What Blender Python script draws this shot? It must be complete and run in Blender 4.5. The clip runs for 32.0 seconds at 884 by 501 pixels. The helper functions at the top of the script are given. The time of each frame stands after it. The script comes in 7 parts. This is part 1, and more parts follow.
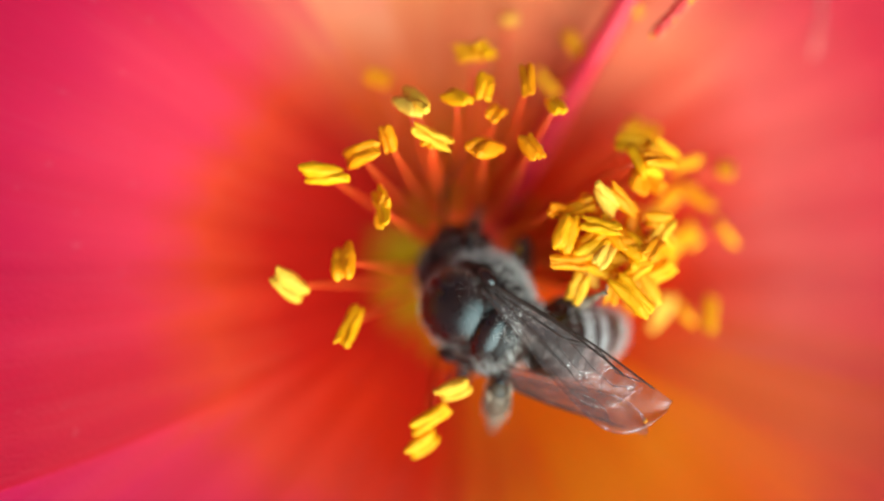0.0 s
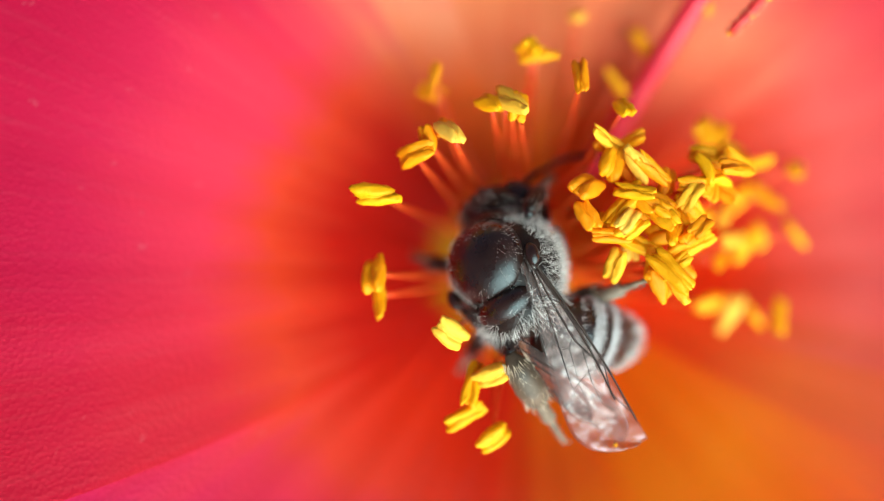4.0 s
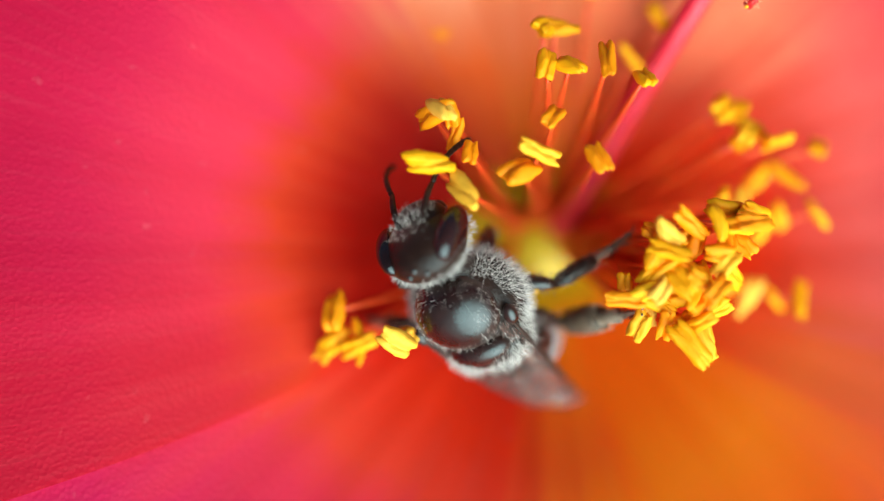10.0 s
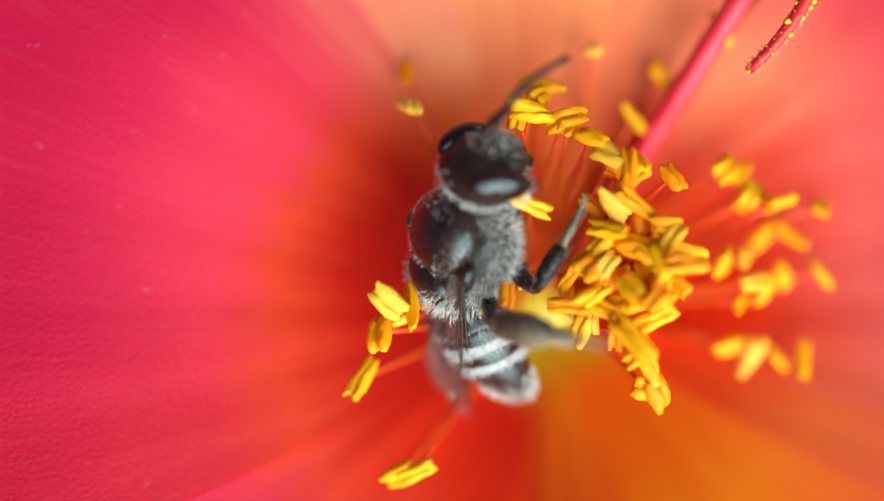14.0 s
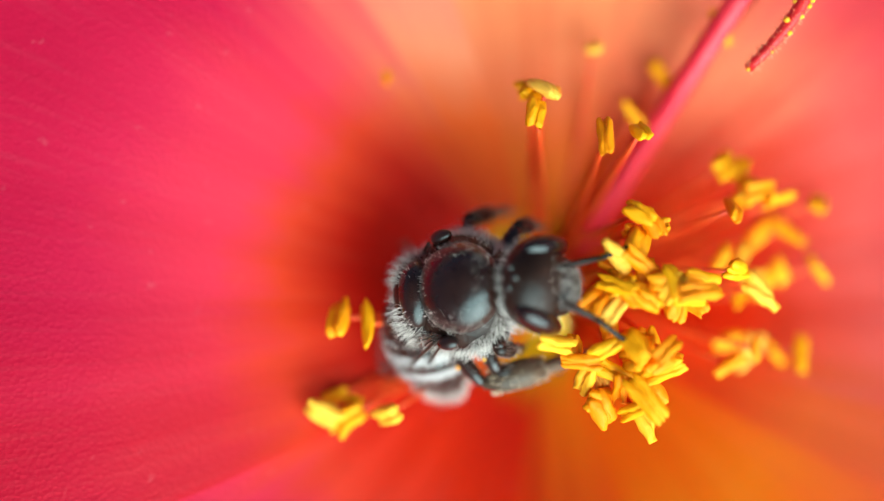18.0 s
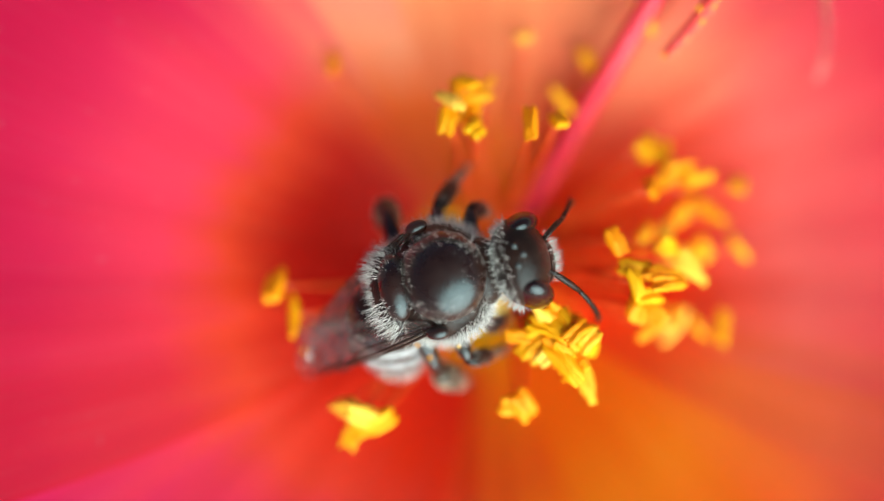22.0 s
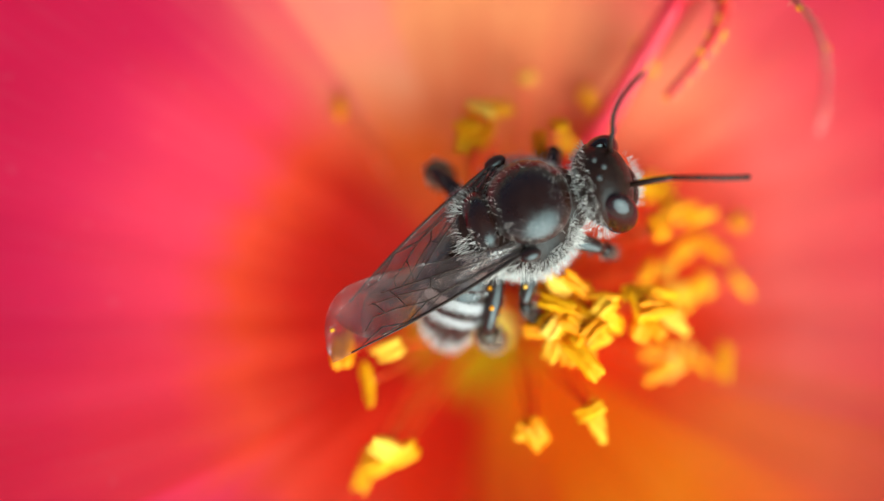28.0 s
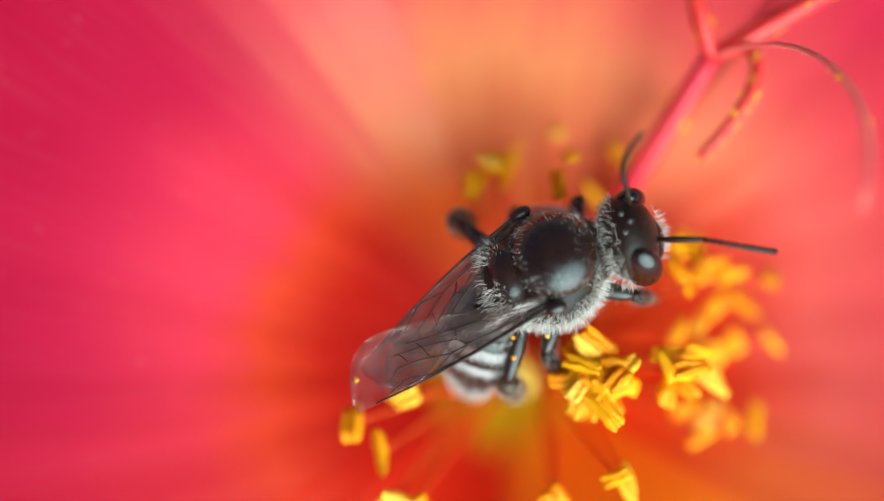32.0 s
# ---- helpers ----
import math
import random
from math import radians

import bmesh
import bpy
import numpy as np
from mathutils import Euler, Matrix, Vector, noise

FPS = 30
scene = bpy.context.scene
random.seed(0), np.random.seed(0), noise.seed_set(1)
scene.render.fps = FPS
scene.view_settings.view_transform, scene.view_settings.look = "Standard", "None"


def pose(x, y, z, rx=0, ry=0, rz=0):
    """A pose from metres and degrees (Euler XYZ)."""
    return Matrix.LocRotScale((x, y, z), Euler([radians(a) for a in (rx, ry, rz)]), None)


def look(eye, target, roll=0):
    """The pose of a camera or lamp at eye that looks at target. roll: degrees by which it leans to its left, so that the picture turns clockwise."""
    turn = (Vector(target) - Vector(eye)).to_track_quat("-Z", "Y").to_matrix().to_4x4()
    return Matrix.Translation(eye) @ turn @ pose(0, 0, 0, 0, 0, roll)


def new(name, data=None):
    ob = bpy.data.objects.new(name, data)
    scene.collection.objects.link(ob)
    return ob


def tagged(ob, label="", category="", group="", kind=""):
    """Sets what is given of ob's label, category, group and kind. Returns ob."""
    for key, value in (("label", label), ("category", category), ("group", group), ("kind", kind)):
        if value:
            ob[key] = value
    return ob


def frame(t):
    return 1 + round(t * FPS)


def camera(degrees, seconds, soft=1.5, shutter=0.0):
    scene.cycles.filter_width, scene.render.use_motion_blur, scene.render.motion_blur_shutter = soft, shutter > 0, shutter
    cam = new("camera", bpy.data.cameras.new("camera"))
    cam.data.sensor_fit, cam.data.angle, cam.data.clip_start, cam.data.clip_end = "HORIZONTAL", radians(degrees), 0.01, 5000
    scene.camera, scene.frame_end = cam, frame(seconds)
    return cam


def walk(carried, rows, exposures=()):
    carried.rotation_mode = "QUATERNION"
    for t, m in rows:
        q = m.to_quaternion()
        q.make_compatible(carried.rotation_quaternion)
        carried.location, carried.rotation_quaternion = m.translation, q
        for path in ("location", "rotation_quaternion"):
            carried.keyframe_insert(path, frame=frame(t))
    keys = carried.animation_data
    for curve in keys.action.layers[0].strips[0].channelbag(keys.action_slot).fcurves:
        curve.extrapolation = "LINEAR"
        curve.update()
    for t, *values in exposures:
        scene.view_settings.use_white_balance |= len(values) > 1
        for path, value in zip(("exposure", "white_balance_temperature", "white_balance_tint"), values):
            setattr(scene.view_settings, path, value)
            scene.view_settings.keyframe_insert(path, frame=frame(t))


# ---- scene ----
# A small bee at work in an open moss-rose flower, seen from a hand's width above.
# Lengths in the building code are millimetres; MM turns them into metres.
MM = 0.001

cam = camera(46.0, 32.0, soft=1.15)
cam.data.dof.use_dof = True
cam.data.dof.focus_distance = 22.6 * MM
cam.data.dof.aperture_fstop = 16.0


def at(x, y, z, rx=0, ry=0, rz=0):
    """A pose from millimetres and degrees."""
    return pose(x * MM, y * MM, z * MM, rx, ry, rz)


walk(cam, [
    (0, at(1.024, -0.690, 23.299, 0.290, -1.010, 0.029)),
    (0.5, at(0.556, -1.160, 22.966, 0.289, -0.940, 0.007)),
    (1, at(0.337, -1.048, 22.781, 0.318, -0.926, -0.025)),
    (1.5, at(-0.354, -0.819, 22.551, 0.310, -0.769, 0.062)),
    (2, at(-0.485, -1.924, 22.542, 0.278, -0.856, -0.046)),
    (2.5, at(-0.667, -1.661, 22.627, 0.392, -1.156, -0.058)),
    (3, at(-0.589, -1.538, 22.781, 0.528, -1.535, -0.070)),
    (3.5, at(-0.896, -1.327, 22.700, 0.537, -1.720, -0.068)),
    (4, at(-1.034, -0.777, 22.780, 0.567, -1.890, -0.049)),
    (4.5, at(-1.108, -1.471, 22.726, 0.482, -1.861, -0.191)),
    (6.5, at(-0.824, -1.372, 22.601, 0.228, -1.237, -0.283)),
    (7, at(-0.281, -1.596, 22.702, 0.197, -1.143, -0.305)),
    (7.5, at(-0.452, -1.475, 22.611, 0.102, -0.825, -0.280)),
    (8, at(-0.377, -0.923, 22.568, 0.012, -0.503, -0.016)),
    (8.5, at(-0.419, -0.339, 22.450, -0.086, -0.061, 0.087)),
    (9, at(-0.267, -0.433, 22.326, -0.276, 0.277, 0.044)),
    (9.5, at(-0.103, -0.503, 22.376, -0.409, 0.411, 0.017)),
    (10, at(-0.192, -0.780, 22.328, -0.503, 0.507, 0.111)),
    (10.5, at(-0.180, -0.754, 22.349, -0.481, 0.480, 0.245)),
    (11, at(-0.229, -0.531, 22.422, -0.389, 0.392, 0.216)),
    (11.5, at(-0.119, -0.618, 22.511, -0.310, 0.295, 0.176)),
    (12, at(-0.078, 0.126, 22.517, -0.203, 0.349, 0.121)),
    (12.5, at(-0.107, 0.218, 22.311, -0.159, 0.605, 0.154)),
    (13, at(-0.000, -0.000, 22.310, -0.143, 0.728, 0.110)),
    (13.5, at(-0.038, 0.294, 22.291, -0.105, 0.821, 0.221)),
    (14, at(-0.087, 0.510, 22.262, -0.129, 0.828, 0.139)),
    (14.5, at(-0.266, 0.866, 22.303, -0.143, 0.741, 0.071)),
    (16.5, at(-0.761, 0.421, 22.363, -0.275, 0.151, -0.157)),
    (17, at(-0.392, 0.672, 22.463, -0.154, 0.074, 0.156)),
    (17.5, at(-0.691, 0.786, 22.594, -0.050, 0.038, 0.194)),
    (18, at(-0.419, 0.397, 22.443, -0.092, 0.169, 0.156)),
    (18.5, at(-0.293, 0.137, 22.337, -0.149, 0.318, 0.205)),
    (19, at(-0.414, 0.041, 22.038, -0.234, 0.486, 0.107)),
    (19.5, at(0.178, -0.343, 22.636, -0.174, 0.524, 0.146)),
    (20, at(0.772, -0.781, 23.585, -0.016, 0.504, 0.175)),
    (20.5, at(1.057, -1.255, 23.622, 0.107, 0.500, 0.326)),
    (21, at(1.018, -1.036, 23.450, 0.145, 0.505, 0.285)),
    (21.5, at(1.195, -1.031, 23.557, 0.184, 0.486, 0.201)),
    (22, at(1.281, -0.288, 23.833, 0.181, 0.403, 0.203)),
    (22.5, at(0.906, 0.002, 23.550, 0.111, 0.380, 0.056)),
    (23, at(0.790, 0.054, 23.443, 0.049, 0.404, 0.015)),
    (23.5, at(0.585, 0.026, 23.453, 0.013, 0.467, -0.065)),
    (24, at(0.853, -0.141, 23.513, 0.063, 0.465, -0.146)),
    (24.5, at(1.082, 0.165, 23.754, 0.126, 0.410, -0.183)),
    (26.5, at(1.113, 0.540, 24.183, 0.112, 0.228, -0.303)),
    (27, at(1.376, 0.884, 24.295, 0.068, 0.142, -0.255)),
    (27.5, at(1.145, 0.996, 24.221, 0.071, 0.119, -0.246)),
    (28, at(0.996, 0.728, 24.224, 0.115, 0.124, -0.250)),
    (28.5, at(1.151, 1.116, 24.177, 0.087, 0.119, -0.211)),
    (29, at(1.452, 1.587, 24.197, 0.068, 0.116, -0.238)),
    (29.5, at(1.224, 1.593, 24.168, 0.123, 0.171, -0.216)),
    (30, at(0.726, 1.366, 24.109, 0.203, 0.248, -0.148)),
    (30.5, at(1.023, 0.901, 24.122, 0.231, 0.258, -0.084)),
    (31, at(1.005, 1.019, 24.095, 0.305, 0.323, -0.065)),
    (31.5, at(0.579, 1.910, 24.067, 0.400, 0.403, -0.030)),
    (32, at(0.437, 2.044, 23.970, 0.442, 0.465, -0.045)),
], exposures=((0, 0.28), (2, 0.32), (4, 0.40), (7, 0.38), (13, 0.38), (20, 0.45), (28, 0.40), (32, 0.38)))

# ---- sky and light: a bright, hazy sky, with no hard shadows ----
world = bpy.data.worlds.new("sky")
scene.world = world
world.use_nodes = True
wn = world.node_tree.nodes
sky = wn.new("ShaderNodeTexSky")
sky.sky_type = 'NISHITA'
sky.sun_disc = False
sky.sun_elevation = radians(40)
sky.sun_rotation = radians(152)
sky.air_density = 0.4
sky.dust_density = 5.0
wn["Background"].inputs["Strength"].default_value = 0.075
world.node_tree.links.new(sky.outputs[0], wn["Background"].inputs["Color"])
sun_data = bpy.data.lights.new("sun", "SUN")
sun_data.energy, sun_data.angle, sun_data.color = 5.0, radians(80), (0.85, 1.0, 0.93)
sun = new("sun", sun_data)
sun.matrix_world = look((0.375, -0.667, 0.643), (0, 0, 0))


# ---- materials ----
class Mat:
    """A node material with a Principled surface and short-hand for its nodes."""

    def __init__(self, name):
        self.m = bpy.data.materials.new(name)
        self.m.use_nodes = True
        self.t = self.m.node_tree
        self.b = self.t.nodes["Principled BSDF"]
        self.out = self.t.nodes["Material Output"]

    def n(self, kind, **values):
        node = self.t.nodes.new(kind)
        for key, value in values.items():
            node.inputs[key].default_value = value
        return node

    def l(self, a, b):
        self.t.links.new(a, b)

    def coord(self, which="Object"):
        return self.n("ShaderNodeTexCoord").outputs[which]

    def noise(self, scale, detail=3.0, vec=None, rough=0.55):
        node = self.n("ShaderNodeTexNoise", Scale=scale, Detail=detail, Roughness=rough)
        self.l(vec or self.coord(), node.inputs["Vector"])
        return node.outputs["Fac"]

    def ramp(self, fac, stops):
        node = self.n("ShaderNodeValToRGB")
        ramp = node.color_ramp
        while len(ramp.elements) < len(stops):
            ramp.elements.new(0.5)
        for e, (p, c) in zip(ramp.elements, stops):
            e.position, e.color = p, (*c, 1)
        self.l(fac, node.inputs["Fac"])
        return node.outputs["Color"]

    def mix(self, fac, a, b, mode="MIX"):
        node = self.t.nodes.new("ShaderNodeMix")
        node.data_type, node.blend_type = "RGBA", mode
        for value, socket in ((fac, node.inputs["Factor"]), (a, node.inputs[6]), (b, node.inputs[7])):
            if isinstance(value, (int, float)):
                socket.default_value = value
            elif isinstance(value, tuple):
                socket.default_value = (*value, 1)
            else:
                self.l(value, socket)
        return node.outputs[2]

    def math(self, op, a, b=0.0, c=0.0):
        node = self.t.nodes.new("ShaderNodeMath")
        node.operation = op
        for value, socket in zip((a, b, c), node.inputs):
            if isinstance(value, (int, float)):
                socket.default_value = value
            else:
                self.l(value, socket)
        return node.outputs[0]

    def bump(self, height, strength, distance):
        node = self.n("ShaderNodeBump", Strength=strength, Distance=distance)
        self.l(height, node.inputs["Height"])
        self.l(node.outputs[0], self.b.inputs["Normal"])

    def set(self, **values):
        for key, value in values.items():
            self.b.inputs[key.replace("_", " ")].default_value = value
        return self

    def colour(self, socket):
        self.l(socket, self.b.inputs["Base Color"])


def petal_material(name, stops, low_side, high_side, blotch_width, streak):
    """Petal skin: rings of colour from the claw outwards, radial veins, a wet-looking fine grain, some light let through."""
    k = Mat(name)
    uv = k.n("ShaderNodeUVMap")
    sep = k.n("ShaderNodeSeparateXYZ")
    k.l(uv.outputs[0], sep.inputs[0])
    across, along = sep.outputs[0], sep.outputs[1]
    stretch = k.n("ShaderNodeMapping")
    stretch.inputs["Scale"].default_value = (9, 1.3, 1)
    k.l(uv.outputs[0], stretch.inputs["Vector"])
    veins = k.noise(1.0, 4.0, stretch.outputs[0])
    fine = k.n("ShaderNodeMapping")
    fine.inputs["Scale"].default_value = (60, 5, 1)
    k.l(uv.outputs[0], fine.inputs["Vector"])
    veinlets = k.noise(1.0, 3.0, fine.outputs[0])
    cloud = k.noise(260, 3.0)
    wander = k.math("MULTIPLY_ADD", veins, 0.12, k.math("MULTIPLY_ADD", cloud, 0.12, -0.12))
    reach = k.math("ADD", along, wander)
    rings = k.ramp(reach, stops)
    low, high = k.ramp(reach, low_side), k.ramp(reach, high_side)
    wavy = k.math("ADD", k.math("MULTIPLY_ADD", veins, 0.5, across), -0.25)

    def beyond(value):
        node = k.n("ShaderNodeMapRange")
        node.interpolation_type = "SMOOTHSTEP"
        node.inputs[1].default_value, node.inputs[2].default_value = blotch_width, blotch_width + 0.55
        k.l(value, node.inputs[0])
        return node.outputs[0]

    base = k.mix(beyond(wavy), rings, high)
    base = k.mix(beyond(k.math("MULTIPLY", wavy, -1.0)), base, low)
    dark = k.ramp(veins, [(0.34, (0.90, 0.68, 0.72)), (0.5, (1, 1, 1)), (0.66, (1.0, 1.0, 1.0))])
    base = k.mix(streak, base, dark, "MULTIPLY")
    pale = k.ramp(veinlets, [(0.5, (0, 0, 0)), (0.8, (0.06, 0.05, 0.05))])
    base = k.mix(0.25, base, pale, "SCREEN")
    specks = k.ramp(k.noise(2300, 2.0), [(0.70, (0, 0, 0)), (0.78, (0.10, 0.07, 0.07))])
    base = k.mix(0.7, base, specks, "SCREEN")
    k.colour(base)
    grain = k.n("ShaderNodeTexVoronoi", Scale=9000.0)
    k.l(k.coord(), grain.inputs["Vector"])
    height = k.math("ADD", grain.outputs["Distance"], k.math("MULTIPLY", veinlets, 0.4))
    k.bump(height, 0.24, 0.00005)
    k.set(Roughness=0.50, Specular_IOR_Level=0.16, Sheen_Weight=0.02)
    k.b.inputs["Sheen Tint"].default_value = (1, 0.8, 0.85, 1)
    through_light = k.n("ShaderNodeBsdfTranslucent")
    k.l(base, through_light.inputs["Color"])
    both = k.n("ShaderNodeMixShader", Fac=0.40)
    k.l(k.b.outputs[0], both.inputs[1])
    k.l(through_light.outputs[0], both.inputs[2])
    k.l(both.outputs[0], k.out.inputs["Surface"])
    return k.m


PINK = (0.64, 0.012, 0.074)
ROSE = (0.78, 0.036, 0.084)
SALMON = (0.84, 0.130, 0.115)
SCARLET = (0.95, 0.060, 0.007)
ORANGE = (0.93, 0.165, 0.012)
AMBER = (0.95, 0.27, 0.008)
PEACH = (0.88, 0.31, 0.12)
LIME = (0.64, 0.46, 0.008)
MAGENTA = (0.68, 0.014, 0.105)

# what two neighbours share at their common edge
# pale stops at 0.36 and 0.50 hold a painted highlight on the petal's curve
left_top = [(0.0, LIME), (0.09, LIME), (0.14, (0.78, 0.10, 0.010)), (0.26, ORANGE), (0.36, (0.92, 0.34, 0.17)), (0.50, (0.88, 0.19, 0.16)), (0.64, (0.82, 0.06, 0.11)), (0.85, PINK)]
top_right = [(0.0, LIME), (0.09, LIME), (0.15, SCARLET), (0.26, (0.82, 0.10, 0.04)), (0.38, (0.86, 0.25, 0.12)), (0.50, (0.80, 0.09, 0.10)), (0.66, (0.72, 0.028, 0.085)), (0.84, PINK)]
# outer stops darkened: corner vignetting at the lower right is in the colour
right_amber = [(0.0, LIME), (0.10, AMBER), (0.16, SCARLET), (0.25, (0.82, 0.08, 0.01)), (0.36, (0.86, 0.16, 0.03)), (0.48, (0.82, 0.13, 0.045)), (0.60, (0.66, 0.05, 0.035)), (0.8, (0.50, 0.02, 0.03))]
amber_low = [(0.0, LIME), (0.08, LIME), (0.15, AMBER), (0.28, ORANGE), (0.40, AMBER), (0.52, ORANGE), (0.66, SALMON), (0.9, PINK)]
low_left = [(0.0, LIME), (0.085, LIME), (0.13, (0.60, 0.012, 0.004)), (0.24, (0.66, 0.016, 0.005)), (0.34, (0.80, 0.060, 0.03)), (0.43, ROSE), (0.58, MAGENTA), (0.9, PINK)]

# left petal: its own dark red base, deepened to paint in shade around the bee
left_foot = [(0.0, LIME), (0.085, LIME), (0.13, (0.60, 0.012, 0.004)), (0.24, (0.64, 0.014, 0.005)), (0.34, (0.77, 0.055, 0.02)), (0.42, (0.70, 0.022, 0.04)), (0.56, (0.60, 0.007, 0.040)), (0.9, (0.42, 0.003, 0.024))]
left_petal = petal_material("petal_left", [(0.0, LIME), (0.08, LIME), (0.13, (0.55, 0.010, 0.004)), (0.24, (0.62, 0.012, 0.004)), (0.33, (0.77, 0.055, 0.014)), (0.40, ROSE), (0.54, PINK), (0.8, (0.52, 0.005, 0.050))], left_top, left_foot, 0.36, 0.3)
low_petal = petal_material("petal_low", [(0.0, LIME), (0.085, LIME), (0.14, (0.68, 0.018, 0.005)), (0.25, (0.80, 0.035, 0.006)), (0.34, (0.82, 0.060, 0.03)), (0.43, ROSE), (0.55, MAGENTA), (0.8, PINK)], low_left, amber_low, 0.28, 0.3)
# the amber petal's last stops also carry the painted corner vignetting
amber_petal = petal_material("petal_amber", [(0.0, LIME), (0.09, LIME), (0.14, (0.92, 0.19, 0.005)), (0.25, (0.95, 0.22, 0.006)), (0.34, AMBER), (0.47, ORANGE), (0.57, (0.78, 0.10, 0.03)), (0.72, (0.52, 0.03, 0.028))], amber_low, right_amber, 0.22, 0.35)
right_petal = petal_material("petal_right", [(0.0, LIME), (0.085, LIME), (0.13, SCARLET), (0.24, SCARLET), (0.31, (0.80, 0.07, 0.03)), (0.42, SALMON), (0.58, (0.76, 0.04, 0.075)), (0.8, PINK)], right_amber, top_right, 0.35, 0.4)
top_petal = petal_material("petal_top", [(0.0, LIME), (0.09, LIME), (0.14, (0.84, 0.22, 0.010)), (0.23, (0.86, 0.18, 0.020)), (0.32, (0.86, 0.22, 0.08)), (0.42, PEACH), (0.53, (0.82, 0.10, 0.095)), (0.68, ROSE), (0.85, PINK)], top_right, left_top, 0.18, 0.4)


def soil_material():
    k = Mat("soil")
    # lighter than the dark soil itself, to send more light up through the petals
    k.colour(k.ramp(k.noise(60, 8.0), [(0.3, (0.26, 0.21, 0.15)), (0.7, (0.46, 0.38, 0.29))]))
    k.bump(k.noise(400, 6.0), 0.8, 0.002)
    return k.set(Roughness=0.95).m


def pollen_material():
    """Waxy yellow pollen skin that lets light through, so that its shaded sides glow orange."""
    k = Mat("anther_pollen")
    tone = k.n("ShaderNodeObjectInfo").outputs["Random"]
    base = k.ramp(tone, [(0.0, (1.0, 0.31, 0.001)), (0.35, (1.0, 0.41, 0.001)), (0.8, (1.0, 0.49, 0.002)), (1.0, (1.0, 0.59, 0.08))])
    spots = k.ramp(k.noise(5000, 4.0), [(0.35, (0.96, 0.84, 0.7)), (0.6, (1, 1, 1))])
    base = k.mix(0.5, base, spots, "MULTIPLY")
    pale = k.ramp(k.noise(1900, 2.0), [(0.66, (0, 0, 0)), (0.76, (0.30, 0.30, 0.16))])
    base = k.mix(0.6, base, pale, "SCREEN")
    k.colour(base)
    grain = k.n("ShaderNodeTexVoronoi", Scale=22000.0)
    k.l(k.coord(), grain.inputs["Vector"])
    k.bump(grain.outputs["Distance"], 0.25, 0.00003)
    k.set(Roughness=0.55, Specular_IOR_Level=0.25)
    glow = k.n("ShaderNodeBsdfTranslucent")
    glow.inputs["Color"].default_value = (1.0, 0.44, 0.004, 1)
    both = k.n("ShaderNodeMixShader", Fac=0.12)
    k.l(k.b.outputs[0], both.inputs[1])
    k.l(glow.outputs[0], both.inputs[2])
    k.l(both.outputs[0], k.out.inputs["Surface"])
    return k.m


def thread_material(name, low, high):
    k = Mat(name)
    k.colour(k.ramp(k.noise(900, 3.0), [(0.35, low), (0.65, high)]))
    k.bump(k.noise(9000, 2.0), 0.3, 0.00003)
    return k.set(Roughness=0.4, Subsurface_Weight=0.1, Subsurface_Scale=0.0003).m


def shell_material(name, low, high, rough, pits, relief=0.2, shine=0.35):
    k = Mat(name)
    k.colour(k.ramp(k.noise(1500, 4.0), [(0.35, low), (0.7, high)]))
    dots = k.n("ShaderNodeTexVoronoi", Scale=pits)
    k.l(k.coord(), dots.inputs["Vector"])
    k.bump(dots.outputs["Distance"], relief, 0.00003)
    wear = k.ramp(k.noise(2600, 3.0), [(0.3, (rough * 0.75,) * 3), (0.7, (min(1, rough * 1.35),) * 3)])
    k.l(wear, k.b.inputs["Roughness"])
    # blue-green tint puts the cool colour of the light into the highlights
    return k.set(Specular_IOR_Level=shine, Specular_Tint=(0.64, 0.92, 1.0, 1)).m


def hair_material(name, low, high):
    k = Mat(name)
    tone = k.n("ShaderNodeNewGeometry").outputs["Random Per Island"]
    k.colour(k.ramp(tone, [(0.0, low), (1.0, high)]))
    return k.set(Roughness=0.55, Sheen_Weight=0.2).m


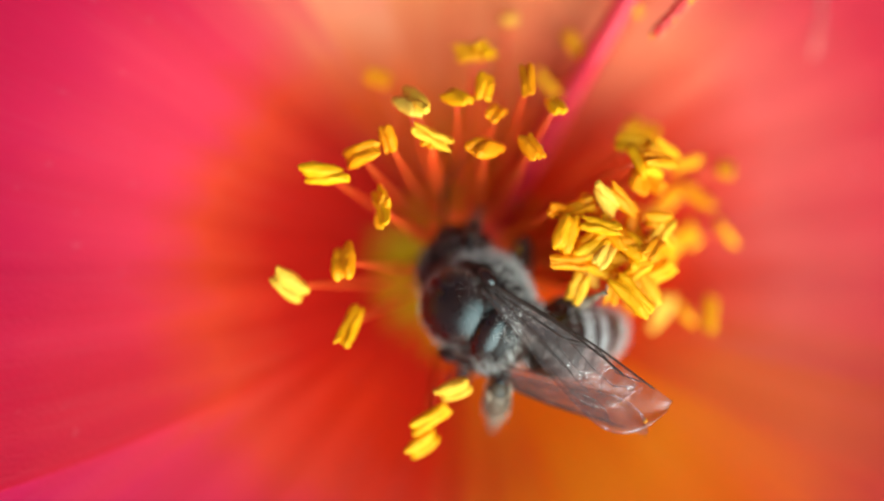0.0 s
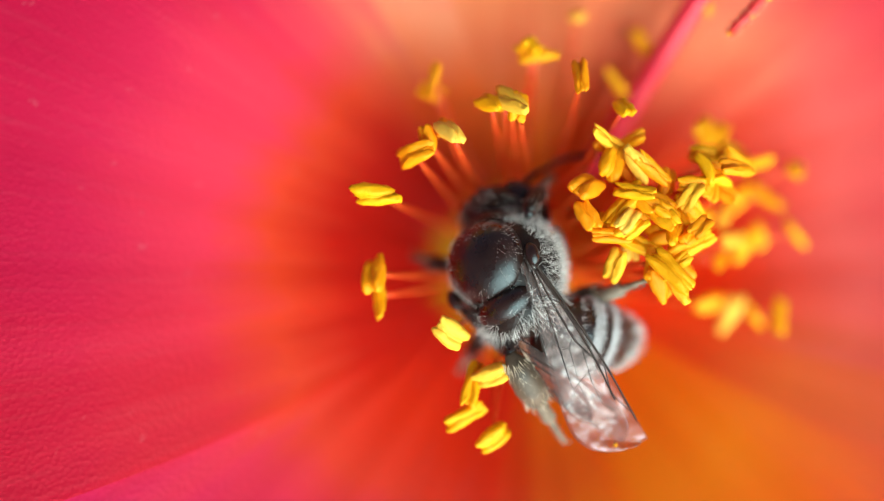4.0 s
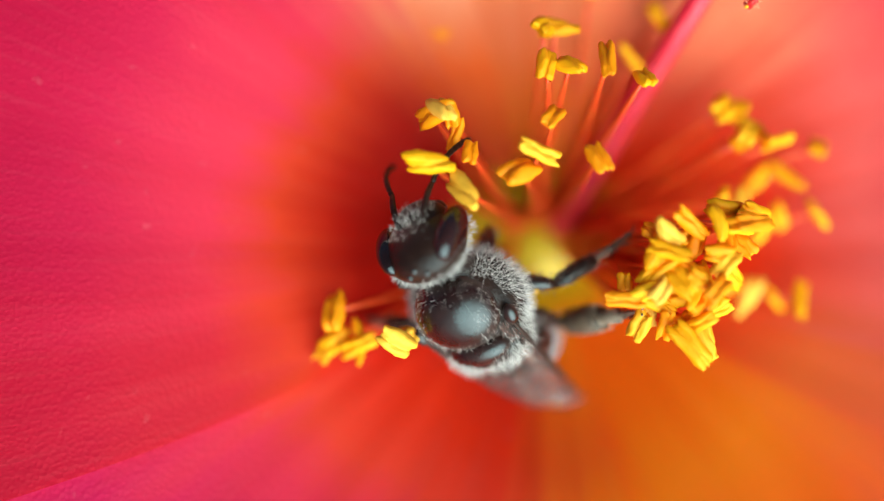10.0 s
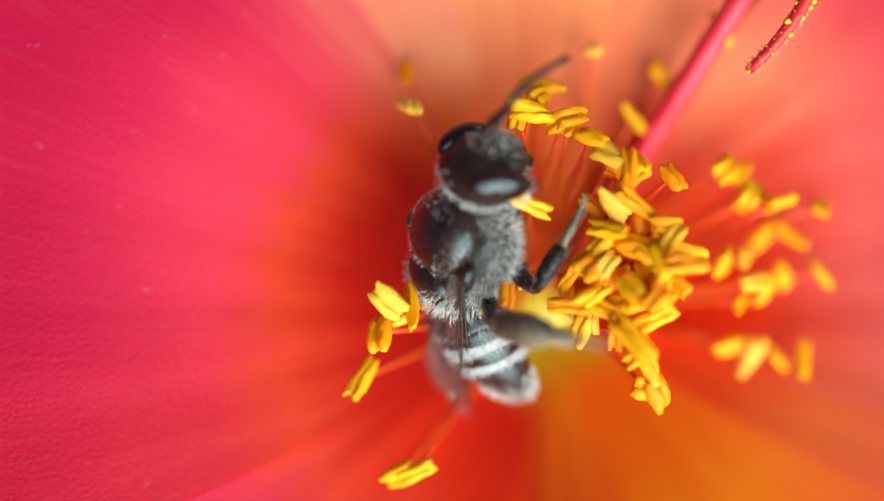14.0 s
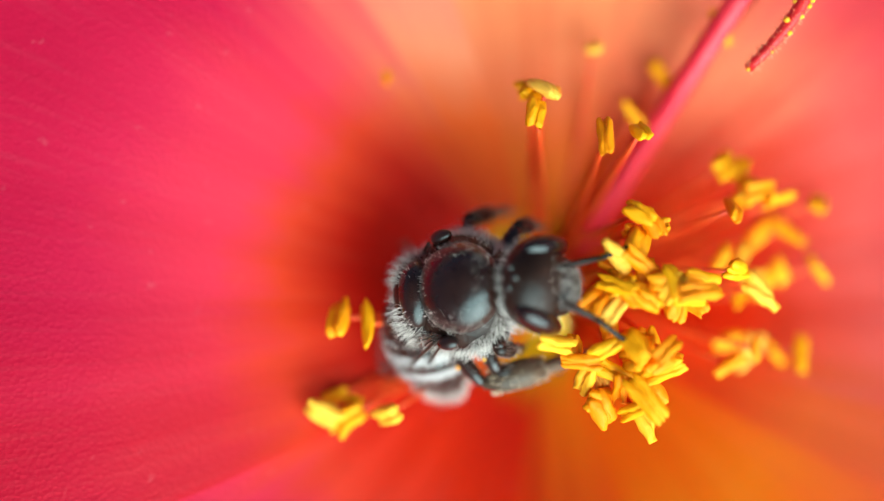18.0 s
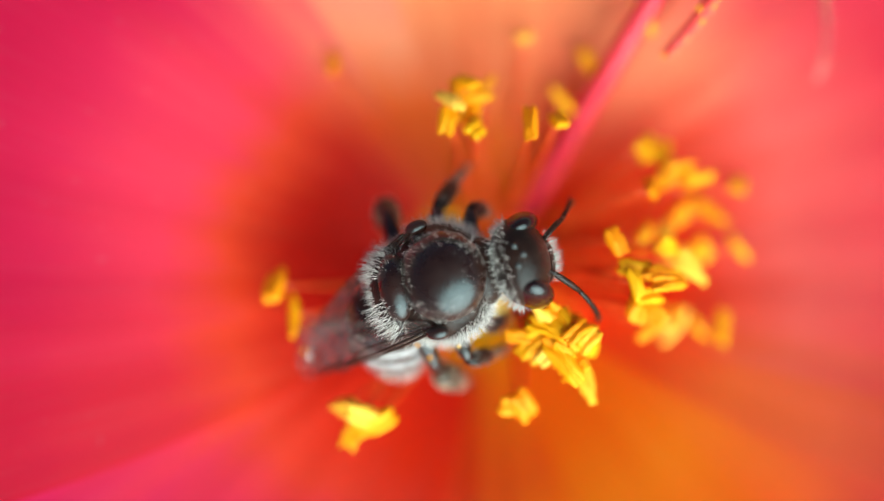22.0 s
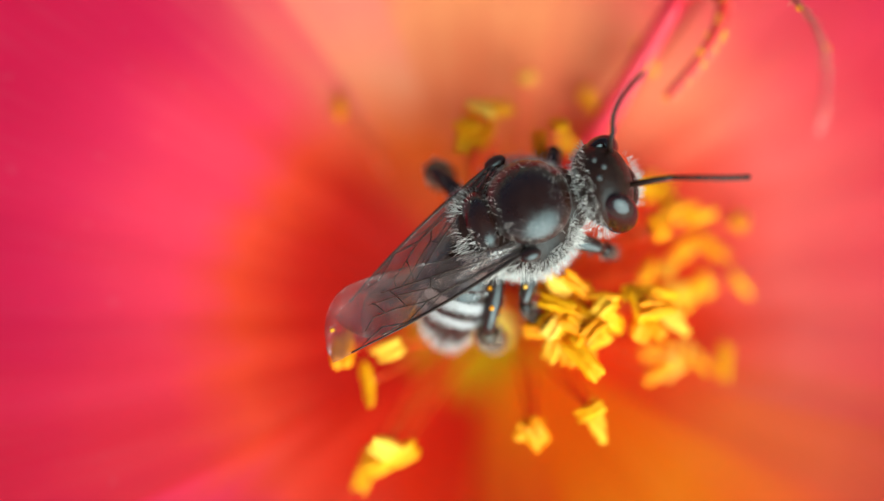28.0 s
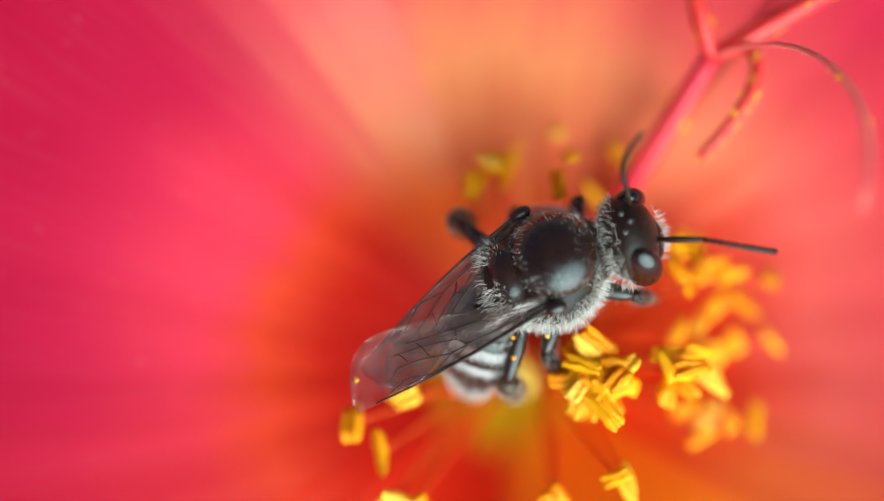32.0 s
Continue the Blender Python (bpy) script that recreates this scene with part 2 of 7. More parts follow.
def wing_material():
    """A thin clear brown skin: mostly see-through, silvery where it mirrors the sky."""
    k = Mat("wing_membrane")
    clear = k.n("ShaderNodeBsdfTransparent")
    k.l(k.ramp(k.noise(900, 3.0), [(0.3, (0.84, 0.74, 0.72)), (0.7, (0.93, 0.86, 0.85))]), clear.inputs["Color"])
    gloss = k.n("ShaderNodeBsdfGlossy", Roughness=0.22)
    gloss.inputs["Color"].default_value = (0.78, 0.82, 0.84, 1)
    wrinkle = k.n("ShaderNodeBump", Strength=1.0, Distance=0.00014)
    k.l(k.noise(1500, 4.0), wrinkle.inputs["Height"])
    k.l(wrinkle.outputs[0], gloss.inputs["Normal"])
    edge = k.n("ShaderNodeLayerWeight", Blend=0.25)
    k.l(wrinkle.outputs[0], edge.inputs["Normal"])
    both = k.n("ShaderNodeMixShader")
    patchy = k.ramp(k.noise(1700, 3.0), [(0.46, (0.12, 0.12, 0.12)), (0.60, (1.0, 1.0, 1.0))])
    k.l(k.math("MULTIPLY", patchy, k.math("MULTIPLY_ADD", edge.outputs["Facing"], 0.26, 0.075)), both.inputs[0])
    k.l(clear.outputs[0], both.inputs[1])
    k.l(gloss.outputs[0], both.inputs[2])
    haze = k.n("ShaderNodeBsdfDiffuse")
    k.l(k.ramp(k.noise(2200, 4.0), [(0.35, (0.16, 0.13, 0.12)), (0.7, (0.38, 0.35, 0.34))]), haze.inputs["Color"])
    film_and_haze = k.n("ShaderNodeMixShader", Fac=0.09)
    k.l(both.outputs[0], film_and_haze.inputs[1])
    k.l(haze.outputs[0], film_and_haze.inputs[2])
    k.l(film_and_haze.outputs[0], k.out.inputs["Surface"])
    return k.m


soil = soil_material()
pollen = pollen_material()
filament_red = thread_material("filament", (0.72, 0.03, 0.008), (0.85, 0.14, 0.02))
style_pink = thread_material("style", (0.72, 0.012, 0.045), (0.80, 0.045, 0.075))
stigma_red = thread_material("stigma", (0.55, 0.008, 0.012), (0.70, 0.03, 0.03))
lobe_rose = thread_material("pale_stigma", (0.84, 0.14, 0.16), (0.90, 0.26, 0.22))
fuzz_gold = hair_material("stigma_fuzz", (0.75, 0.20, 0.12), (0.85, 0.45, 0.20))
stem_green = thread_material("stem", (0.06, 0.12, 0.02), (0.12, 0.2, 0.04))
shell = shell_material("black_shell", (0.016, 0.005, 0.003), (0.032, 0.010, 0.006), 0.28, 15000.0, 0.10, 0.72)
dull_shell = shell_material("dull_shell", (0.014, 0.006, 0.004), (0.034, 0.015, 0.010), 0.36, 14000.0, 0.3, 0.30)
tarsus_tan = shell_material("tarsus", (0.11, 0.08, 0.055), (0.36, 0.29, 0.22), 0.5, 9000.0)
shin_brown = shell_material("shin", (0.05, 0.032, 0.02), (0.16, 0.115, 0.08), 0.45, 9000.0)
eye_brown = shell_material("compound_eye", (0.010, 0.004, 0.004), (0.030, 0.010, 0.009), 0.10, 26000.0, 0.06, 0.6)
ocellus_glass = shell_material("ocellus", (0.03, 0.03, 0.03), (0.08, 0.08, 0.08), 0.08, 3000.0, 0.05, 1.0)
pale_hair = hair_material("pale_hair", (0.34, 0.34, 0.32), (0.90, 0.90, 0.87))
dark_hair = hair_material("dark_hair", (0.05, 0.045, 0.04), (0.22, 0.19, 0.16))
straw_hair = hair_material("straw_hair", (0.26, 0.20, 0.13), (0.72, 0.62, 0.46))
band_white = hair_material("band", (0.34, 0.35, 0.36), (0.62, 0.64, 0.66))
membrane = wing_material()
vein_brown = shell_material("vein", (0.020, 0.010, 0.007), (0.06, 0.03, 0.02), 0.4, 9000.0)


# ---- building helpers ----
def part(name, bm, material, parent=None, label="", pose_in=None, smooth=True):
    """Links a bmesh, drawn in millimetres, as one mesh object under a thing or a part."""
    bm.transform(Matrix.Scale(MM, 4))
    mesh = bpy.data.meshes.new(name)
    bm.to_mesh(mesh)
    bm.free()
    if smooth:
        mesh.polygons.foreach_set("use_smooth", [True] * len(mesh.polygons))
    mesh.materials.append(material)
    ob = new(name, mesh)
    ob.parent = parent
    if pose_in is not None:
        ob.matrix_local = pose_in
    if label:
        ob["label"] = label
    return ob


def thing(name, m, label, category, kind=""):
    ob = new(name)
    ob.empty_display_size = 0.002
    ob.matrix_world = m
    return tagged(ob, label, category, "", kind)


def ball(bm, centre, radii, turn=(0, 0, 0), seg=20, rings=14):
    m = Matrix.Translation(centre) @ Euler([radians(a) for a in turn]).to_matrix().to_4x4() @ Matrix.Diagonal((*radii, 1))
    bmesh.ops.create_uvsphere(bm, u_segments=seg, v_segments=rings, radius=1.0, matrix=m)


def tube(bm, points, radii, sides=8, cap=True):
    """A tapering tube along points; radii one by one."""
    points = [Vector(p) for p in points]
    rings, up = [], None
    for i, p in enumerate(points):
        d = (points[min(i + 1, len(points) - 1)] - points[max(i - 1, 0)]).normalized()
        if up is None:
            up = d.orthogonal().normalized()
        up = (up - d * up.dot(d)).normalized()
        side = d.cross(up)
        rings.append([bm.verts.new(p + (up * math.cos(a) + side * math.sin(a)) * radii[i]) for a in (2 * math.pi * j / sides for j in range(sides))])
    for a, b in zip(rings, rings[1:]):
        for j in range(sides):
            bm.faces.new((a[j], a[(j + 1) % sides], b[(j + 1) % sides], b[j]))
    if cap:
        bm.faces.new(rings[0][::-1])
        bm.faces.new(rings[-1])


def hair(bm, p, d, length, thick, bend=0.15):
    """One thin tapering hair with a bend."""
    p, d = Vector(p), Vector(d).normalized()
    side = d.orthogonal().normalized()
    side = Matrix.Rotation(random.uniform(0, 6.28), 3, d) @ side
    mid = p + d * length * 0.55 + side * length * bend * 0.4
    tip = p + d * length + side * length * bend
    other = d.cross(side)
    ring = [[bm.verts.new(c + (side * math.cos(a) + other * math.sin(a)) * r) for a in (0, 2.094, 4.189)] for c, r in ((p, thick), (mid, thick * 0.7))]
    top = bm.verts.new(tip)
    for j in range(3):
        bm.faces.new((ring[0][j], ring[0][(j + 1) % 3], ring[1][(j + 1) % 3], ring[1][j]))
        bm.faces.new((ring[1][j], ring[1][(j + 1) % 3], top))


def fur(bm, centre, radii, count, where, length, thick=0.012, lean=(0, 0, 0), loose=0.35):
    """Hairs over that side of an ellipsoid on which where(direction) holds."""
    made, tries = 0, 0
    while made < count and tries < count * 60:
        tries += 1
        d = Vector((random.gauss(0, 1), random.gauss(0, 1), random.gauss(0, 1))).normalized()
        if not where(d):
            continue
        p = Vector(centre) + Vector((d.x * radii[0], d.y * radii[1], d.z * radii[2]))
        nrm = Vector((d.x / radii[0], d.y / radii[1], d.z / radii[2])).normalized()
        way = nrm + Vector(lean) + Vector((random.gauss(0, loose), random.gauss(0, loose), random.gauss(0, loose)))
        hair(bm, p, way, length * random.uniform(0.6, 1.25), thick)
        made += 1


# ---- ground under the plant, made pale to bounce light into the petals ----
GROUND = -21.0
bm = bmesh.new()
bm.faces.new([bm.verts.new((x * 3.0e5, y * 3.0e5, GROUND)) for x, y in ((-1, -1), (1, -1), (1, 1), (-1, 1))])
tagged(part("ground", bm, soil), "bare soil under the flower, paled to throw light up", "ground", "", "structure")

# ---- the flower ----
BASE = Vector((2.3, -1.0, -7.0))
LENGTH = 20.0
flower = thing("flower", at(*BASE), "open pink moss rose flower with an orange and red heart", "flower")


def petal_height(r, a):
    """Height over the flower's base at distance r and direction a (degrees)."""
    rise = 5.7 + 1.5 * math.cos(radians(a - 200))
    return rise * (1 - math.exp(-((r / 6.3) ** 1.4))) - 0.0035 * max(0, r - 9) ** 2


def petal(name, direction, half, material, label, lift, seed):
    bm = bmesh.new()
    uv = bm.loops.layers.uv.new("UVMap")
    nu, nv = 48, 80
    grid = []
    for j in range(nv + 1):
        v = j / nv
        row = []
        for i in range(nu + 1):
            u = -1 + 2 * i / nu
            notch = 1 - 0.10 * u * u - 0.05 * math.exp(-(u / 0.16) ** 2)
            r = 0.35 + v * LENGTH * notch
            a = direction + u * half * (0.93 + 0.07 * math.cos(v * 3.1))
            z = petal_height(r, a) + (0.05 * u + lift) * min(1, r / 6)
            p = Vector((r * math.cos(radians(a)), r * math.sin(radians(a)), 0))
            pleat = math.sin(u * 23 + seed + 1.1 * math.sin(v * 4 + seed)) * 0.016 + math.sin(u * 51 + 2 * seed) * 0.004
            swell = noise.noise(Vector((p.x * 0.16, p.y * 0.16, 3.1))) * 0.55
            z += (pleat + swell) * min(1, r / 5)
            row.append((bm.verts.new((p.x, p.y, z)), (u, r / LENGTH)))
        grid.append(row)
    for j in range(nv):
        for i in range(nu):
            corners = (grid[j][i], grid[j][i + 1], grid[j + 1][i + 1], grid[j + 1][i])
            f = bm.faces.new([c[0] for c in corners])
            for loop, c in zip(f.loops, corners):
                loop[uv].uv = c[1]
    ob = part(name, bm, material, flower, label)
    thick = ob.modifiers.new("thickness", "SOLIDIFY")
    thick.thickness, thick.offset, thick.use_rim = 0.05 * MM, -1, False
    return ob


petal("petal", 158, 52, left_petal, "broad hot-pink petal with a dark red base", 0.07, 1.0)
petal("petal", 243, 47, low_petal, "magenta-pink petal with a scarlet base", 0.02, 2.3)
petal("petal", 307, 45, amber_petal, "orange petal with an amber base", -0.06, 3.7)
petal("petal", 14, 46, right_petal, "salmon-red petal", 0.06, 5.1)
petal("petal", 92, 48, top_petal, "peach and pink petal", -0.10, 6.4)

bm = bmesh.new()
ball(bm, (0, 0, -0.25), (1.5, 1.5, 0.9))
part("receptacle", bm, thread_material("flower_heart", (0.55, 0.44, 0.01), (0.70, 0.56, 0.02)), flower, "yellow-green heart of the flower")
bm = bmesh.new()
depth = BASE.z - GROUND
tube(bm, [(0, 0, -0.6), (0.3, -0.2, -4), (0.1, 0.2, -9), (0, 0, -depth)], [1.0, 0.9, 0.95, 1.1], 12)
part("stem", bm, stem_green, flower, "short green stem")


def curve(a, b, c, d, n):
    """Points of a Bezier curve."""
    a, b, c, d = (Vector(p) for p in (a, b, c, d))
    return [a * (1 - t) ** 3 + b * 3 * t * (1 - t) ** 2 + c * 3 * t * t * (1 - t) + d * t ** 3 for t in (i / n for i in range(n + 1))]


# style with its curled, fuzzy lobes
FORK = Vector((6.75, 6.9, -1.2)) - BASE
bm = bmesh.new()
path = curve((0.3, 0.3, 0.2), FORK * 0.35 + Vector((0, 0, 0.6)), FORK * 0.7, FORK, 14)
tube(bm, path, [0.31 - 0.003 * i for i in range(len(path))], 10)
style = part("style", bm, style_pink, flower, "long rose-pink style")


def lobe(points, fat, fuzzy=260, skin=None):
    bm = bmesh.new()
    path = curve(*points, 16)
    tube(bm, path, [fat * (0.72 + 0.5 * math.sin(math.pi * min(1.0, 0.05 + i / 17))) for i in range(17)], 9)
    part("stigma_lobe", bm, skin or stigma_red, style, "curled stigma lobe")
    bm = bmesh.new()
    for i in range(fuzzy):
        t = random.uniform(0.25, 1)
        k = min(15, int(t * 16))
        p = path[k].lerp(path[k + 1], t * 16 - k)
        d = (path[k + 1] - path[k]).normalized()
        way = Matrix.Rotation(random.uniform(0, 6.28), 3, d) @ d.orthogonal()
        hair(bm, p + way.normalized() * fat * 0.7, way + d * 0.3, random.uniform(0.07, 0.16), 0.016)
    ob = part("fuzz", bm, fuzz_gold, style, "golden fuzz on the stigma lobe")
    ob["kind"] = "stuff"
    bm = bmesh.new()
    for i in range(fuzzy // 18):
        t = random.uniform(0.3, 1)
        k = min(15, int(t * 16))
        way = Vector((random.gauss(0, 1), random.gauss(0, 1), abs(random.gauss(0, 1)))).normalized()
        r = random.uniform(0.035, 0.075)
        ball(bm, path[k].lerp(path[k + 1], t * 16 - k) + way * (fat + r * 0.5), (r, r * random.uniform(0.7, 1), r), seg=8, rings=6)
    part("stray_pollen", bm, pollen, style, "yellow pollen caught on the stigma")["kind"] = "stuff"


W0 = -BASE
lobe((FORK, Vector((7.9, 7.6, -0.8)) + W0, Vector((8.3, 6.3, -0.4)) + W0, Vector((6.35, 4.45, -0.9)) + W0), 0.15, 420)
lobe((FORK, FORK + Vector((1.6, 0.5, 2.6)), Vector((8.9, 5.2, 4.2)) + W0, Vector((8.07, 2.95, 4.6)) + W0), 0.055, 40, lobe_rose)
lobe((FORK, FORK + Vector((-0.2, 0.5, 0.2)), FORK + Vector((-0.4, 1.0, 0.4)), FORK + Vector((-0.6, 1.9, 0.4))), 0.22)
lobe((FORK, FORK + Vector((0.8, 0.4, 0.2)), FORK + Vector((1.8, 1.0, 0.4)), FORK + Vector((3.4, 1.9, 0.4))), 0.22)


# stamens: a thread that swings on the flower's heart, and the anther at its tip
def anther_mesh(seed, long, wide):
    """A slender pollen pouch: two long sacs pressed together, with a shallow slit between them and frayed, blunt ends."""
    rnd = random.Random(seed)
    bm = bmesh.new()
    for s in (-1, 1):
        ball(bm, (rnd.uniform(-0.05, 0.05), s * wide * 0.25, 0), (long * rnd.uniform(0.47, 0.55), wide * 0.31, wide * 0.34), (rnd.uniform(-12, 12), rnd.uniform(-6, 6), s * rnd.uniform(-3, 5)), 18, 14)
    ball(bm, (0, 0, -wide * 0.04), (long * 0.46, wide * 0.30, wide * 0.30), (0, 0, 0), 12, 10)
    bend, twist = rnd.uniform(-0.35, 0.35), rnd.uniform(-0.7, 0.7)
    for v in bm.verts:
        blunt = abs(v.co.x) / (long * 0.5)
        v.co.x *= 1.10 - 0.10 * blunt
        v.co.y *= 1 + 0.22 * min(1, blunt) ** 2
        a = twist * v.co.x
        v.co.y, v.co.z = v.co.y * math.cos(a) - v.co.z * math.sin(a), v.co.y * math.sin(a) + v.co.z * math.cos(a)
        v.co.z += bend * v.co.x * v.co.x / long
        v.co += 0.035 * noise.noise_vector(v.co * 5 + Vector((seed, 0, 0))) + (0.018 + 0.03 * min(1, blunt) ** 3) * noise.noise_vector(v.co * 16 + Vector((0, seed, 0)))
    bm.transform(Matrix.Scale(MM, 4))
    mesh = bpy.data.meshes.new("anther")
    bm.to_mesh(mesh)
    bm.free()
    mesh.polygons.foreach_set("use_smooth", [True] * len(mesh.polygons))
    mesh.materials.append(pollen)
    return mesh


ANTHERS = [anther_mesh(11 + i, l, w) for i, (l, w) in enumerate(((0.76, 0.33), (0.66, 0.38), (0.88, 0.31), (0.58, 0.34), (0.74, 0.30), (0.70, 0.40), (0.84, 0.27), (0.56, 0.30)))]
random.seed(5)


def stamen(index, length, root, tip):
    """A red thread with its anther, standing on the heart at root and pointing at tip (millimetres, from the flower's base)."""
    rnd = random.Random(index * 7 + 3)
    bm = bmesh.new()
    sway = Vector((rnd.uniform(-0.25, 0.25), rnd.uniform(-0.25, 0.25), 0))
    path = curve((0, 0, 0), sway + Vector((0, 0, length * 0.33)), sway + Vector((0, 0, length * 0.66)), (0, 0, length), 8)
    tube(bm, path, [0.10 - 0.006 * i for i in range(9)], 6)
    ob = part("stamen", bm, filament_red, flower)
    head = new("anther", ANTHERS[rnd.randrange(len(ANTHERS))])
    head.parent = ob
    size = rnd.uniform(1.0, 1.4)
    head.matrix_local = at(0, 0, length + 0.05, rnd.uniform(-45, 45), rnd.uniform(-40, 40), rnd.uniform(0, 360)) @ Matrix.Diagonal((size, size, size, 1))
    ob.matrix_local = aimed(root, tip)
    return ob


def aimed(root, tip):
    """The pose of a thread that stands at root and points at tip."""
    turn = Vector((0, 0, 1)).rotation_difference(Vector(tip) - Vector(root)).to_matrix().to_4x4()
    return Matrix.Translation(Vector(root) * MM) @ turn



stamens = []
stamens.append(stamen(0, 6.05, (0.63, 0.54, 0.25), (3.98, 3.4, 4.4)))
stamens.append(stamen(1, 6.29, (0.56, 0.43, 0.25), (4.31, 3.3, 4.4)))
stamens.append(stamen(2, 6.23, (0.71, 0.45, 0.25), (4.5, 2.81, 4.6)))
stamens.append(stamen(3, 6.65, (0.5, 0.28, 0.25), (4.83, 2.67, 4.7)))
stamens.append(stamen(4, 6.62, (0.66, 0.33, 0.25), (5.2, 2.59, 4.5)))
stamens.append(stamen(5, 6.00, (0.57, 0.34, 0.25), (4.29, 2.56, 4.4)))
stamens.append(stamen(6, 7.03, (0.74, 0.29, 0.25), (6.42, 2.53, 3.73)))
stamens.append(stamen(7, 5.86, (0.57, 0.2, 0.25), (4.96, 1.77, 3.8)))
stamens.append(stamen(8, 5.59, (0.78, 0.22, 0.25), (4.39, 1.25, 4.4)))
stamens.append(stamen(9, 5.32, (0.69, 0.2, 0.25), (3.89, 1.12, 4.4)))
stamens.append(stamen(10, 5.77, (0.81, 0.13, 0.25), (4.56, 0.72, 4.6)))
stamens.append(stamen(11, 5.40, (0.69, 0.04, 0.25), (4.37, 0.24, 4.2)))
stamens.append(stamen(12, 5.89, (0.67, 0.1, 0.25), (5.59, 0.85, 3.4)))
stamens.append(stamen(13, 6.65, (0.78, 0.11, 0.25), (6.46, 0.92, 3.61)))
stamens.append(stamen(14, 5.57, (0.84, 0.09, 0.25), (5.03, 0.52, 3.9)))
stamens.append(stamen(15, 6.25, (0.63, 0.2, 0.25), (5.77, 1.85, 3.4)))
stamens.append(stamen(16, 4.99, (0.82, -0.17, 0.25), (4.16, -0.84, 3.9)))
stamens.append(stamen(17, 5.30, (0.81, -0.18, 0.25), (4.81, -1.1, 3.6)))
stamens.append(stamen(18, 5.93, (0.59, -0.13, 0.25), (5.5, -1.19, 3.4)))
stamens.append(stamen(19, 6.39, (0.72, -0.14, 0.25), (6.05, -1.2, 3.61)))
stamens.append(stamen(20, 6.50, (0.31, 0.7, 0.25), (2.53, 5.7, 3.75)))
stamens.append(stamen(21, 6.26, (0.39, 0.73, 0.25), (2.88, 5.37, 3.64)))
stamens.append(stamen(22, 7.66, (0.36, 0.66, 0.25), (3.57, 6.45, 4.1)))
stamens.append(stamen(23, 8.23, (0.29, 0.51, 0.25), (3.88, 6.76, 4.22)))
stamens.append(stamen(24, 5.64, (0.26, 0.65, 0.25), (1.84, 4.64, 3.9)))
stamens.append(stamen(25, 6.80, (0.09, 0.69, 0.25), (0.86, 6.25, 4.09)))
stamens.append(stamen(26, 7.51, (0.17, 0.68, 0.25), (1.06, 4.25, 6.8)))
stamens.append(stamen(27, 7.22, (0.35, 0.76, 0.25), (1.71, 3.69, 6.7)))
stamens.append(stamen(28, 6.90, (-0.01, 0.65, 0.25), (-0.09, 5.14, 5.5)))
stamens.append(stamen(29, 7.10, (0.02, 0.62, 0.25), (0.17, 5.17, 5.7)))
stamens.append(stamen(30, 7.06, (0.07, 0.7, 0.25), (0.37, 3.56, 6.7)))
stamens.append(stamen(31, 7.29, (0.02, 0.74, 0.25), (0.11, 4.14, 6.7)))
stamens.append(stamen(32, 7.23, (-0.11, 0.82, 0.25), (-0.53, 3.86, 6.8)))
stamens.append(stamen(33, 7.08, (-0.25, 0.68, 0.25), (-1.11, 2.96, 6.9)))
stamens.append(stamen(34, 6.98, (0.02, 0.63, 0.25), (0.1, 2.74, 6.9)))
stamens.append(stamen(35, 7.08, (0.31, 0.77, 0.25), (1.11, 2.74, 7)))
stamens.append(stamen(36, 7.31, (-0.5, 0.48, 0.25), (-2.69, 2.57, 6.9)))
stamens.append(stamen(37, 7.21, (-0.44, 0.61, 0.25), (-2.06, 2.89, 6.9)))
stamens.append(stamen(38, 7.56, (-0.59, 0.36, 0.25), (-3.5, 2.12, 7)))
stamens.append(stamen(39, 7.46, (-0.25, 0.56, 0.25), (-1.61, 3.65, 6.9)))
stamens.append(stamen(40, 7.34, (-0.28, 0.71, 0.25), (-1.49, 3.8, 6.8)))
stamens.append(stamen(41, 6.19, (-0.36, 0.69, 0.25), (-2.42, 4.69, 4.5)))
stamens.append(stamen(42, 6.83, (-0.52, 0.31, 0.25), (-2.18, 1.31, 6.8)))
stamens.append(stamen(43, 7.01, (-0.25, 0.64, 0.25), (-1.17, 2.97, 6.8)))
stamens.append(stamen(44, 7.07, (-0.66, 0.04, 0.25), (-3.06, 0.17, 6.9)))
stamens.append(stamen(45, 6.84, (-0.51, 0.32, 0.25), (-2.18, 1.38, 6.8)))
stamens.append(stamen(46, 7.35, (-0.61, -0.05, 0.25), (-4.3, -0.35, 6.6)))
stamens.append(stamen(47, 6.68, (-0.77, -0.34, 0.25), (-2.94, -1.29, 6.5)))
stamens.append(stamen(48, 6.82, (-0.25, -0.78, 0.25), (-1.1, -3.37, 6.5)))
stamens.append(stamen(49, 6.78, (-0.14, -0.65, 0.25), (-0.59, -2.71, 6.7)))
stamens.append(stamen(50, 6.95, (-0.24, -0.73, 0.25), (-1.29, -3.99, 6.3)))
stamens.append(stamen(51, 6.97, (0.52, 0.22, 0.25), (1.89, 0.82, 7.06)))
stamens.append(stamen(52, 6.63, (0.65, 0.5, 0.25), (1.73, 1.33, 6.74)))
stamens.append(stamen(53, 6.61, (0.6, 0.38, 0.25), (2.16, 1.37, 6.59)))
stamens.append(stamen(54, 6.63, (0.7, 0.38, 0.25), (2.59, 1.41, 6.52)))
stamens.append(stamen(55, 7.18, (0.62, 0.11, 0.25), (3.36, 0.62, 6.87)))
stamens.append(stamen(56, 6.96, (0.64, 0.18, 0.25), (2.55, 0.73, 6.91)))
stamens.append(stamen(57, 7.20, (0.59, 0.29, 0.25), (3.19, 1.55, 6.85)))
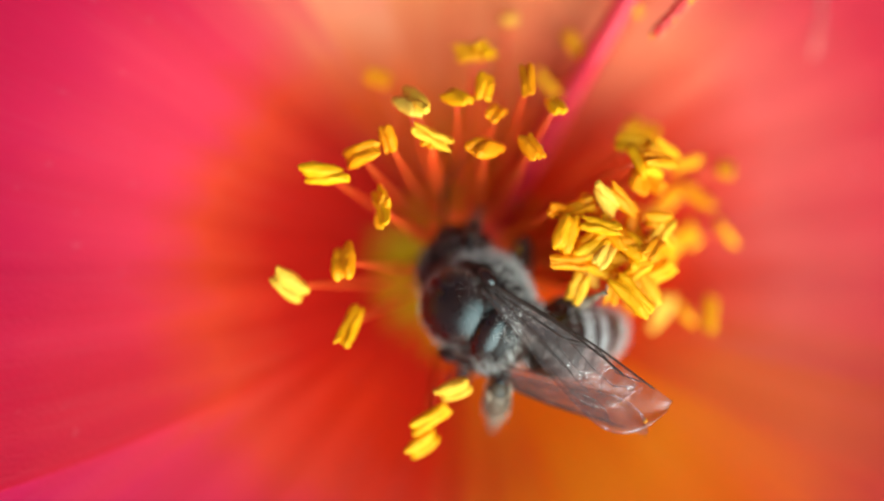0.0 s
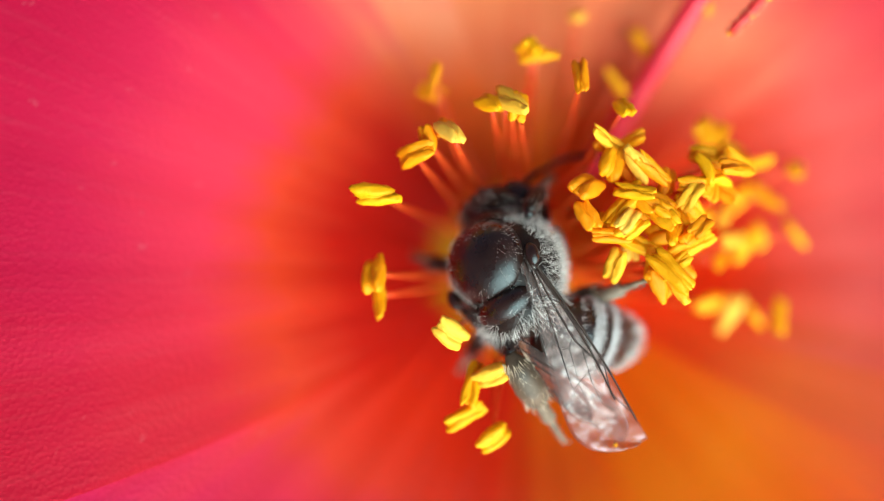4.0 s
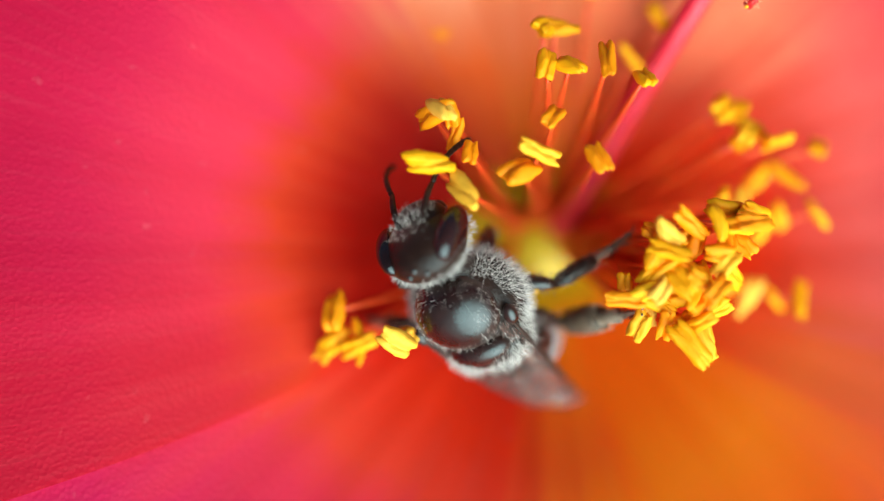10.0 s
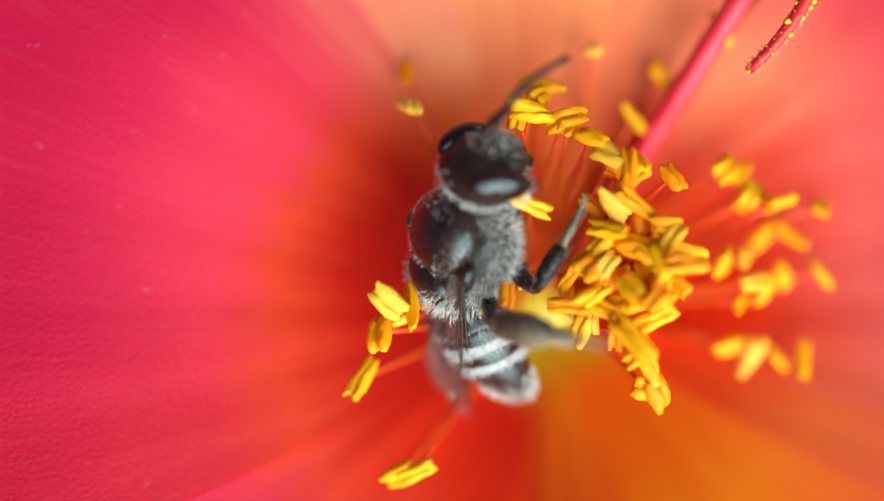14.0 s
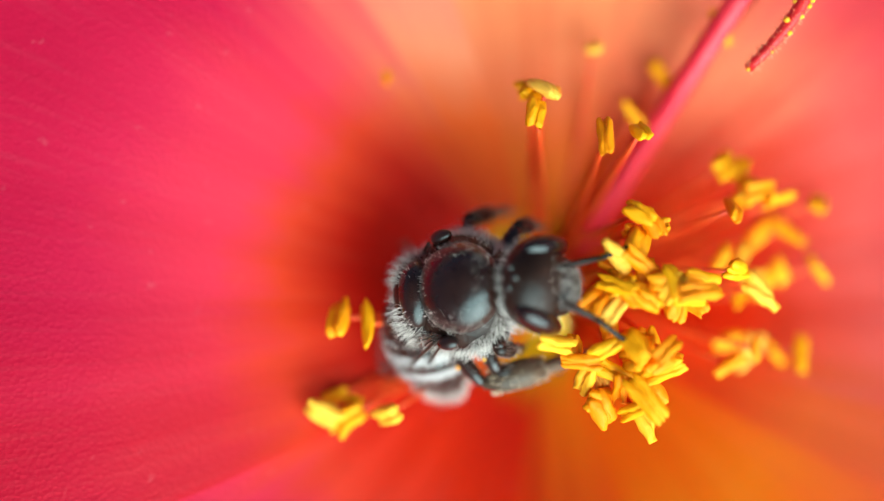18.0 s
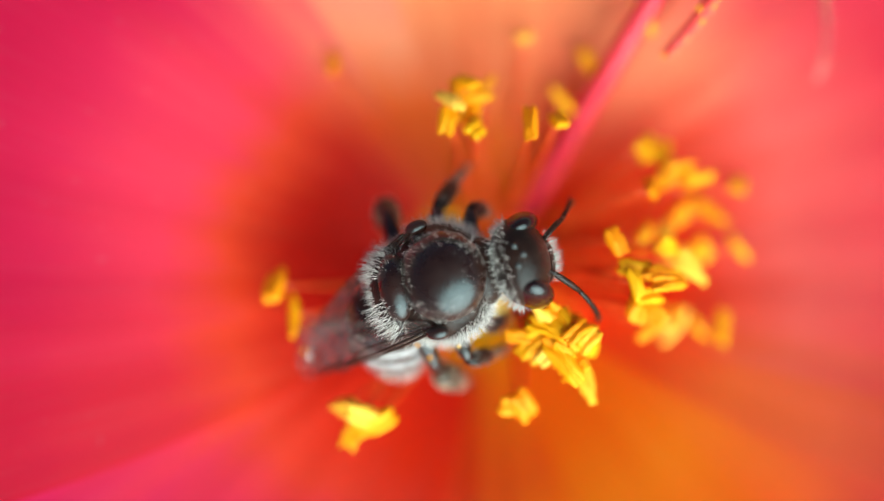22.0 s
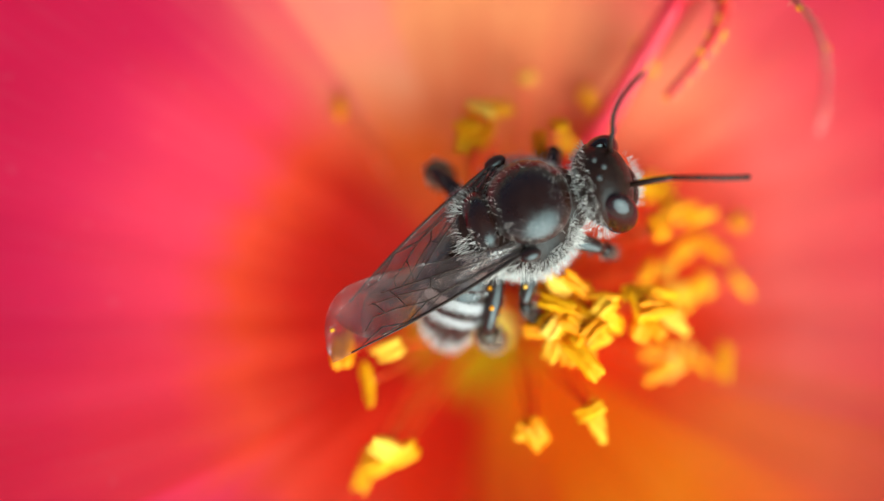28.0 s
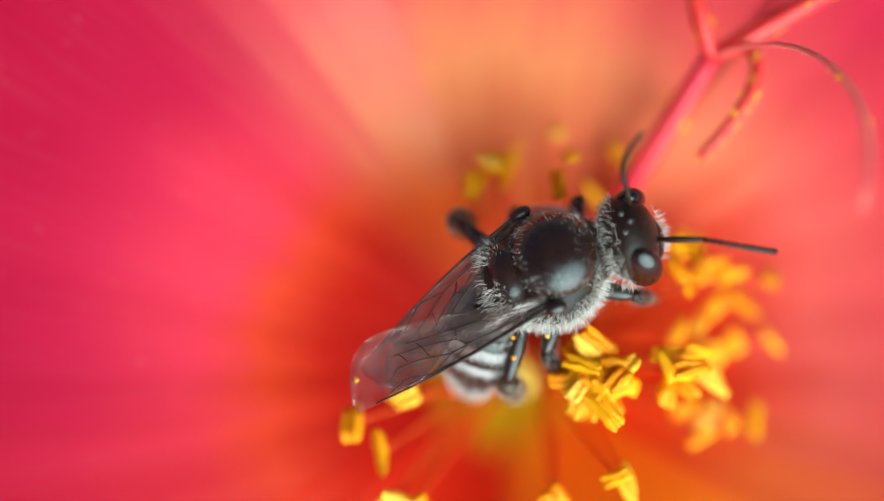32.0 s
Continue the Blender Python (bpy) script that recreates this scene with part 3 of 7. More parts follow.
stamens.append(stamen(58, 7.03, (0.81, 0.22, 0.25), (2.94, 0.8, 6.92)))
stamens.append(stamen(59, 7.19, (0.59, 0.33, 0.25), (2.81, 1.56, 6.98)))
stamens.append(stamen(60, 7.22, (0.66, 0.24, 0.25), (2.67, 0.96, 7.15)))
stamens.append(stamen(61, 6.92, (0.83, 0.09, 0.25), (4.29, 0.44, 6.23)))
stamens.append(stamen(62, 7.17, (0.81, 0.1, 0.25), (2.75, 0.34, 7.14)))
stamens.append(stamen(63, 7.37, (0.66, 0.07, 0.25), (3.64, 0.38, 6.98)))
stamens.append(stamen(64, 6.85, (0.61, 0.19, 0.25), (3.5, 1.07, 6.4)))
stamens.append(stamen(65, 7.32, (0.76, 0.21, 0.25), (4.04, 1.11, 6.74)))
stamens.append(stamen(66, 7.43, (0.57, 0.12, 0.25), (4.11, 0.88, 6.74)))
stamens.append(stamen(67, 6.46, (0.64, 0.2, 0.25), (2.02, 0.63, 6.55)))
stamens.append(stamen(68, 6.91, (0.81, -0.03, 0.25), (4.01, -0.14, 6.37)))
stamens.append(stamen(69, 6.91, (0.82, 0.07, 0.25), (1.95, 0.17, 7.07)))
stamens.append(stamen(70, 6.64, (0.61, 0.13, 0.25), (3.06, 0.63, 6.4)))
stamens.append(stamen(71, 6.84, (0.56, 0.1, 0.25), (3.67, 0.67, 6.32)))
stamens.append(stamen(72, 6.71, (0.79, 0.01, 0.25), (2.74, 0.02, 6.67)))
stamens.append(stamen(73, 6.37, (0.74, -0.03, 0.25), (2.54, -0.1, 6.36)))
stamens.append(stamen(74, 7.15, (0.62, 0.07, 0.25), (3.5, 0.38, 6.79)))
stamens.append(stamen(75, 7.05, (0.69, 0.13, 0.25), (2.45, 0.46, 7.07)))
stamens.append(stamen(76, 6.85, (0.57, -0.08, 0.25), (3.01, -0.41, 6.64)))
stamens.append(stamen(77, 6.71, (0.73, 0.23, 0.25), (2.73, 0.85, 6.63)))
stamens.append(stamen(78, 7.39, (0.7, -0.12, 0.25), (3.37, -0.58, 7.12)))
stamens.append(stamen(79, 6.69, (0.76, -0.08, 0.25), (3.51, -0.39, 6.34)))
stamens.append(stamen(80, 7.12, (0.57, 0.06, 0.25), (4.07, 0.43, 6.44)))
stamens.append(stamen(81, 7.61, (0.74, 0.1, 0.25), (3.84, 0.5, 7.19)))
stamens.append(stamen(82, 6.70, (0.66, 0.07, 0.25), (3.07, 0.33, 6.5)))
stamens.append(stamen(83, 7.28, (0.69, 0.11, 0.25), (3.38, 0.54, 7)))
stamens.append(stamen(84, 6.63, (0.64, -0.11, 0.25), (2.23, -0.38, 6.68)))
stamens.append(stamen(85, 7.05, (0.66, 0.33, 0.25), (3.99, 1.97, 6.24)))
stamens.append(stamen(86, 7.25, (0.61, 0.39, 0.25), (4.3, 2.78, 6.01)))
stamens.append(stamen(87, 7.11, (0.64, 0.36, 0.25), (3.65, 2.02, 6.48)))
stamens.append(stamen(88, 7.77, (0.49, 0.29, 0.25), (4.06, 2.46, 6.8)))
stamens.append(stamen(89, 7.12, (0.48, 0.39, 0.25), (3.62, 2.89, 6.13)))
stamens.append(stamen(90, 7.49, (0.47, 0.32, 0.25), (3.6, 2.45, 6.72)))
stamens.append(stamen(91, 7.37, (0.57, 0.34, 0.25), (3.87, 2.3, 6.54)))
stamens.append(stamen(92, 6.86, (0.69, -0.07, 0.25), (3.55, -0.36, 6.48)))
stamens.append(stamen(93, 6.71, (0.58, -0.04, 0.25), (3.51, -0.22, 6.28)))
stamens.append(stamen(94, 6.96, (0.75, -0.05, 0.25), (3.86, -0.28, 6.47)))
stamens.append(stamen(95, 7.23, (0.7, -0.01, 0.25), (3.47, -0.04, 6.93)))

# ---- the bee: x forward, y to its left, z up; its root is the middle of the thorax ----
bee = thing("bee", at(0.6, -0.7, 0) @ Matrix.Scale(1.08, 4), "small black bee with grey hair and white-banded abdomen", "bee")

SCUTUM, SCUTUM_R = (0.35, 0, 0.38), (0.88, 0.92, 0.62)
PLEURA, PLEURA_R = (0.14, 0, -0.20), (1.14, 1.22, 0.92)
REAR, REAR_R = (-0.80, 0, -0.12), (0.55, 0.95, 0.76)

bm = bmesh.new()
ball(bm, PLEURA, PLEURA_R, seg=28, rings=18)
ball(bm, REAR, REAR_R, seg=24, rings=16)
ball(bm, (1.05, 0, -0.12), (0.45, 0.72, 0.55))
thorax = part("thorax", bm, dull_shell, bee, "dark grey hairy sides of the thorax")
bm = bmesh.new()
ball(bm, SCUTUM, SCUTUM_R, seg=36, rings=24)
scutum = part("scutum", bm, shell, bee, "glossy black back plate")
bm = bmesh.new()
for i in range(420):
    a, r = random.uniform(0, 6.28), 0.99 - 0.40 * random.random() ** 2.2
    d = Vector((r * math.cos(a), r * math.sin(a), math.sqrt(max(0.02, 1 - r * r))))
    p = Vector(SCUTUM) + Vector((d.x * SCUTUM_R[0], d.y * SCUTUM_R[1], d.z * SCUTUM_R[2]))
    hair(bm, p, d + Vector((-0.7, 0, 0)), random.uniform(0.06, 0.11), 0.0032)
part("scutum_hair", bm, pale_hair, scutum, "short pale bristles")["kind"] = "stuff"
bm = bmesh.new()
ball(bm, (-0.64, 0, 0.40), (0.37, 0.70, 0.39), seg=24, rings=16)
part("scutellum", bm, shell, bee, "black scutellum")
bm = bmesh.new()
path = [(0.35 - 0.89 * math.cos(a), 0.93 * math.sin(a), 0.42) for a in (radians(-70 + 10 * i) for i in range(15))]
tube(bm, path, [0.016] * 15, 6)
part("seam", bm, pale_hair, bee, "pale seam behind the back plate")

bm = bmesh.new()
fur(bm, PLEURA, PLEURA_R, 3600, lambda d: d.z < 0.42 and abs(d.y) > 0.3, 0.25, 0.0046, lean=(-0.35, 0, 0.1), loose=0.45)
fur(bm, PLEURA, PLEURA_R, 420, lambda d: d.x > 0.5 and d.z < 0.45, 0.17, 0.0045)
fur(bm, REAR, REAR_R, 560, lambda d: d.x < 0.55 and d.z > -0.4 and abs(d.y) > 0.25, 0.26, 0.006, lean=(-0.5, 0, 0.2))
fur(bm, (-0.68, 0, 0.36), (0.38, 0.72, 0.38), 340, lambda d: d.x < -0.15 and d.z > -0.5 and d.z < 0.25, 0.32, 0.007, lean=(-0.5, 0, 0.25))
part("thorax_hair", bm, pale_hair, thorax, "grey-white hair of the thorax")["kind"] = "stuff"

for s in (-1, 1):
    bm = bmesh.new()
    ball(bm, (0.02, s * 1.08, 0.44), (0.24, 0.15, 0.14), (0, 0, s * 8), 14, 10)
    part("tegula", bm, shell, bee, "shiny brown-black wing cap")

# head, hung on the neck
NECK = Vector((1.30, 0, -0.02))
bm = bmesh.new()
ball(bm, (0.56, 0, 0.0), (0.60, 0.90, 0.80), seg=30, rings=20)
ball(bm, (0.80, 0, -0.40), (0.46, 0.60, 0.52), seg=20, rings=14)
ball(bm, (0.05, 0, -0.05), (0.35, 0.40, 0.38), seg=14, rings=10)
head = part("head", bm, dull_shell, bee, "broad black head", Matrix.Translation(NECK * MM))
for s in (-1, 1):
    bm = bmesh.new()
    ball(bm, (0.70, s * 0.70, 0.0), (0.40, 0.27, 0.66), (s * 10, 0, s * 14), 24, 18)
    part("eye", bm, eye_brown, head, "dark brown compound eye")
for x, y in ((0.56, -0.20), (0.56, 0.20), (0.70, 0.0)):
    bm = bmesh.new()
    ball(bm, (x, y, 0.785), (0.062, 0.062, 0.05), seg=12, rings=8)
    part("ocellus", bm, ocellus_glass, head, "glassy ocellus")
for s in (-1, 1):
    bm = bmesh.new()
    path = curve((0.68, s * 0.34, -0.76), (0.76, s * 0.34, -0.92), (0.78, s * 0.20, -1.00), (0.74, s * 0.04, -1.02), 8)
    tube(bm, path, [0.11, 0.11, 0.10, 0.09, 0.08, 0.07, 0.06, 0.05, 0.03], 8)
    part("mandible", bm, shell, head, "dark curved jaw")
bm = bmesh.new()
fur(bm, (0.56, 0, 0.0), (0.60, 0.92, 0.80), 560, lambda d: d.x < -0.2 and d.z > -0.7, 0.16, 0.005, lean=(-0.2, 0, 0.1))
fur(bm, (0.70, 0, -0.1), (0.56, 0.80, 0.76), 230, lambda d: d.x > 0.35 and d.z > -0.75 and d.z < 0.15 + 0.5 * random.random() ** 2 and abs(d.y) < 0.25 + 0.4 * random.random(), 0.17, 0.0040, lean=(0.3, 0, 0.3))
fur(bm, (0.40, 0, -0.3), (0.50, 0.90, 0.62), 420, lambda d: d.z < -0.1, 0.16, 0.006)
part("head_hair", bm, pale_hair, head, "grey hair of the head")["kind"] = "stuff"


def antenna(s):
    """An elbowed feeler: a scape and ten short joints."""
    bm = bmesh.new()
    scape = curve((0, 0, 0), (0.14, s * 0.12, 0.22), (0.46, s * 0.24, 0.40), (0.92, s * 0.34, 0.42), 8)
    tube(bm, scape, [0.050, 0.052, 0.056, 0.060, 0.064, 0.066, 0.064, 0.058, 0.048], 8)
    ob = part("antenna", bm, dull_shell, head, "thin dark feeler", at(0.98, s * 0.20, 0.05))
    bm = bmesh.new()
    path = curve((0.90, s * 0.34, 0.41), (1.28, s * 0.56, 0.60), (1.80, s * 0.74, 0.48), (2.28, s * 0.76, 0.22), 30)
    tube(bm, path, [0.048 + 0.0004 * i + (0.008 if i % 3 else -0.008) for i in range(31)], 8)
    part("flagellum", bm, dull_shell, ob, "jointed tip of the feeler")
    return ob


antennae = {1: antenna(1), -1: antenna(-1)}

# abdomen, hung on the waist
WAIST = Vector((-1.18, 0, -0.42))
GASTER = 2.75


def girth(s):
    """Half-width of the abdomen at a share s of its length."""
    return 0.90 * max(0.02, math.sin(math.pi * (0.10 + 0.90 * s ** 0.85))) ** 0.44 * (1 - 0.15 * s) + 0.02


def drum(bm, s0, s1, puff, seg=28, steps=6):
    """A closed ring of the abdomen from s0 to s1, of which the hind rim overhangs."""
    rings = []
    for k in range(steps + 1):
        s = s0 + (s1 - s0) * k / steps
        r = girth(s) + puff * (0.4 + 0.6 * k / steps)
        droop = -0.55 * s * s
        rings.append([bm.verts.new((-s * GASTER, r * math.cos(a), droop + 0.86 * r * math.sin(a))) for a in (2 * math.pi * i / seg for i in range(seg))])
    for a, b in zip(rings, rings[1:]):
        for i in range(seg):
            bm.faces.new((a[i], b[i], b[(i + 1) % seg], a[(i + 1) % seg]))
    bm.faces.new(rings[0])
    bm.faces.new(rings[-1][::-1])


bm = bmesh.new()
drum(bm, 0.0, 1.0, -0.05, steps=20)
abdomen = part("abdomen", bm, dull_shell, bee, "dark abdomen with white hair bands", Matrix.Translation(WAIST * MM))
cuts = [0.03, 0.24, 0.42, 0.59, 0.75, 0.88, 1.0]
for k in range(6):
    bm = bmesh.new()
    drum(bm, cuts[k], cuts[k + 1] + 0.012, 0.0)
    part("tergite", bm, shell, abdomen, "glossy black abdominal ring")
    if k in (0, 1, 2):
        width = (0.030, 0.085, 0.070)[k]
        bm = bmesh.new()
        if k:
            drum(bm, cuts[k + 1] - width * 0.8, cuts[k + 1] + 0.014, 0.012)
        for i in range((130, 900, 800)[k]):
            a = random.uniform(0, 6.28)
            s = cuts[k + 1] + 0.01 - width * 1.3 * random.random() ** 1.6
            r = girth(s) + 0.015
            p = (-s * GASTER, r * math.cos(a), -0.55 * s * s + 0.86 * r * math.sin(a))
            hair(bm, p, (-1.2, 0.5 * math.cos(a), 0.5 * math.sin(a)), random.uniform(0.06, 0.15), 0.006)
        part("hair_band", bm, band_white, abdomen, "white felt band")
bm = bmesh.new()
for i in range(260):
    a, s = random.uniform(0, 6.28), random.uniform(0.05, 1.0)
    r = girth(s)
    hair(bm, (-s * GASTER, r * math.cos(a), -0.55 * s * s + 0.86 * r * math.sin(a)), (-1.2, math.cos(a), math.sin(a)), random.uniform(0.12, 0.24), 0.008)
part("abdomen_hair", bm, dark_hair, abdomen, "sparse dark hair")["kind"] = "stuff"
bm = bmesh.new()
for i in range(320):
    a, s = random.uniform(0, 6.28), random.uniform(0.74, 1.0)
    r = girth(s)
    hair(bm, (-s * GASTER, r * math.cos(a), -0.55 * s * s + 0.86 * r * math.sin(a)), (-1.4, 0.6 * math.cos(a), 0.6 * math.sin(a)), random.uniform(0.12, 0.26), 0.008)
part("tail_fringe", bm, pale_hair, abdomen, "pale fringe at the abdomen's tip")["kind"] = "stuff"


# wings: root at the wing cap, blade backwards
def wing(name, s, length, wide, root, label, bend):
    def blade(u, v):
        """A point of the blade: u along from the root, v across from the front edge."""
        front = 0.10 * math.sin(u * 3.0)
        w = wide * (0.14 + 0.86 * math.sin(min(1.0, u * 0.80 + 0.02) * math.pi * 0.62)) * math.sqrt(max(0.0, 1 - max(0, (u - 0.72) / 0.285) ** 2.4))
        return Vector((-u * length, s * (front - v * w), 0.05 * math.sin(v * 9 + u * 7) * v - bend * u * u + 0.10 * v * v))

    bm = bmesh.new()
    nu, nv = 40, 12
    grid = [[bm.verts.new(blade(i / nu, j / nv)) for j in range(nv + 1)] for i in range(nu + 1)]
    for i in range(nu):
        for j in range(nv):
            bm.faces.new((grid[i][j], grid[i][j + 1], grid[i + 1][j + 1], grid[i + 1][j]))
    bmesh.ops.remove_doubles(bm, verts=bm.verts, dist=0.0005)
    ob = part(name, bm, membrane, bee, label, at(*root))
    skin = ob.modifiers.new("skin", "SOLIDIFY")
    skin.thickness, skin.offset = 0.012 * MM, 0
    ob.visible_shadow = False

    def vein(uv, r0, r1):
        path = []
        for (u0, v0), (u1, v1) in zip(uv, uv[1:]):
            path += [blade(u0 + (u1 - u0) * k / 6, v0 + (v1 - v0) * k / 6) + Vector((0, 0, 0.012)) for k in range(6)]
        path.append(blade(*uv[-1]) + Vector((0, 0, 0.012)))
        bm = bmesh.new()
        tube(bm, path, [0.62 * (r0 + (r1 - r0) * k / (len(path) - 1)) for k in range(len(path))], 6)
        part("vein", bm, vein_brown, ob)

    vein([(0, 0.02), (0.3, 0.0), (0.62, 0.0), (0.9, 0.02)], 0.055, 0.028)
    vein([(0, 0.3), (0.25, 0.28), (0.48, 0.22), (0.60, 0.03)], 0.03, 0.022)
    vein([(0, 0.6), (0.3, 0.62), (0.50, 0.66), (0.66, 0.70)], 0.028, 0.014)
    if name == "forewing":
        vein([(0.60, 0.03), (0.72, 0.16), (0.84, 0.04)], 0.022, 0.018)
        vein([(0.40, 0.24), (0.44, 0.44), (0.42, 0.64)], 0.02, 0.018)
        vein([(0.48, 0.22), (0.62, 0.34), (0.74, 0.36), (0.80, 0.22)], 0.02, 0.014)
        vein([(0.58, 0.32), (0.60, 0.55), (0.62, 0.68)], 0.018, 0.014)
        vein([(0.68, 0.36), (0.70, 0.52), (0.72, 0.60)], 0.016, 0.012)
        vein([(0.44, 0.44), (0.60, 0.55), (0.74, 0.58)], 0.018, 0.010)
        vein([(0.05, 0.9), (0.25, 0.95), (0.42, 0.97)], 0.022, 0.014)
    return ob


wings = {}
for s in (1, -1):
    wings[s, "hind"] = wing("hindwing", s, 3.45, 1.05, (-0.28, s * 1.02, 0.40), "clear brownish hind wing", 0.25)
    wings[s, "fore"] = wing("forewing", s, 4.5, 1.38, (-0.04, s * 1.06, 0.50), "clear brown-tinted forewing with dark veins", 0.24)

# legs: hip, thigh and shank lengths
HIPS = {"front": ((0.72, 0.50, -0.72), 0.95, 1.75), "middle": ((0.05, 0.62, -0.85), 1.05, 1.95), "hind": ((-0.72, 0.62, -0.72), 1.45, 2.6)}


def leg(which, s):
    (hx, hy, hz), a, b = HIPS[which]
    hind = which == "hind"
    bm = bmesh.new()
    tube(bm, [(-0.05, 0, 0), (a * 0.2, 0, 0.02), (a * 0.5, 0, 0.03), (a * 0.8, 0, 0.01), (a, 0, 0)], [0.10, 0.16, 0.19, 0.15, 0.10], 12)
    ob = part("leg", bm, shell, bee, "dark hairy leg", at(hx, s * hy, hz))
    bm = bmesh.new()
    for i in range(60):
        t, k = random.uniform(0.05, 1), random.uniform(0, 6.28)
        hair(bm, (t * a, 0.15 * math.cos(k), 0.15 * math.sin(k)), (0.6, math.cos(k), math.sin(k)), random.uniform(0.10, 0.2), 0.007)
    part("thigh_hair", bm, dark_hair, ob, "short dark leg hair")["kind"] = "stuff"
    c = b * 0.52
    bm = bmesh.new()
    fat = 2.0 if hind else 1.1
    tube(bm, [(-0.02, 0, 0), (c * 0.3, 0, 0), (c * 0.7, 0, 0), (c, 0, 0)], [0.10, 0.145 * fat, 0.165 * fat, 0.12 * fat], 12)
    tibia = part("tibia", bm, shin_brown if hind else dull_shell, ob, "broad brown hairy shin" if hind else "hairy shin")
    bm = bmesh.new()
    for i in range(420 if hind else 160):
        t, k = random.uniform(0.05, 1), random.uniform(0, 6.28)
        r = 0.12 * fat
        hair(bm, (t * c, r * math.cos(k), r * math.sin(k)), (1.7, math.cos(k), math.sin(k)), random.uniform(0.12, 0.22), 0.007)
    fluff = part("shin_hair", bm, straw_hair if hind else dark_hair, ob, "straw-coloured brush of hair" if hind else "short brown leg hair")
    fluff["kind"] = "stuff"
    bm = bmesh.new()
    joints = [c, c + (b - c) * 0.45, c + (b - c) * 0.62, c + (b - c) * 0.78, b]
    pts, rad = [], []
    for k, x in enumerate(joints):
        pts += [(x - 0.03, 0, -0.02 * k), (x + 0.03, 0, -0.02 * k)]
        rad += [(0.115 - 0.014 * k) * (1.7 if hind and k < 2 else 1), (0.075 - 0.010 * k) * (2.0 if hind and k == 0 else 1)]
    tube(bm, pts, rad, 8)
    for q in (-1, 1):
        tube(bm, curve((b, 0, -0.08), (b + 0.10, q * 0.06, -0.06), (b + 0.16, q * 0.10, -0.12), (b + 0.17, q * 0.11, -0.19), 4), [0.028, 0.024, 0.02, 0.015, 0.006], 5)
    for i in range(140):
        t, k = random.uniform(0, 0.9), random.uniform(0, 6.28)
        hair(bm, (c + t * (b - c), 0.06 * math.cos(k), 0.06 * math.sin(k)), (1.6, math.cos(k), math.sin(k)), random.uniform(0.07, 0.14), 0.006)
    foot = part("tarsus", bm, tarsus_tan, ob, "slender tan foot with two claws")
    return ob, tibia, fluff, foot


def pollen_grain(parent, x, y, z, r):
    bm = bmesh.new()
    ball(bm, (x, y, z), (r, r * 0.9, r), seg=10, rings=8)
    part("pollen_grain", bm, pollen, parent, "stray yellow pollen grain")


legs = {(which, s): leg(which, s) for which in HIPS for s in (1, -1)}
pollen_grain(legs["hind", -1][0], 0.85, 0.02, 0.20, 0.055)
pollen_grain(legs["hind", -1][0], 0.45, -0.10, 0.20, 0.045)
pollen_grain(legs["middle", -1][0], 0.70, 0.0, 0.19, 0.05)
pollen_grain(wings[-1, "fore"], -4.25, 0.62, -0.20, 0.06)


def bent(which, s, reach, knee_at=None):
    """Poses of a leg's thigh and shank that bring its foot to reach, with the knee towards knee_at (millimetres, in the bee's space)."""
    (hx, hy, hz), a, b = HIPS[which]
    hip = Vector((hx, s * hy, hz))
    way = Vector(reach) - hip
    d = min(max(way.length, abs(a - b) + 0.15), a + b - 0.04)
    way.normalize()
    out = Vector((0, s * -0.6, -1.0)) if which == "hind" else Vector((0.15, s * 0.7, 1.0))
    if knee_at:
        out = Vector(knee_at) - hip
    out = (out - way * out.dot(way)).normalized()
    x = (a * a - b * b + d * d) / (2 * d)
    knee = hip + way * x + out * math.sqrt(max(0, a * a - x * x))
    end = hip + way * d

    def turned(p, q):
        f = (q - p).normalized()
        side = out.cross(f).normalized()
        return Matrix((f, side, f.cross(side))).transposed()

    thigh, shank = turned(hip, knee), turned(knee, end)
    upper = Matrix.Translation(hip * MM) @ thigh.to_4x4()
    lower = Matrix.Translation((a * MM, 0, 0)) @ (thigh.transposed() @ shank).to_4x4()
    return upper, lower


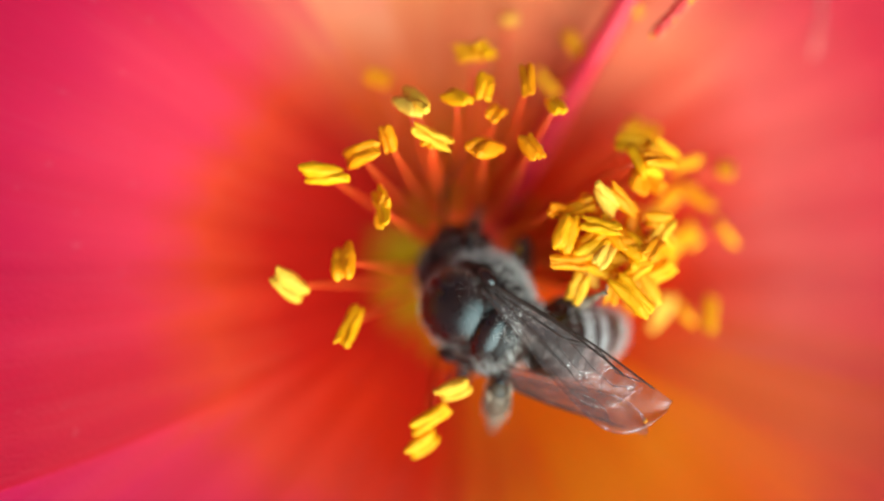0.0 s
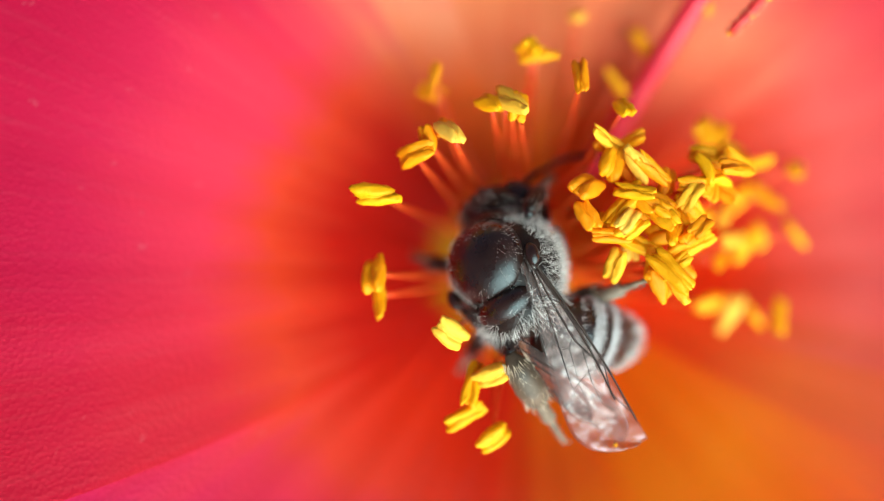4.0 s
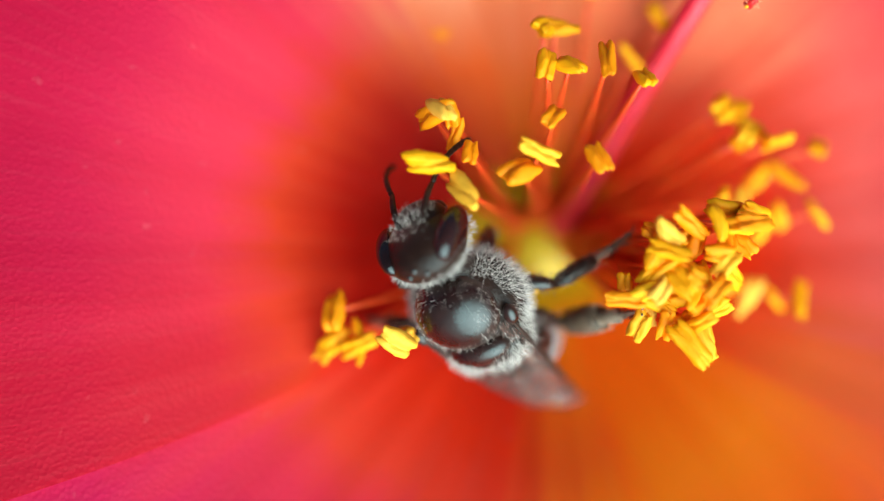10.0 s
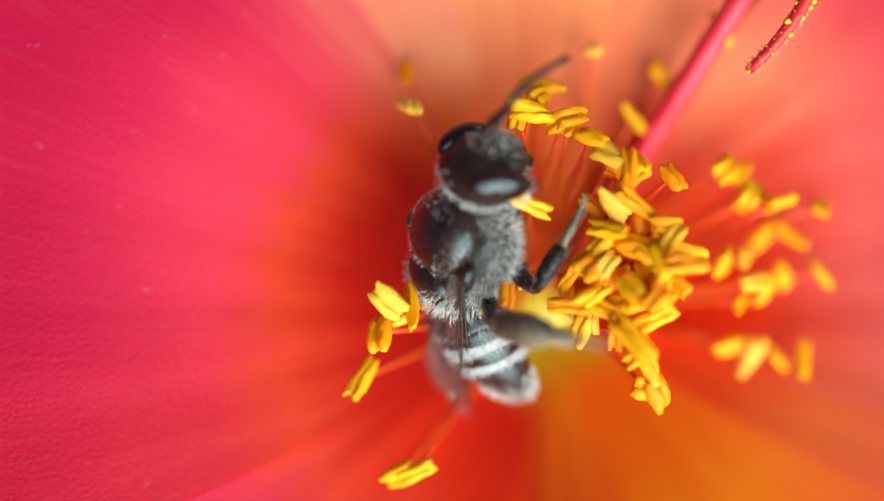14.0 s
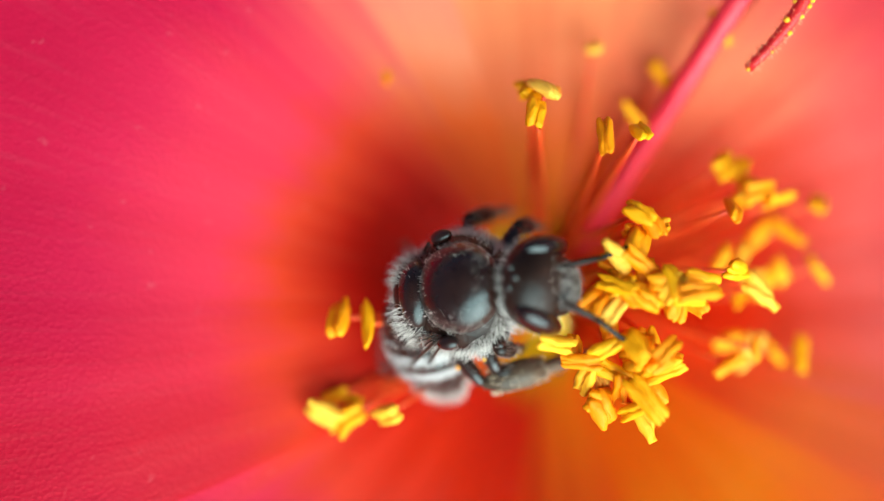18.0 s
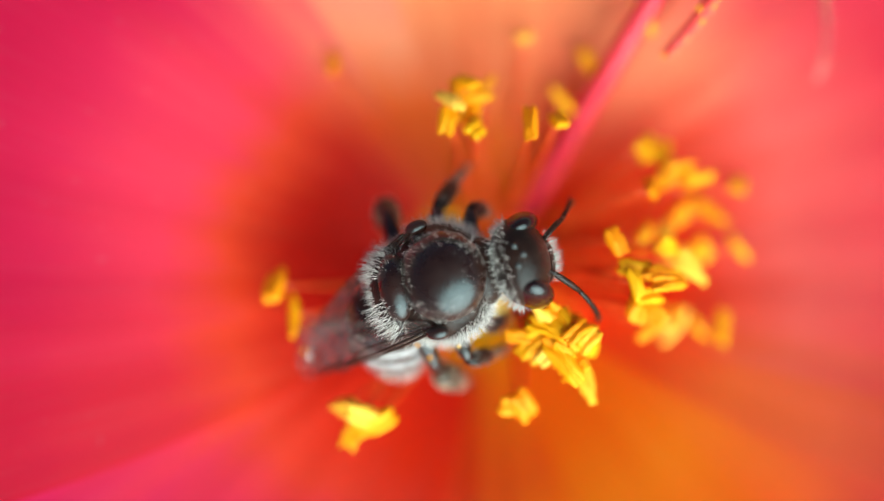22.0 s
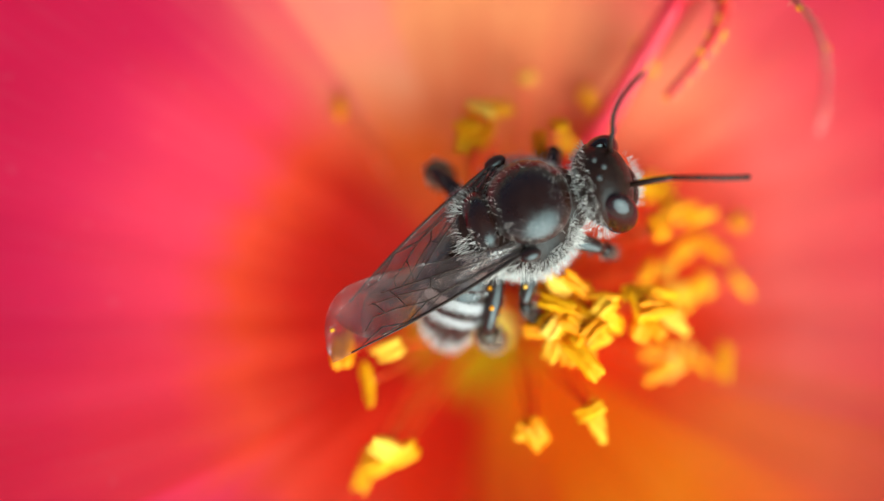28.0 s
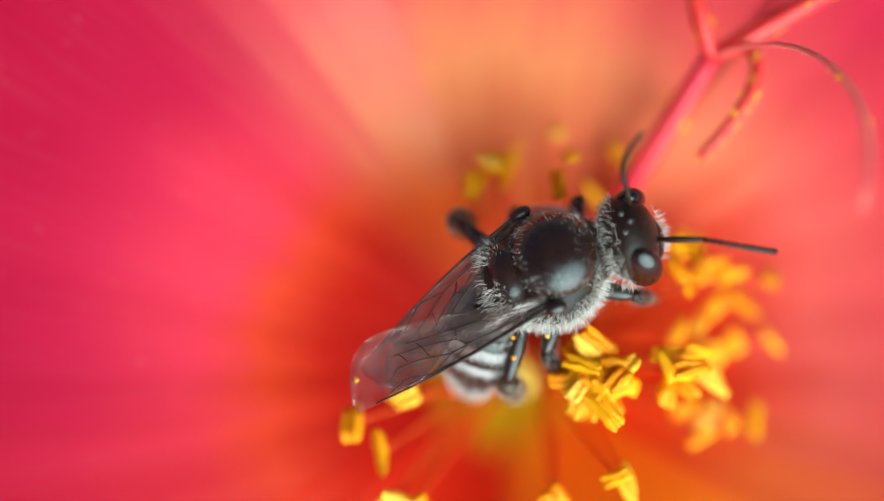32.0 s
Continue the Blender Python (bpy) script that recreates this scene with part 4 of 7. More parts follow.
def motions():
    def swing(index, *rows):
        thread = stamens[index]
        root = thread.location / MM
        walk(thread, [(t, aimed(root, tip)) for t, *tip in rows])

    swing(26, (0, 1.06, 4.25, 6.8), (1, 0.94, 4.18, 6.85), (2, 0.81, 4.16, 6.88), (3, 0.26, 4.5, 6.72), (4, 0.5, 4.28, 6.84), (7, 0.69, 3.96, 6.99), (8, 0.79, 4.09, 6.92), (9, 0.79, 4.09, 6.92), (10, 0.85, 4.1, 6.9), (11, 0.84, 4.09, 6.91), (12, 1.17, 4.18, 6.82), (13, 1.39, 3.59, 7.07), (14, 1.23, 3.19, 7.25), (17, 0.67, 3.61, 7.15), (18, 0.71, 3.79, 7.07), (19, 0.72, 3.61, 7.14), (20, 0.8, 3.48, 7.19), (21, 0.72, 3.69, 7.11), (22, 0.81, 3.65, 7.12), (23, 0.62, 3.92, 7.01), (24, 0.29, 3.95, 7.01), (27, 0.95, 4.08, 6.91), (32, 0.66, 4.74, 6.55))
    swing(27, (0, 1.71, 3.69, 6.7), (1, 1.62, 3.67, 6.73), (2, 1.58, 3.68, 6.73), (3, 1.55, 3.65, 6.75), (4, 1.46, 3.6, 6.79), (7, 1.44, 3.39, 6.88), (8, 1.63, 3.71, 6.71), (9, 1.61, 3.72, 6.71), (10, 1.68, 3.75, 6.68), (11, 1.65, 3.76, 6.68), (12, 1.56, 3.72, 6.72), (13, 1.59, 3.12, 6.96), (14, 1.46, 3.33, 6.9), (17, 1.47, 3.77, 6.71), (18, 1.54, 3.96, 6.61), (19, 1.51, 3.79, 6.7), (20, 1.55, 3.66, 6.75), (21, 1.4, 3.99, 6.62), (22, 1.49, 3.8, 6.7), (23, 1.26, 4.08, 6.59), (24, 0.91, 4.24, 6.54), (27, 1.48, 4.61, 6.25), (32, 1.03, 5.49, 5.65))
    swing(28, (0, -0.09, 5.14, 5.5), (1, -0.24, 5.16, 5.48), (3, -0.38, 5, 5.6), (4, -0.34, 5.04, 5.57), (7, -1.08, 4.29, 6.02), (8, -0.11, 5.06, 5.57), (9, -0.11, 5.03, 5.59), (10, -0.13, 5.08, 5.55), (11, -0.12, 5.01, 5.61), (12, -0.14, 5.13, 5.5), (13, -0.37, 5.15, 5.48), (14, -0.47, 5.19, 5.43), (17, -0.64, 5.18, 5.42), (18, -0.65, 5.04, 5.54), (19, -0.65, 5.11, 5.49), (20, -0.6, 5.09, 5.5), (21, -0.78, 4.47, 5.96), (22, -0.52, 4.49, 5.97), (23, -0.86, 5.05, 5.5), (24, -0.62, 4.61, 5.87), (27, -0.05, 5.11, 5.52), (32, -0.66, 5.47, 5.15))
    swing(29, (0, 0.17, 5.17, 5.7), (1, -0.07, 4.86, 5.94), (3, -0.23, 4.78, 5.99), (4, -0.42, 5.18, 5.67), (7, -0.88, 4.09, 6.38), (8, -0.33, 5, 5.82), (9, -0.38, 5.03, 5.8), (10, -0.41, 5.03, 5.8), (11, -0.33, 5.03, 5.8), (12, -0.4, 5.09, 5.75), (13, -0.44, 4.93, 5.87), (17, -0.8, 4.86, 5.88), (20, -0.48, 4.88, 5.9), (21, -0.47, 3.42, 6.76), (22, -0.4, 3.6, 6.68), (23, -1.27, 4.36, 6.15), (24, -1.43, 3.88, 6.39), (27, -0.55, 4.34, 6.27), (32, -1.23, 4.94, 5.74))
    swing(30, (0, 0.37, 3.56, 6.7), (1, -0.77, 2.86, 6.92), (4, -1.16, 3.8, 6.47), (7, -1.18, 4.25, 6.23), (8, -0.44, 3.09, 6.88), (9, -0.36, 2.94, 6.93), (10, -0.3, 2.92, 6.94), (11, -0.31, 2.87, 6.96), (12, 0.89, 4.38, 6.22), (13, 0.69, 4.03, 6.45), (14, 0.07, 4.18, 6.4), (17, 3.53, 2.38, 6.18), (20, 3.79, 2.25, 6.05), (23, 3.73, 2.32, 6.07), (28, 3.79, 2.25, 6.05), (32, 3.74, 2.42, 6.03))
    swing(31, (0, 0.11, 4.14, 6.7), (1, 0.23, 3.87, 6.83), (3, -0.75, 5.09, 6.05), (4, -0.88, 3.62, 6.89), (7, -0.47, 3.88, 6.81), (8, -0.54, 4.03, 6.73), (9, -0.53, 4.06, 6.72), (10, -0.43, 4.05, 6.73), (11, -0.42, 4.06, 6.73), (12, -0.22, 4.2, 6.66), (13, -0.14, 3.99, 6.77), (14, -1.05, 4.42, 6.45), (17, -0.69, 5.09, 6.06), (20, -1.03, 2.16, 7.32), (21, -1.3, 2.67, 7.16), (22, -1.06, 3.78, 6.79), (23, -1.34, 4.17, 6.53), (27, -0.76, 4.32, 6.55), (32, -1.31, 4.77, 6.18))
    swing(32, (0, -0.53, 3.86, 6.8), (1, -1.83, 3.78, 6.63), (2, -1.93, 3.65, 6.66), (3, -1.2, 3.59, 6.84), (4, -1.49, 3.7, 6.74), (7, -1.47, 3.43, 6.86), (8, -0.12, 3.9, 6.8), (9, -0.11, 3.93, 6.78), (10, 0.06, 4.01, 6.74), (11, 0.07, 3.93, 6.78), (12, -0.08, 3.17, 7.09), (13, 0.58, 3.74, 6.83), (14, 0.51, 3.89, 6.77), (17, 1.26, 2.16, 7.22), (19, 1.48, 2.19, 7.17), (20, 0.81, 2.81, 7.14), (21, -0.73, 4.22, 6.61), (23, -0.62, 4.8, 6.27), (24, -0.64, 4.53, 6.44), (32, -0.76, 5.19, 5.98))
    swing(33, (0, -1.11, 2.96, 6.9), (1, -0.54, 2.41, 7.11), (4, 1.06, 2.88, 6.85), (6.5, 0, 1.95, 7.21), (7, -1.26, 1.36, 7.23), (8, -1.18, 2.58, 7.01), (9, -0.92, 2.16, 7.14), (10, -0.64, 2.12, 7.17), (11, -1.05, 1.58, 7.23), (12, -0.76, 1.59, 7.25), (13, -0.89, 2.08, 7.16), (14, -0.84, 2.42, 7.09), (17, 0.23, 0.36, 7.31), (18, -0.36, -0.62, 7.21), (19, 0.38, -0.89, 7.13), (20, 1.58, -1.79, 6.63), (21, 1.16, -1.7, 6.77), (22, 1.43, -1.22, 6.86), (23, 1.53, -1.3, 6.81), (24, 1.72, -1.65, 6.64), (27, 1.65, -0.14, 7.02), (28, 1.46, -0.14, 7.07), (32, 1.24, 0.07, 7.15))
    swing(34, (0, 0.1, 2.74, 6.9), (1, -0.72, 2.33, 6.98), (4, 0.58, 1.86, 7.1), (6.5, 0.12, 1.46, 7.18), (7, -1.19, 1, 7.11), (8, -0.73, 3.11, 6.73), (9, -1.34, 1.75, 7), (10, -1.03, 1.73, 7.06), (11, -1.16, 1.22, 7.1), (12, -0.03, 0.81, 7.23), (13, -0.47, 1.72, 7.12), (14, 0.47, 1.16, 7.19), (17, 0.49, 0.95, 7.21), (18, 0.54, 0.34, 7.2), (20, 1.74, -2.07, 6.45), (21, 1.54, -1.44, 6.74), (22, 1.89, -1.03, 6.77), (23, 1.87, -1.44, 6.65), (24, 1.93, -1.79, 6.51), (27, 1.86, -0.69, 6.85), (28, 1.73, -0.28, 6.95), (32, 1.51, -0.08, 7.03))
    swing(35, (0, 1.11, 2.74, 7), (1, 0.37, 1.97, 7.22), (4, 0.54, 1.23, 7.31), (7, 0.45, 1.84, 7.24), (8, 0.6, 1.98, 7.22), (9, 0.54, 1.99, 7.22), (10, 0.61, 2, 7.21), (11, 0.81, 1.95, 7.21), (12, 1.18, 1.89, 7.18), (13, 1.18, 3.06, 6.89), (14, 2.23, 3.05, 6.67), (17, 1.47, 2.16, 7.09), (18, 1.7, 1.97, 7.08), (19, 1.68, 2.14, 7.05), (20, 2.56, 0.03, 6.92), (21, 2.65, 0.48, 6.92), (27, 3.85, 2.22, 6.2), (32, 3.49, 2.76, 6.25))
    swing(36, (0, -2.69, 2.57, 6.9), (1, -2.94, 2.5, 6.83), (2, -3.23, 2.52, 6.71), (3, -3.13, 2.54, 6.75), (4, -3.18, 2.57, 6.72), (4.5, -3.26, 2.5, 6.71), (6.5, -3.15, 2.74, 6.67), (7, -2.9, 2.13, 6.95), (8, -3.39, 1.74, 6.84), (9, -4.88, 2.49, 5.75), (10, -2.87, 2.95, 6.71), (11, -2.01, 3.57, 6.7), (12, -0.07, 3.36, 6.95), (13, 0.56, 4.08, 6.52), (14, -0.06, 4.29, 6.47), (17, 4.49, 2.81, 5.05), (20, 4.77, 2.78, 4.76), (23, 4.69, 2.8, 4.83), (28, 4.76, 2.71, 4.8), (32, 4.73, 2.81, 4.79))
    swing(37, (0, -2.06, 2.89, 6.9), (1, -2.64, 2.69, 6.8), (2, -2.86, 2.84, 6.67), (3, -2.88, 2.87, 6.65), (4, -2.87, 2.89, 6.65), (4.5, -3.14, 2.59, 6.64), (7, -2.72, 1.94, 6.96), (8, -3.15, 2.62, 6.63), (9, -3.22, 2.7, 6.57), (10, -2.5, 2.94, 6.76), (11, -1.88, 3.7, 6.61), (12, -2.78, 4.93, 5.54), (13, -2.97, 5.4, 5.01), (14, -3.59, 5.62, 4.37), (17, -4.18, 5.66, 3.79), (18, -4.19, 5.59, 3.87), (19, -4.37, 5.79, 3.38), (20, -4.11, 5.53, 4.04), (21, -4.08, 5.49, 4.11), (22, -3.99, 5.54, 4.14), (23, -4.11, 5.59, 3.97), (24, -4.09, 5.53, 4.06), (27, -3.78, 5.32, 4.57), (28, -3.96, 5.43, 4.3), (32, -4.5, 5.91, 2.98))
    swing(38, (0, -3.5, 2.12, 7), (1, -3.72, 1.99, 6.93), (2, -4.22, 1.9, 6.7), (3, -3.87, 2, 6.86), (4, -4.03, 1.66, 6.85), (4.5, -4.82, 1.91, 6.32), (6.5, -2.86, 1.5, 7.37), (7, -3.14, 1.7, 7.24), (8, -3.07, 2.17, 7.15), (9, -3.63, 2.03, 6.97), (10, -2.98, 1.87, 7.26), (11, -1.78, 3.02, 7.23), (12, 0.09, 3.22, 7.21), (13, 0.27, 3.85, 6.9), (14, -0.81, 4.46, 6.59), (17, 3.56, 1.06, 6.52), (20, 3.84, 0.88, 6.35), (23, 4.19, 0.94, 6.07), (28, 3.52, 0.68, 6.58), (32, 3.71, 0.71, 6.45))
    swing(39, (0, -1.61, 3.65, 6.9), (1, -2.07, 2.58, 7.2), (2, -2.55, 2.91, 6.94), (3, -2.51, 3.14, 6.87), (4, -2.38, 3.04, 6.95), (4.5, -2.03, 2.54, 7.22), (7, -2.01, 4.7, 6.2), (8, -2.55, 3.21, 6.83), (9, -3.16, 3.22, 6.58), (10, -2.68, 3.06, 6.84), (11, -1.83, 3.73, 6.81), (12, -2.7, 4.32, 6.21), (13, -2.92, 5.27, 5.38), (14, -3.43, 4.72, 5.56), (17, -0.59, 4.93, 6.29), (20, -0.49, 4.94, 6.28), (21, -1.31, 4.2, 6.67), (22, -0.99, 4.25, 6.69), (23, -1.21, 4.79, 6.32), (24, -1.16, 4.59, 6.46), (27, -0.35, 5.03, 6.23), (32, -0.9, 5.33, 5.95))
    swing(40, (0, -1.49, 3.8, 6.8), (1, -1.77, 3.42, 6.91), (2, -1.82, 3.48, 6.87), (3, -1.33, 3.37, 7.01), (4, -1.07, 3.74, 6.89), (4.5, -1.92, 3.37, 6.89), (7, -1.42, 3.35, 7.01), (8, -2.53, 2.02, 7.11), (9, -3.83, 1.56, 6.62), (10, -2.26, 1.33, 7.29), (11, -1.71, 2.66, 7.18), (12, -0.4, 2.91, 7.25), (13, 0.03, 3.92, 6.85), (17, 4.19, 0.61, 6.08), (20, 4.49, 0.42, 5.83), (23, 4.87, 0.46, 5.48), (28, 4.16, 0.18, 6.08), (32, 4.37, 0.18, 5.91))
    swing(41, (0, -2.42, 4.69, 4.5), (1, -2.64, 4.69, 4.38), (3, -2.67, 4.56, 4.49), (4, -2.76, 4.28, 4.69), (7, -2.62, 4.53, 4.55), (8, -2.64, 5.44, 3.5), (9, -2.78, 5.4, 3.45), (10, -2.86, 5.47, 3.28), (11, -2.93, 5.55, 3.1), (12, -2.81, 5.22, 3.68), (13, -3.05, 5.46, 3.13), (32, -3.05, 5.46, 3.13))
    swing(42, (0, -2.18, 1.31, 6.8), (1, -2.14, 0.69, 6.88), (4, -2.71, 4.46, 5.22), (7, -2.66, 1.8, 6.57), (8, -2.27, 2.36, 6.53), (9, -2.48, 2.97, 6.23), (10, -2.38, 2.55, 6.43), (11, -1.81, 3.32, 6.25), (12, -0.44, 3.36, 6.36), (13, -0.69, 2.34, 6.77), (17, 3.76, -1.19, 5.36), (20, 3.89, -1.29, 5.22), (23, 3.9, -1.04, 5.28), (28, 4.01, -1.29, 5.11), (32, 4.44, -1.46, 4.6))
    swing(43, (0, -1.17, 2.97, 6.8), (1, -1.89, 1.49, 7.01), (4, -2.48, 3.18, 6.39), (7, -1.31, 1.24, 7.15), (8, -1.9, 3.19, 6.57), (9, -2.18, 2.18, 6.81), (10, -2.07, 2.14, 6.85), (11, -1.46, 2.44, 6.92), (12, -0.87, 1.47, 7.19), (13, -0.77, 2.08, 7.09), (14, -1.32, 0.56, 7.18), (17, 4.36, -0.86, 5.32), (20, 4.52, -0.95, 5.13), (23, 4.54, -0.7, 5.19), (28, 4.68, -0.95, 4.98), (32, 5.14, -1.14, 4.36))
    swing(44, (0, -3.06, 0.17, 6.9), (1, -4.37, 0.2, 6.27), (2, -5.33, -0.45, 5.54), (3, -4.38, 0.44, 6.25), (4, -4.07, -0.09, 6.45), (4.5, -4.93, -0.56, 5.86), (6.5, -4.2, -0.13, 6.37), (7, -3.02, -1.02, 6.83), (8, -3.42, 0.57, 6.74), (9, -4.79, -2.06, 5.59), (10, -5.14, -1.38, 5.54), (11, -5.67, -0.17, 5.24), (12, -6, -0.99, 4.77), (13, -4.46, 0.37, 6.21), (14, -4.06, -0.35, 6.44), (17, -5.08, -0.52, 5.74), (18, -5.11, -0.19, 5.74), (19, -4.9, -0.19, 5.9), (20, -4.51, -0.53, 6.16), (21, -4.73, 0.03, 6.04), (22, -5.2, -0.08, 5.67), (23, -5.02, 1, 5.74), (24, -4.63, 1.38, 5.95), (27, -3.66, -0.69, 6.62), (28, -3.69, -0.55, 6.62), (32, -4.17, -0.84, 6.33))
    swing(45, (0, -2.18, 1.38, 6.8), (1, -3.4, 0.14, 6.45), (2, -4.4, -0.3, 5.84), (3, -3.58, 0.24, 6.37), (4, -3.95, -0.57, 6.1), (4.5, -4.16, -0.94, 5.9), (6.5, -3.68, -0.72, 6.22), (7, -2.46, -1.53, 6.54), (8, -3.44, -0.21, 6.41), (9, -3.63, -0.93, 6.21), (10, -4.59, -2.1, 5.18), (11, -4.76, -1.14, 5.41), (12, -4.1, -0.62, 6), (13, -3.6, 0.56, 6.35), (14, -3.34, 0.22, 6.48), (17, -4.41, -0.45, 5.82), (18, -4.43, -0.32, 5.82), (19, -4.31, -0.19, 5.92), (20, -3.96, -0.87, 6.04), (21, -4.36, -0.8, 5.8), (22, -4.75, -0.81, 5.5), (23, -5.23, 0.25, 5.2), (24, -4.37, 0.29, 5.9), (27, -2.98, -1.42, 6.39), (28, -3.11, -1.39, 6.35), (32, -3.49, -1.56, 6.12))
    swing(46, (0, -4.3, -0.35, 6.6), (1, -6.09, -0.98, 5.06), (2, -4.1, -1, 6.65), (3, -3.13, -1.75, 6.94), (4, -2.4, -1.33, 7.26), (4.5, -3.14, -2.46, 6.72), (6.5, -3.61, -2.42, 6.53), (7, -3.24, -2.19, 6.77), (8, -1.93, -0.64, 7.46), (9, -2.72, -1.8, 7.07), (10, -3.66, -1.95, 6.66), (11, -3.71, -1.07, 6.84), (12, -4.51, -1.19, 6.38), (13, -4.56, -0.18, 6.45), (14, -3.85, 0.36, 6.84), (17, -4.75, -2.68, 5.35), (19, -5.54, -1.98, 4.87), (21, -2.93, -3.03, 6.26), (23, -3, -2.81, 6.32), (27, -2.62, -2.76, 6.48), (32, -3.07, -2.52, 6.4))
    swing(47, (0, -2.94, -1.29, 6.5), (1, -1.82, -3.73, 5.91), (2, -2.23, -3.36, 6.03), (3, -1.93, -2.87, 6.33), (4, -1.89, -2.52, 6.47), (4.5, -2.39, -2.43, 6.39), (6.5, -2.42, -2.19, 6.46), (7, -1.17, -2.99, 6.37), (8, -2.46, -1.79, 6.55), (9, -3.36, -2.32, 6.08), (10, -5.28, -2.13, 4.84), (11, -4.34, -1.56, 5.77), (12, -4.88, -2.27, 5.15), (13, -4.53, -3.31, 4.91), (14, -4.5, -1.43, 5.69), (17, -4.6, -2.68, 5.2), (18, -4.95, -2.5, 4.99), (19, -5.34, -2.3, 4.71), (20, -4.22, -2.1, 5.7), (21, -3.57, -3.44, 5.46), (22, -3.29, -3.46, 5.6), (23, -3.28, -3.36, 5.65), (24, -3.41, -3.59, 5.45), (27, -3.08, -3.49, 5.67), (28, -3.25, -3.57, 5.55), (32, -3.5, -3.28, 5.59))
    swing(48, (0, -1.1, -3.37, 6.5), (1, -1.56, -4.6, 5.74), (2, -2.16, -4.22, 5.82), (3, -1.99, -3.54, 6.24), (4, -2.01, -3.23, 6.37), (4.5, -2.43, -3.46, 6.13), (6.5, -2.48, -3.04, 6.29), (7, -2.31, -3.05, 6.34), (8, -3.22, -2.04, 6.26), (9, -4.56, -2.63, 5.2), (10, -4.57, -2.15, 5.35), (11, -5.29, -1.83, 4.73), (12, -4.05, -2.42, 5.67), (13, -3.61, -3.49, 5.53), (14, -3.28, -3.53, 5.71), (17, -4.9, -2.74, 4.84), (18, -5.33, -2.16, 4.59), (19, -5.66, -1.89, 4.25), (20, -4.9, -1.6, 5.18), (21, -2.79, -3.29, 6.06), (22, -2.78, -3.31, 6.06), (23, -2.79, -3.22, 6.09), (24, -2.77, -3.32, 6.06), (27, -2.56, -3.25, 6.17), (28, -2.73, -3.33, 6.07), (32, -2.93, -2.95, 6.14))
    swing(49, (0, -0.59, -2.71, 6.7), (1, -1.38, -3.42, 6.32), (2, -1.8, -3.34, 6.25), (3, -1.5, -2.72, 6.57), (4, -1.47, -2.31, 6.69), (4.5, -2.3, -2.62, 6.37), (6.5, -2.14, -1.17, 6.71), (7, -1.19, -2.14, 6.78), (8, -2.09, -1.35, 6.71), (9, -2.73, -1.87, 6.4), (10, -3.57, -1.96, 5.96), (11, -3.88, -1.17, 5.89), (12, -3.59, 0.08, 6.05), (13, -3.59, 0.49, 5.98), (17, -3.93, -2.48, 5.57), (20, -4.1, -2.18, 5.54), (23, -3.07, -3.27, 5.78), (28, -2.62, -0.56, 6.56), (32, -2.91, -0.22, 6.43))
    swing(50, (0, -1.29, -3.99, 6.3), (1, -0.24, -4.19, 6.28), (2, -1.17, -4.03, 6.3), (3, -1.3, -3.77, 6.41), (4, -1.41, -3.73, 6.41), (4.5, -2.32, -3.52, 6.26), (6.5, -2.56, -3.25, 6.3), (7, -1.56, -2.64, 6.8), (8, -2.96, -2.82, 6.29), (9, -4.35, -2.72, 5.49), (10, -5.13, -2.12, 4.99), (11, -4.54, -1.32, 5.68), (12, -4.66, -2.31, 5.37), (13, -4.35, -3.46, 5.14), (14, -3.67, -3.63, 5.56), (17, -4.4, -2.98, 5.35), (19, -5.19, -2.28, 4.87), (21, -2.58, -3.33, 6.26), (23, -2.65, -3.11, 6.32), (27, -2.27, -3.06, 6.48), (32, -2.72, -2.82, 6.4))
    swing(51, (0, 1.89, 0.82, 7.06), (1, 1.88, 0.63, 7.08), (2, 0.78, 2.1, 6.96), (3, 0.91, 2.47, 6.84), (4, 1.2, 2.41, 6.84), (7, 1.68, 2.57, 6.71), (8, 2, 0.43, 7.06), (9, 1.94, 0.13, 7.08), (10, 1.92, 0, 7.08), (11, 0.89, 1.41, 7.11), (12, 1.04, 1.62, 7.06), (13, 1.29, 2.82, 6.68), (14, 1.11, 2.53, 6.81), (17, 1.21, 1.19, 7.12), (18, 1.38, 1.44, 7.06), (19, 1.47, 1.52, 7.04), (20, 0.51, 2.41, 6.87), (21, -0.9, 3.97, 5.96), (22, -0.58, 4.12, 5.93), (23, -0.92, 4.51, 5.56), (24, -0.71, 4.12, 5.9), (27, -0.23, 4.65, 5.59), (28, -0.37, 4.62, 5.59), (32, -0.58, 5.1, 5.11))
    swing(52, (0, 1.73, 1.33, 6.74), (1, 1.74, 1.06, 6.77), (2, 0.74, 2.61, 6.54), (3, 0.76, 2.96, 6.41), (4, 1.07, 2.82, 6.45), (7, 1.69, 3.12, 6.26), (8, 1.9, 0.74, 6.76), (9, 1.73, 0.62, 6.8), (10, 2.03, 0.25, 6.74), (11, 0.83, 1.81, 6.75), (12, 0.82, 2.04, 6.7), (13, 1.01, 3.12, 6.33), (14, 1.04, 3.17, 6.31), (17, 0.98, 1.56, 6.79), (18, 1.35, 1.77, 6.73), (19, 1.35, 1.89, 6.7), (20, 0.47, 2.76, 6.49), (21, -1.06, 4.45, 5.3), (22, -0.78, 4.58, 5.28), (23, -1.25, 5.05, 4.69), (24, -0.91, 4.84, 5.02), (27, -0.41, 5.17, 4.84), (28, -0.53, 5.13, 4.85), (32, -0.77, 5.45, 4.44))
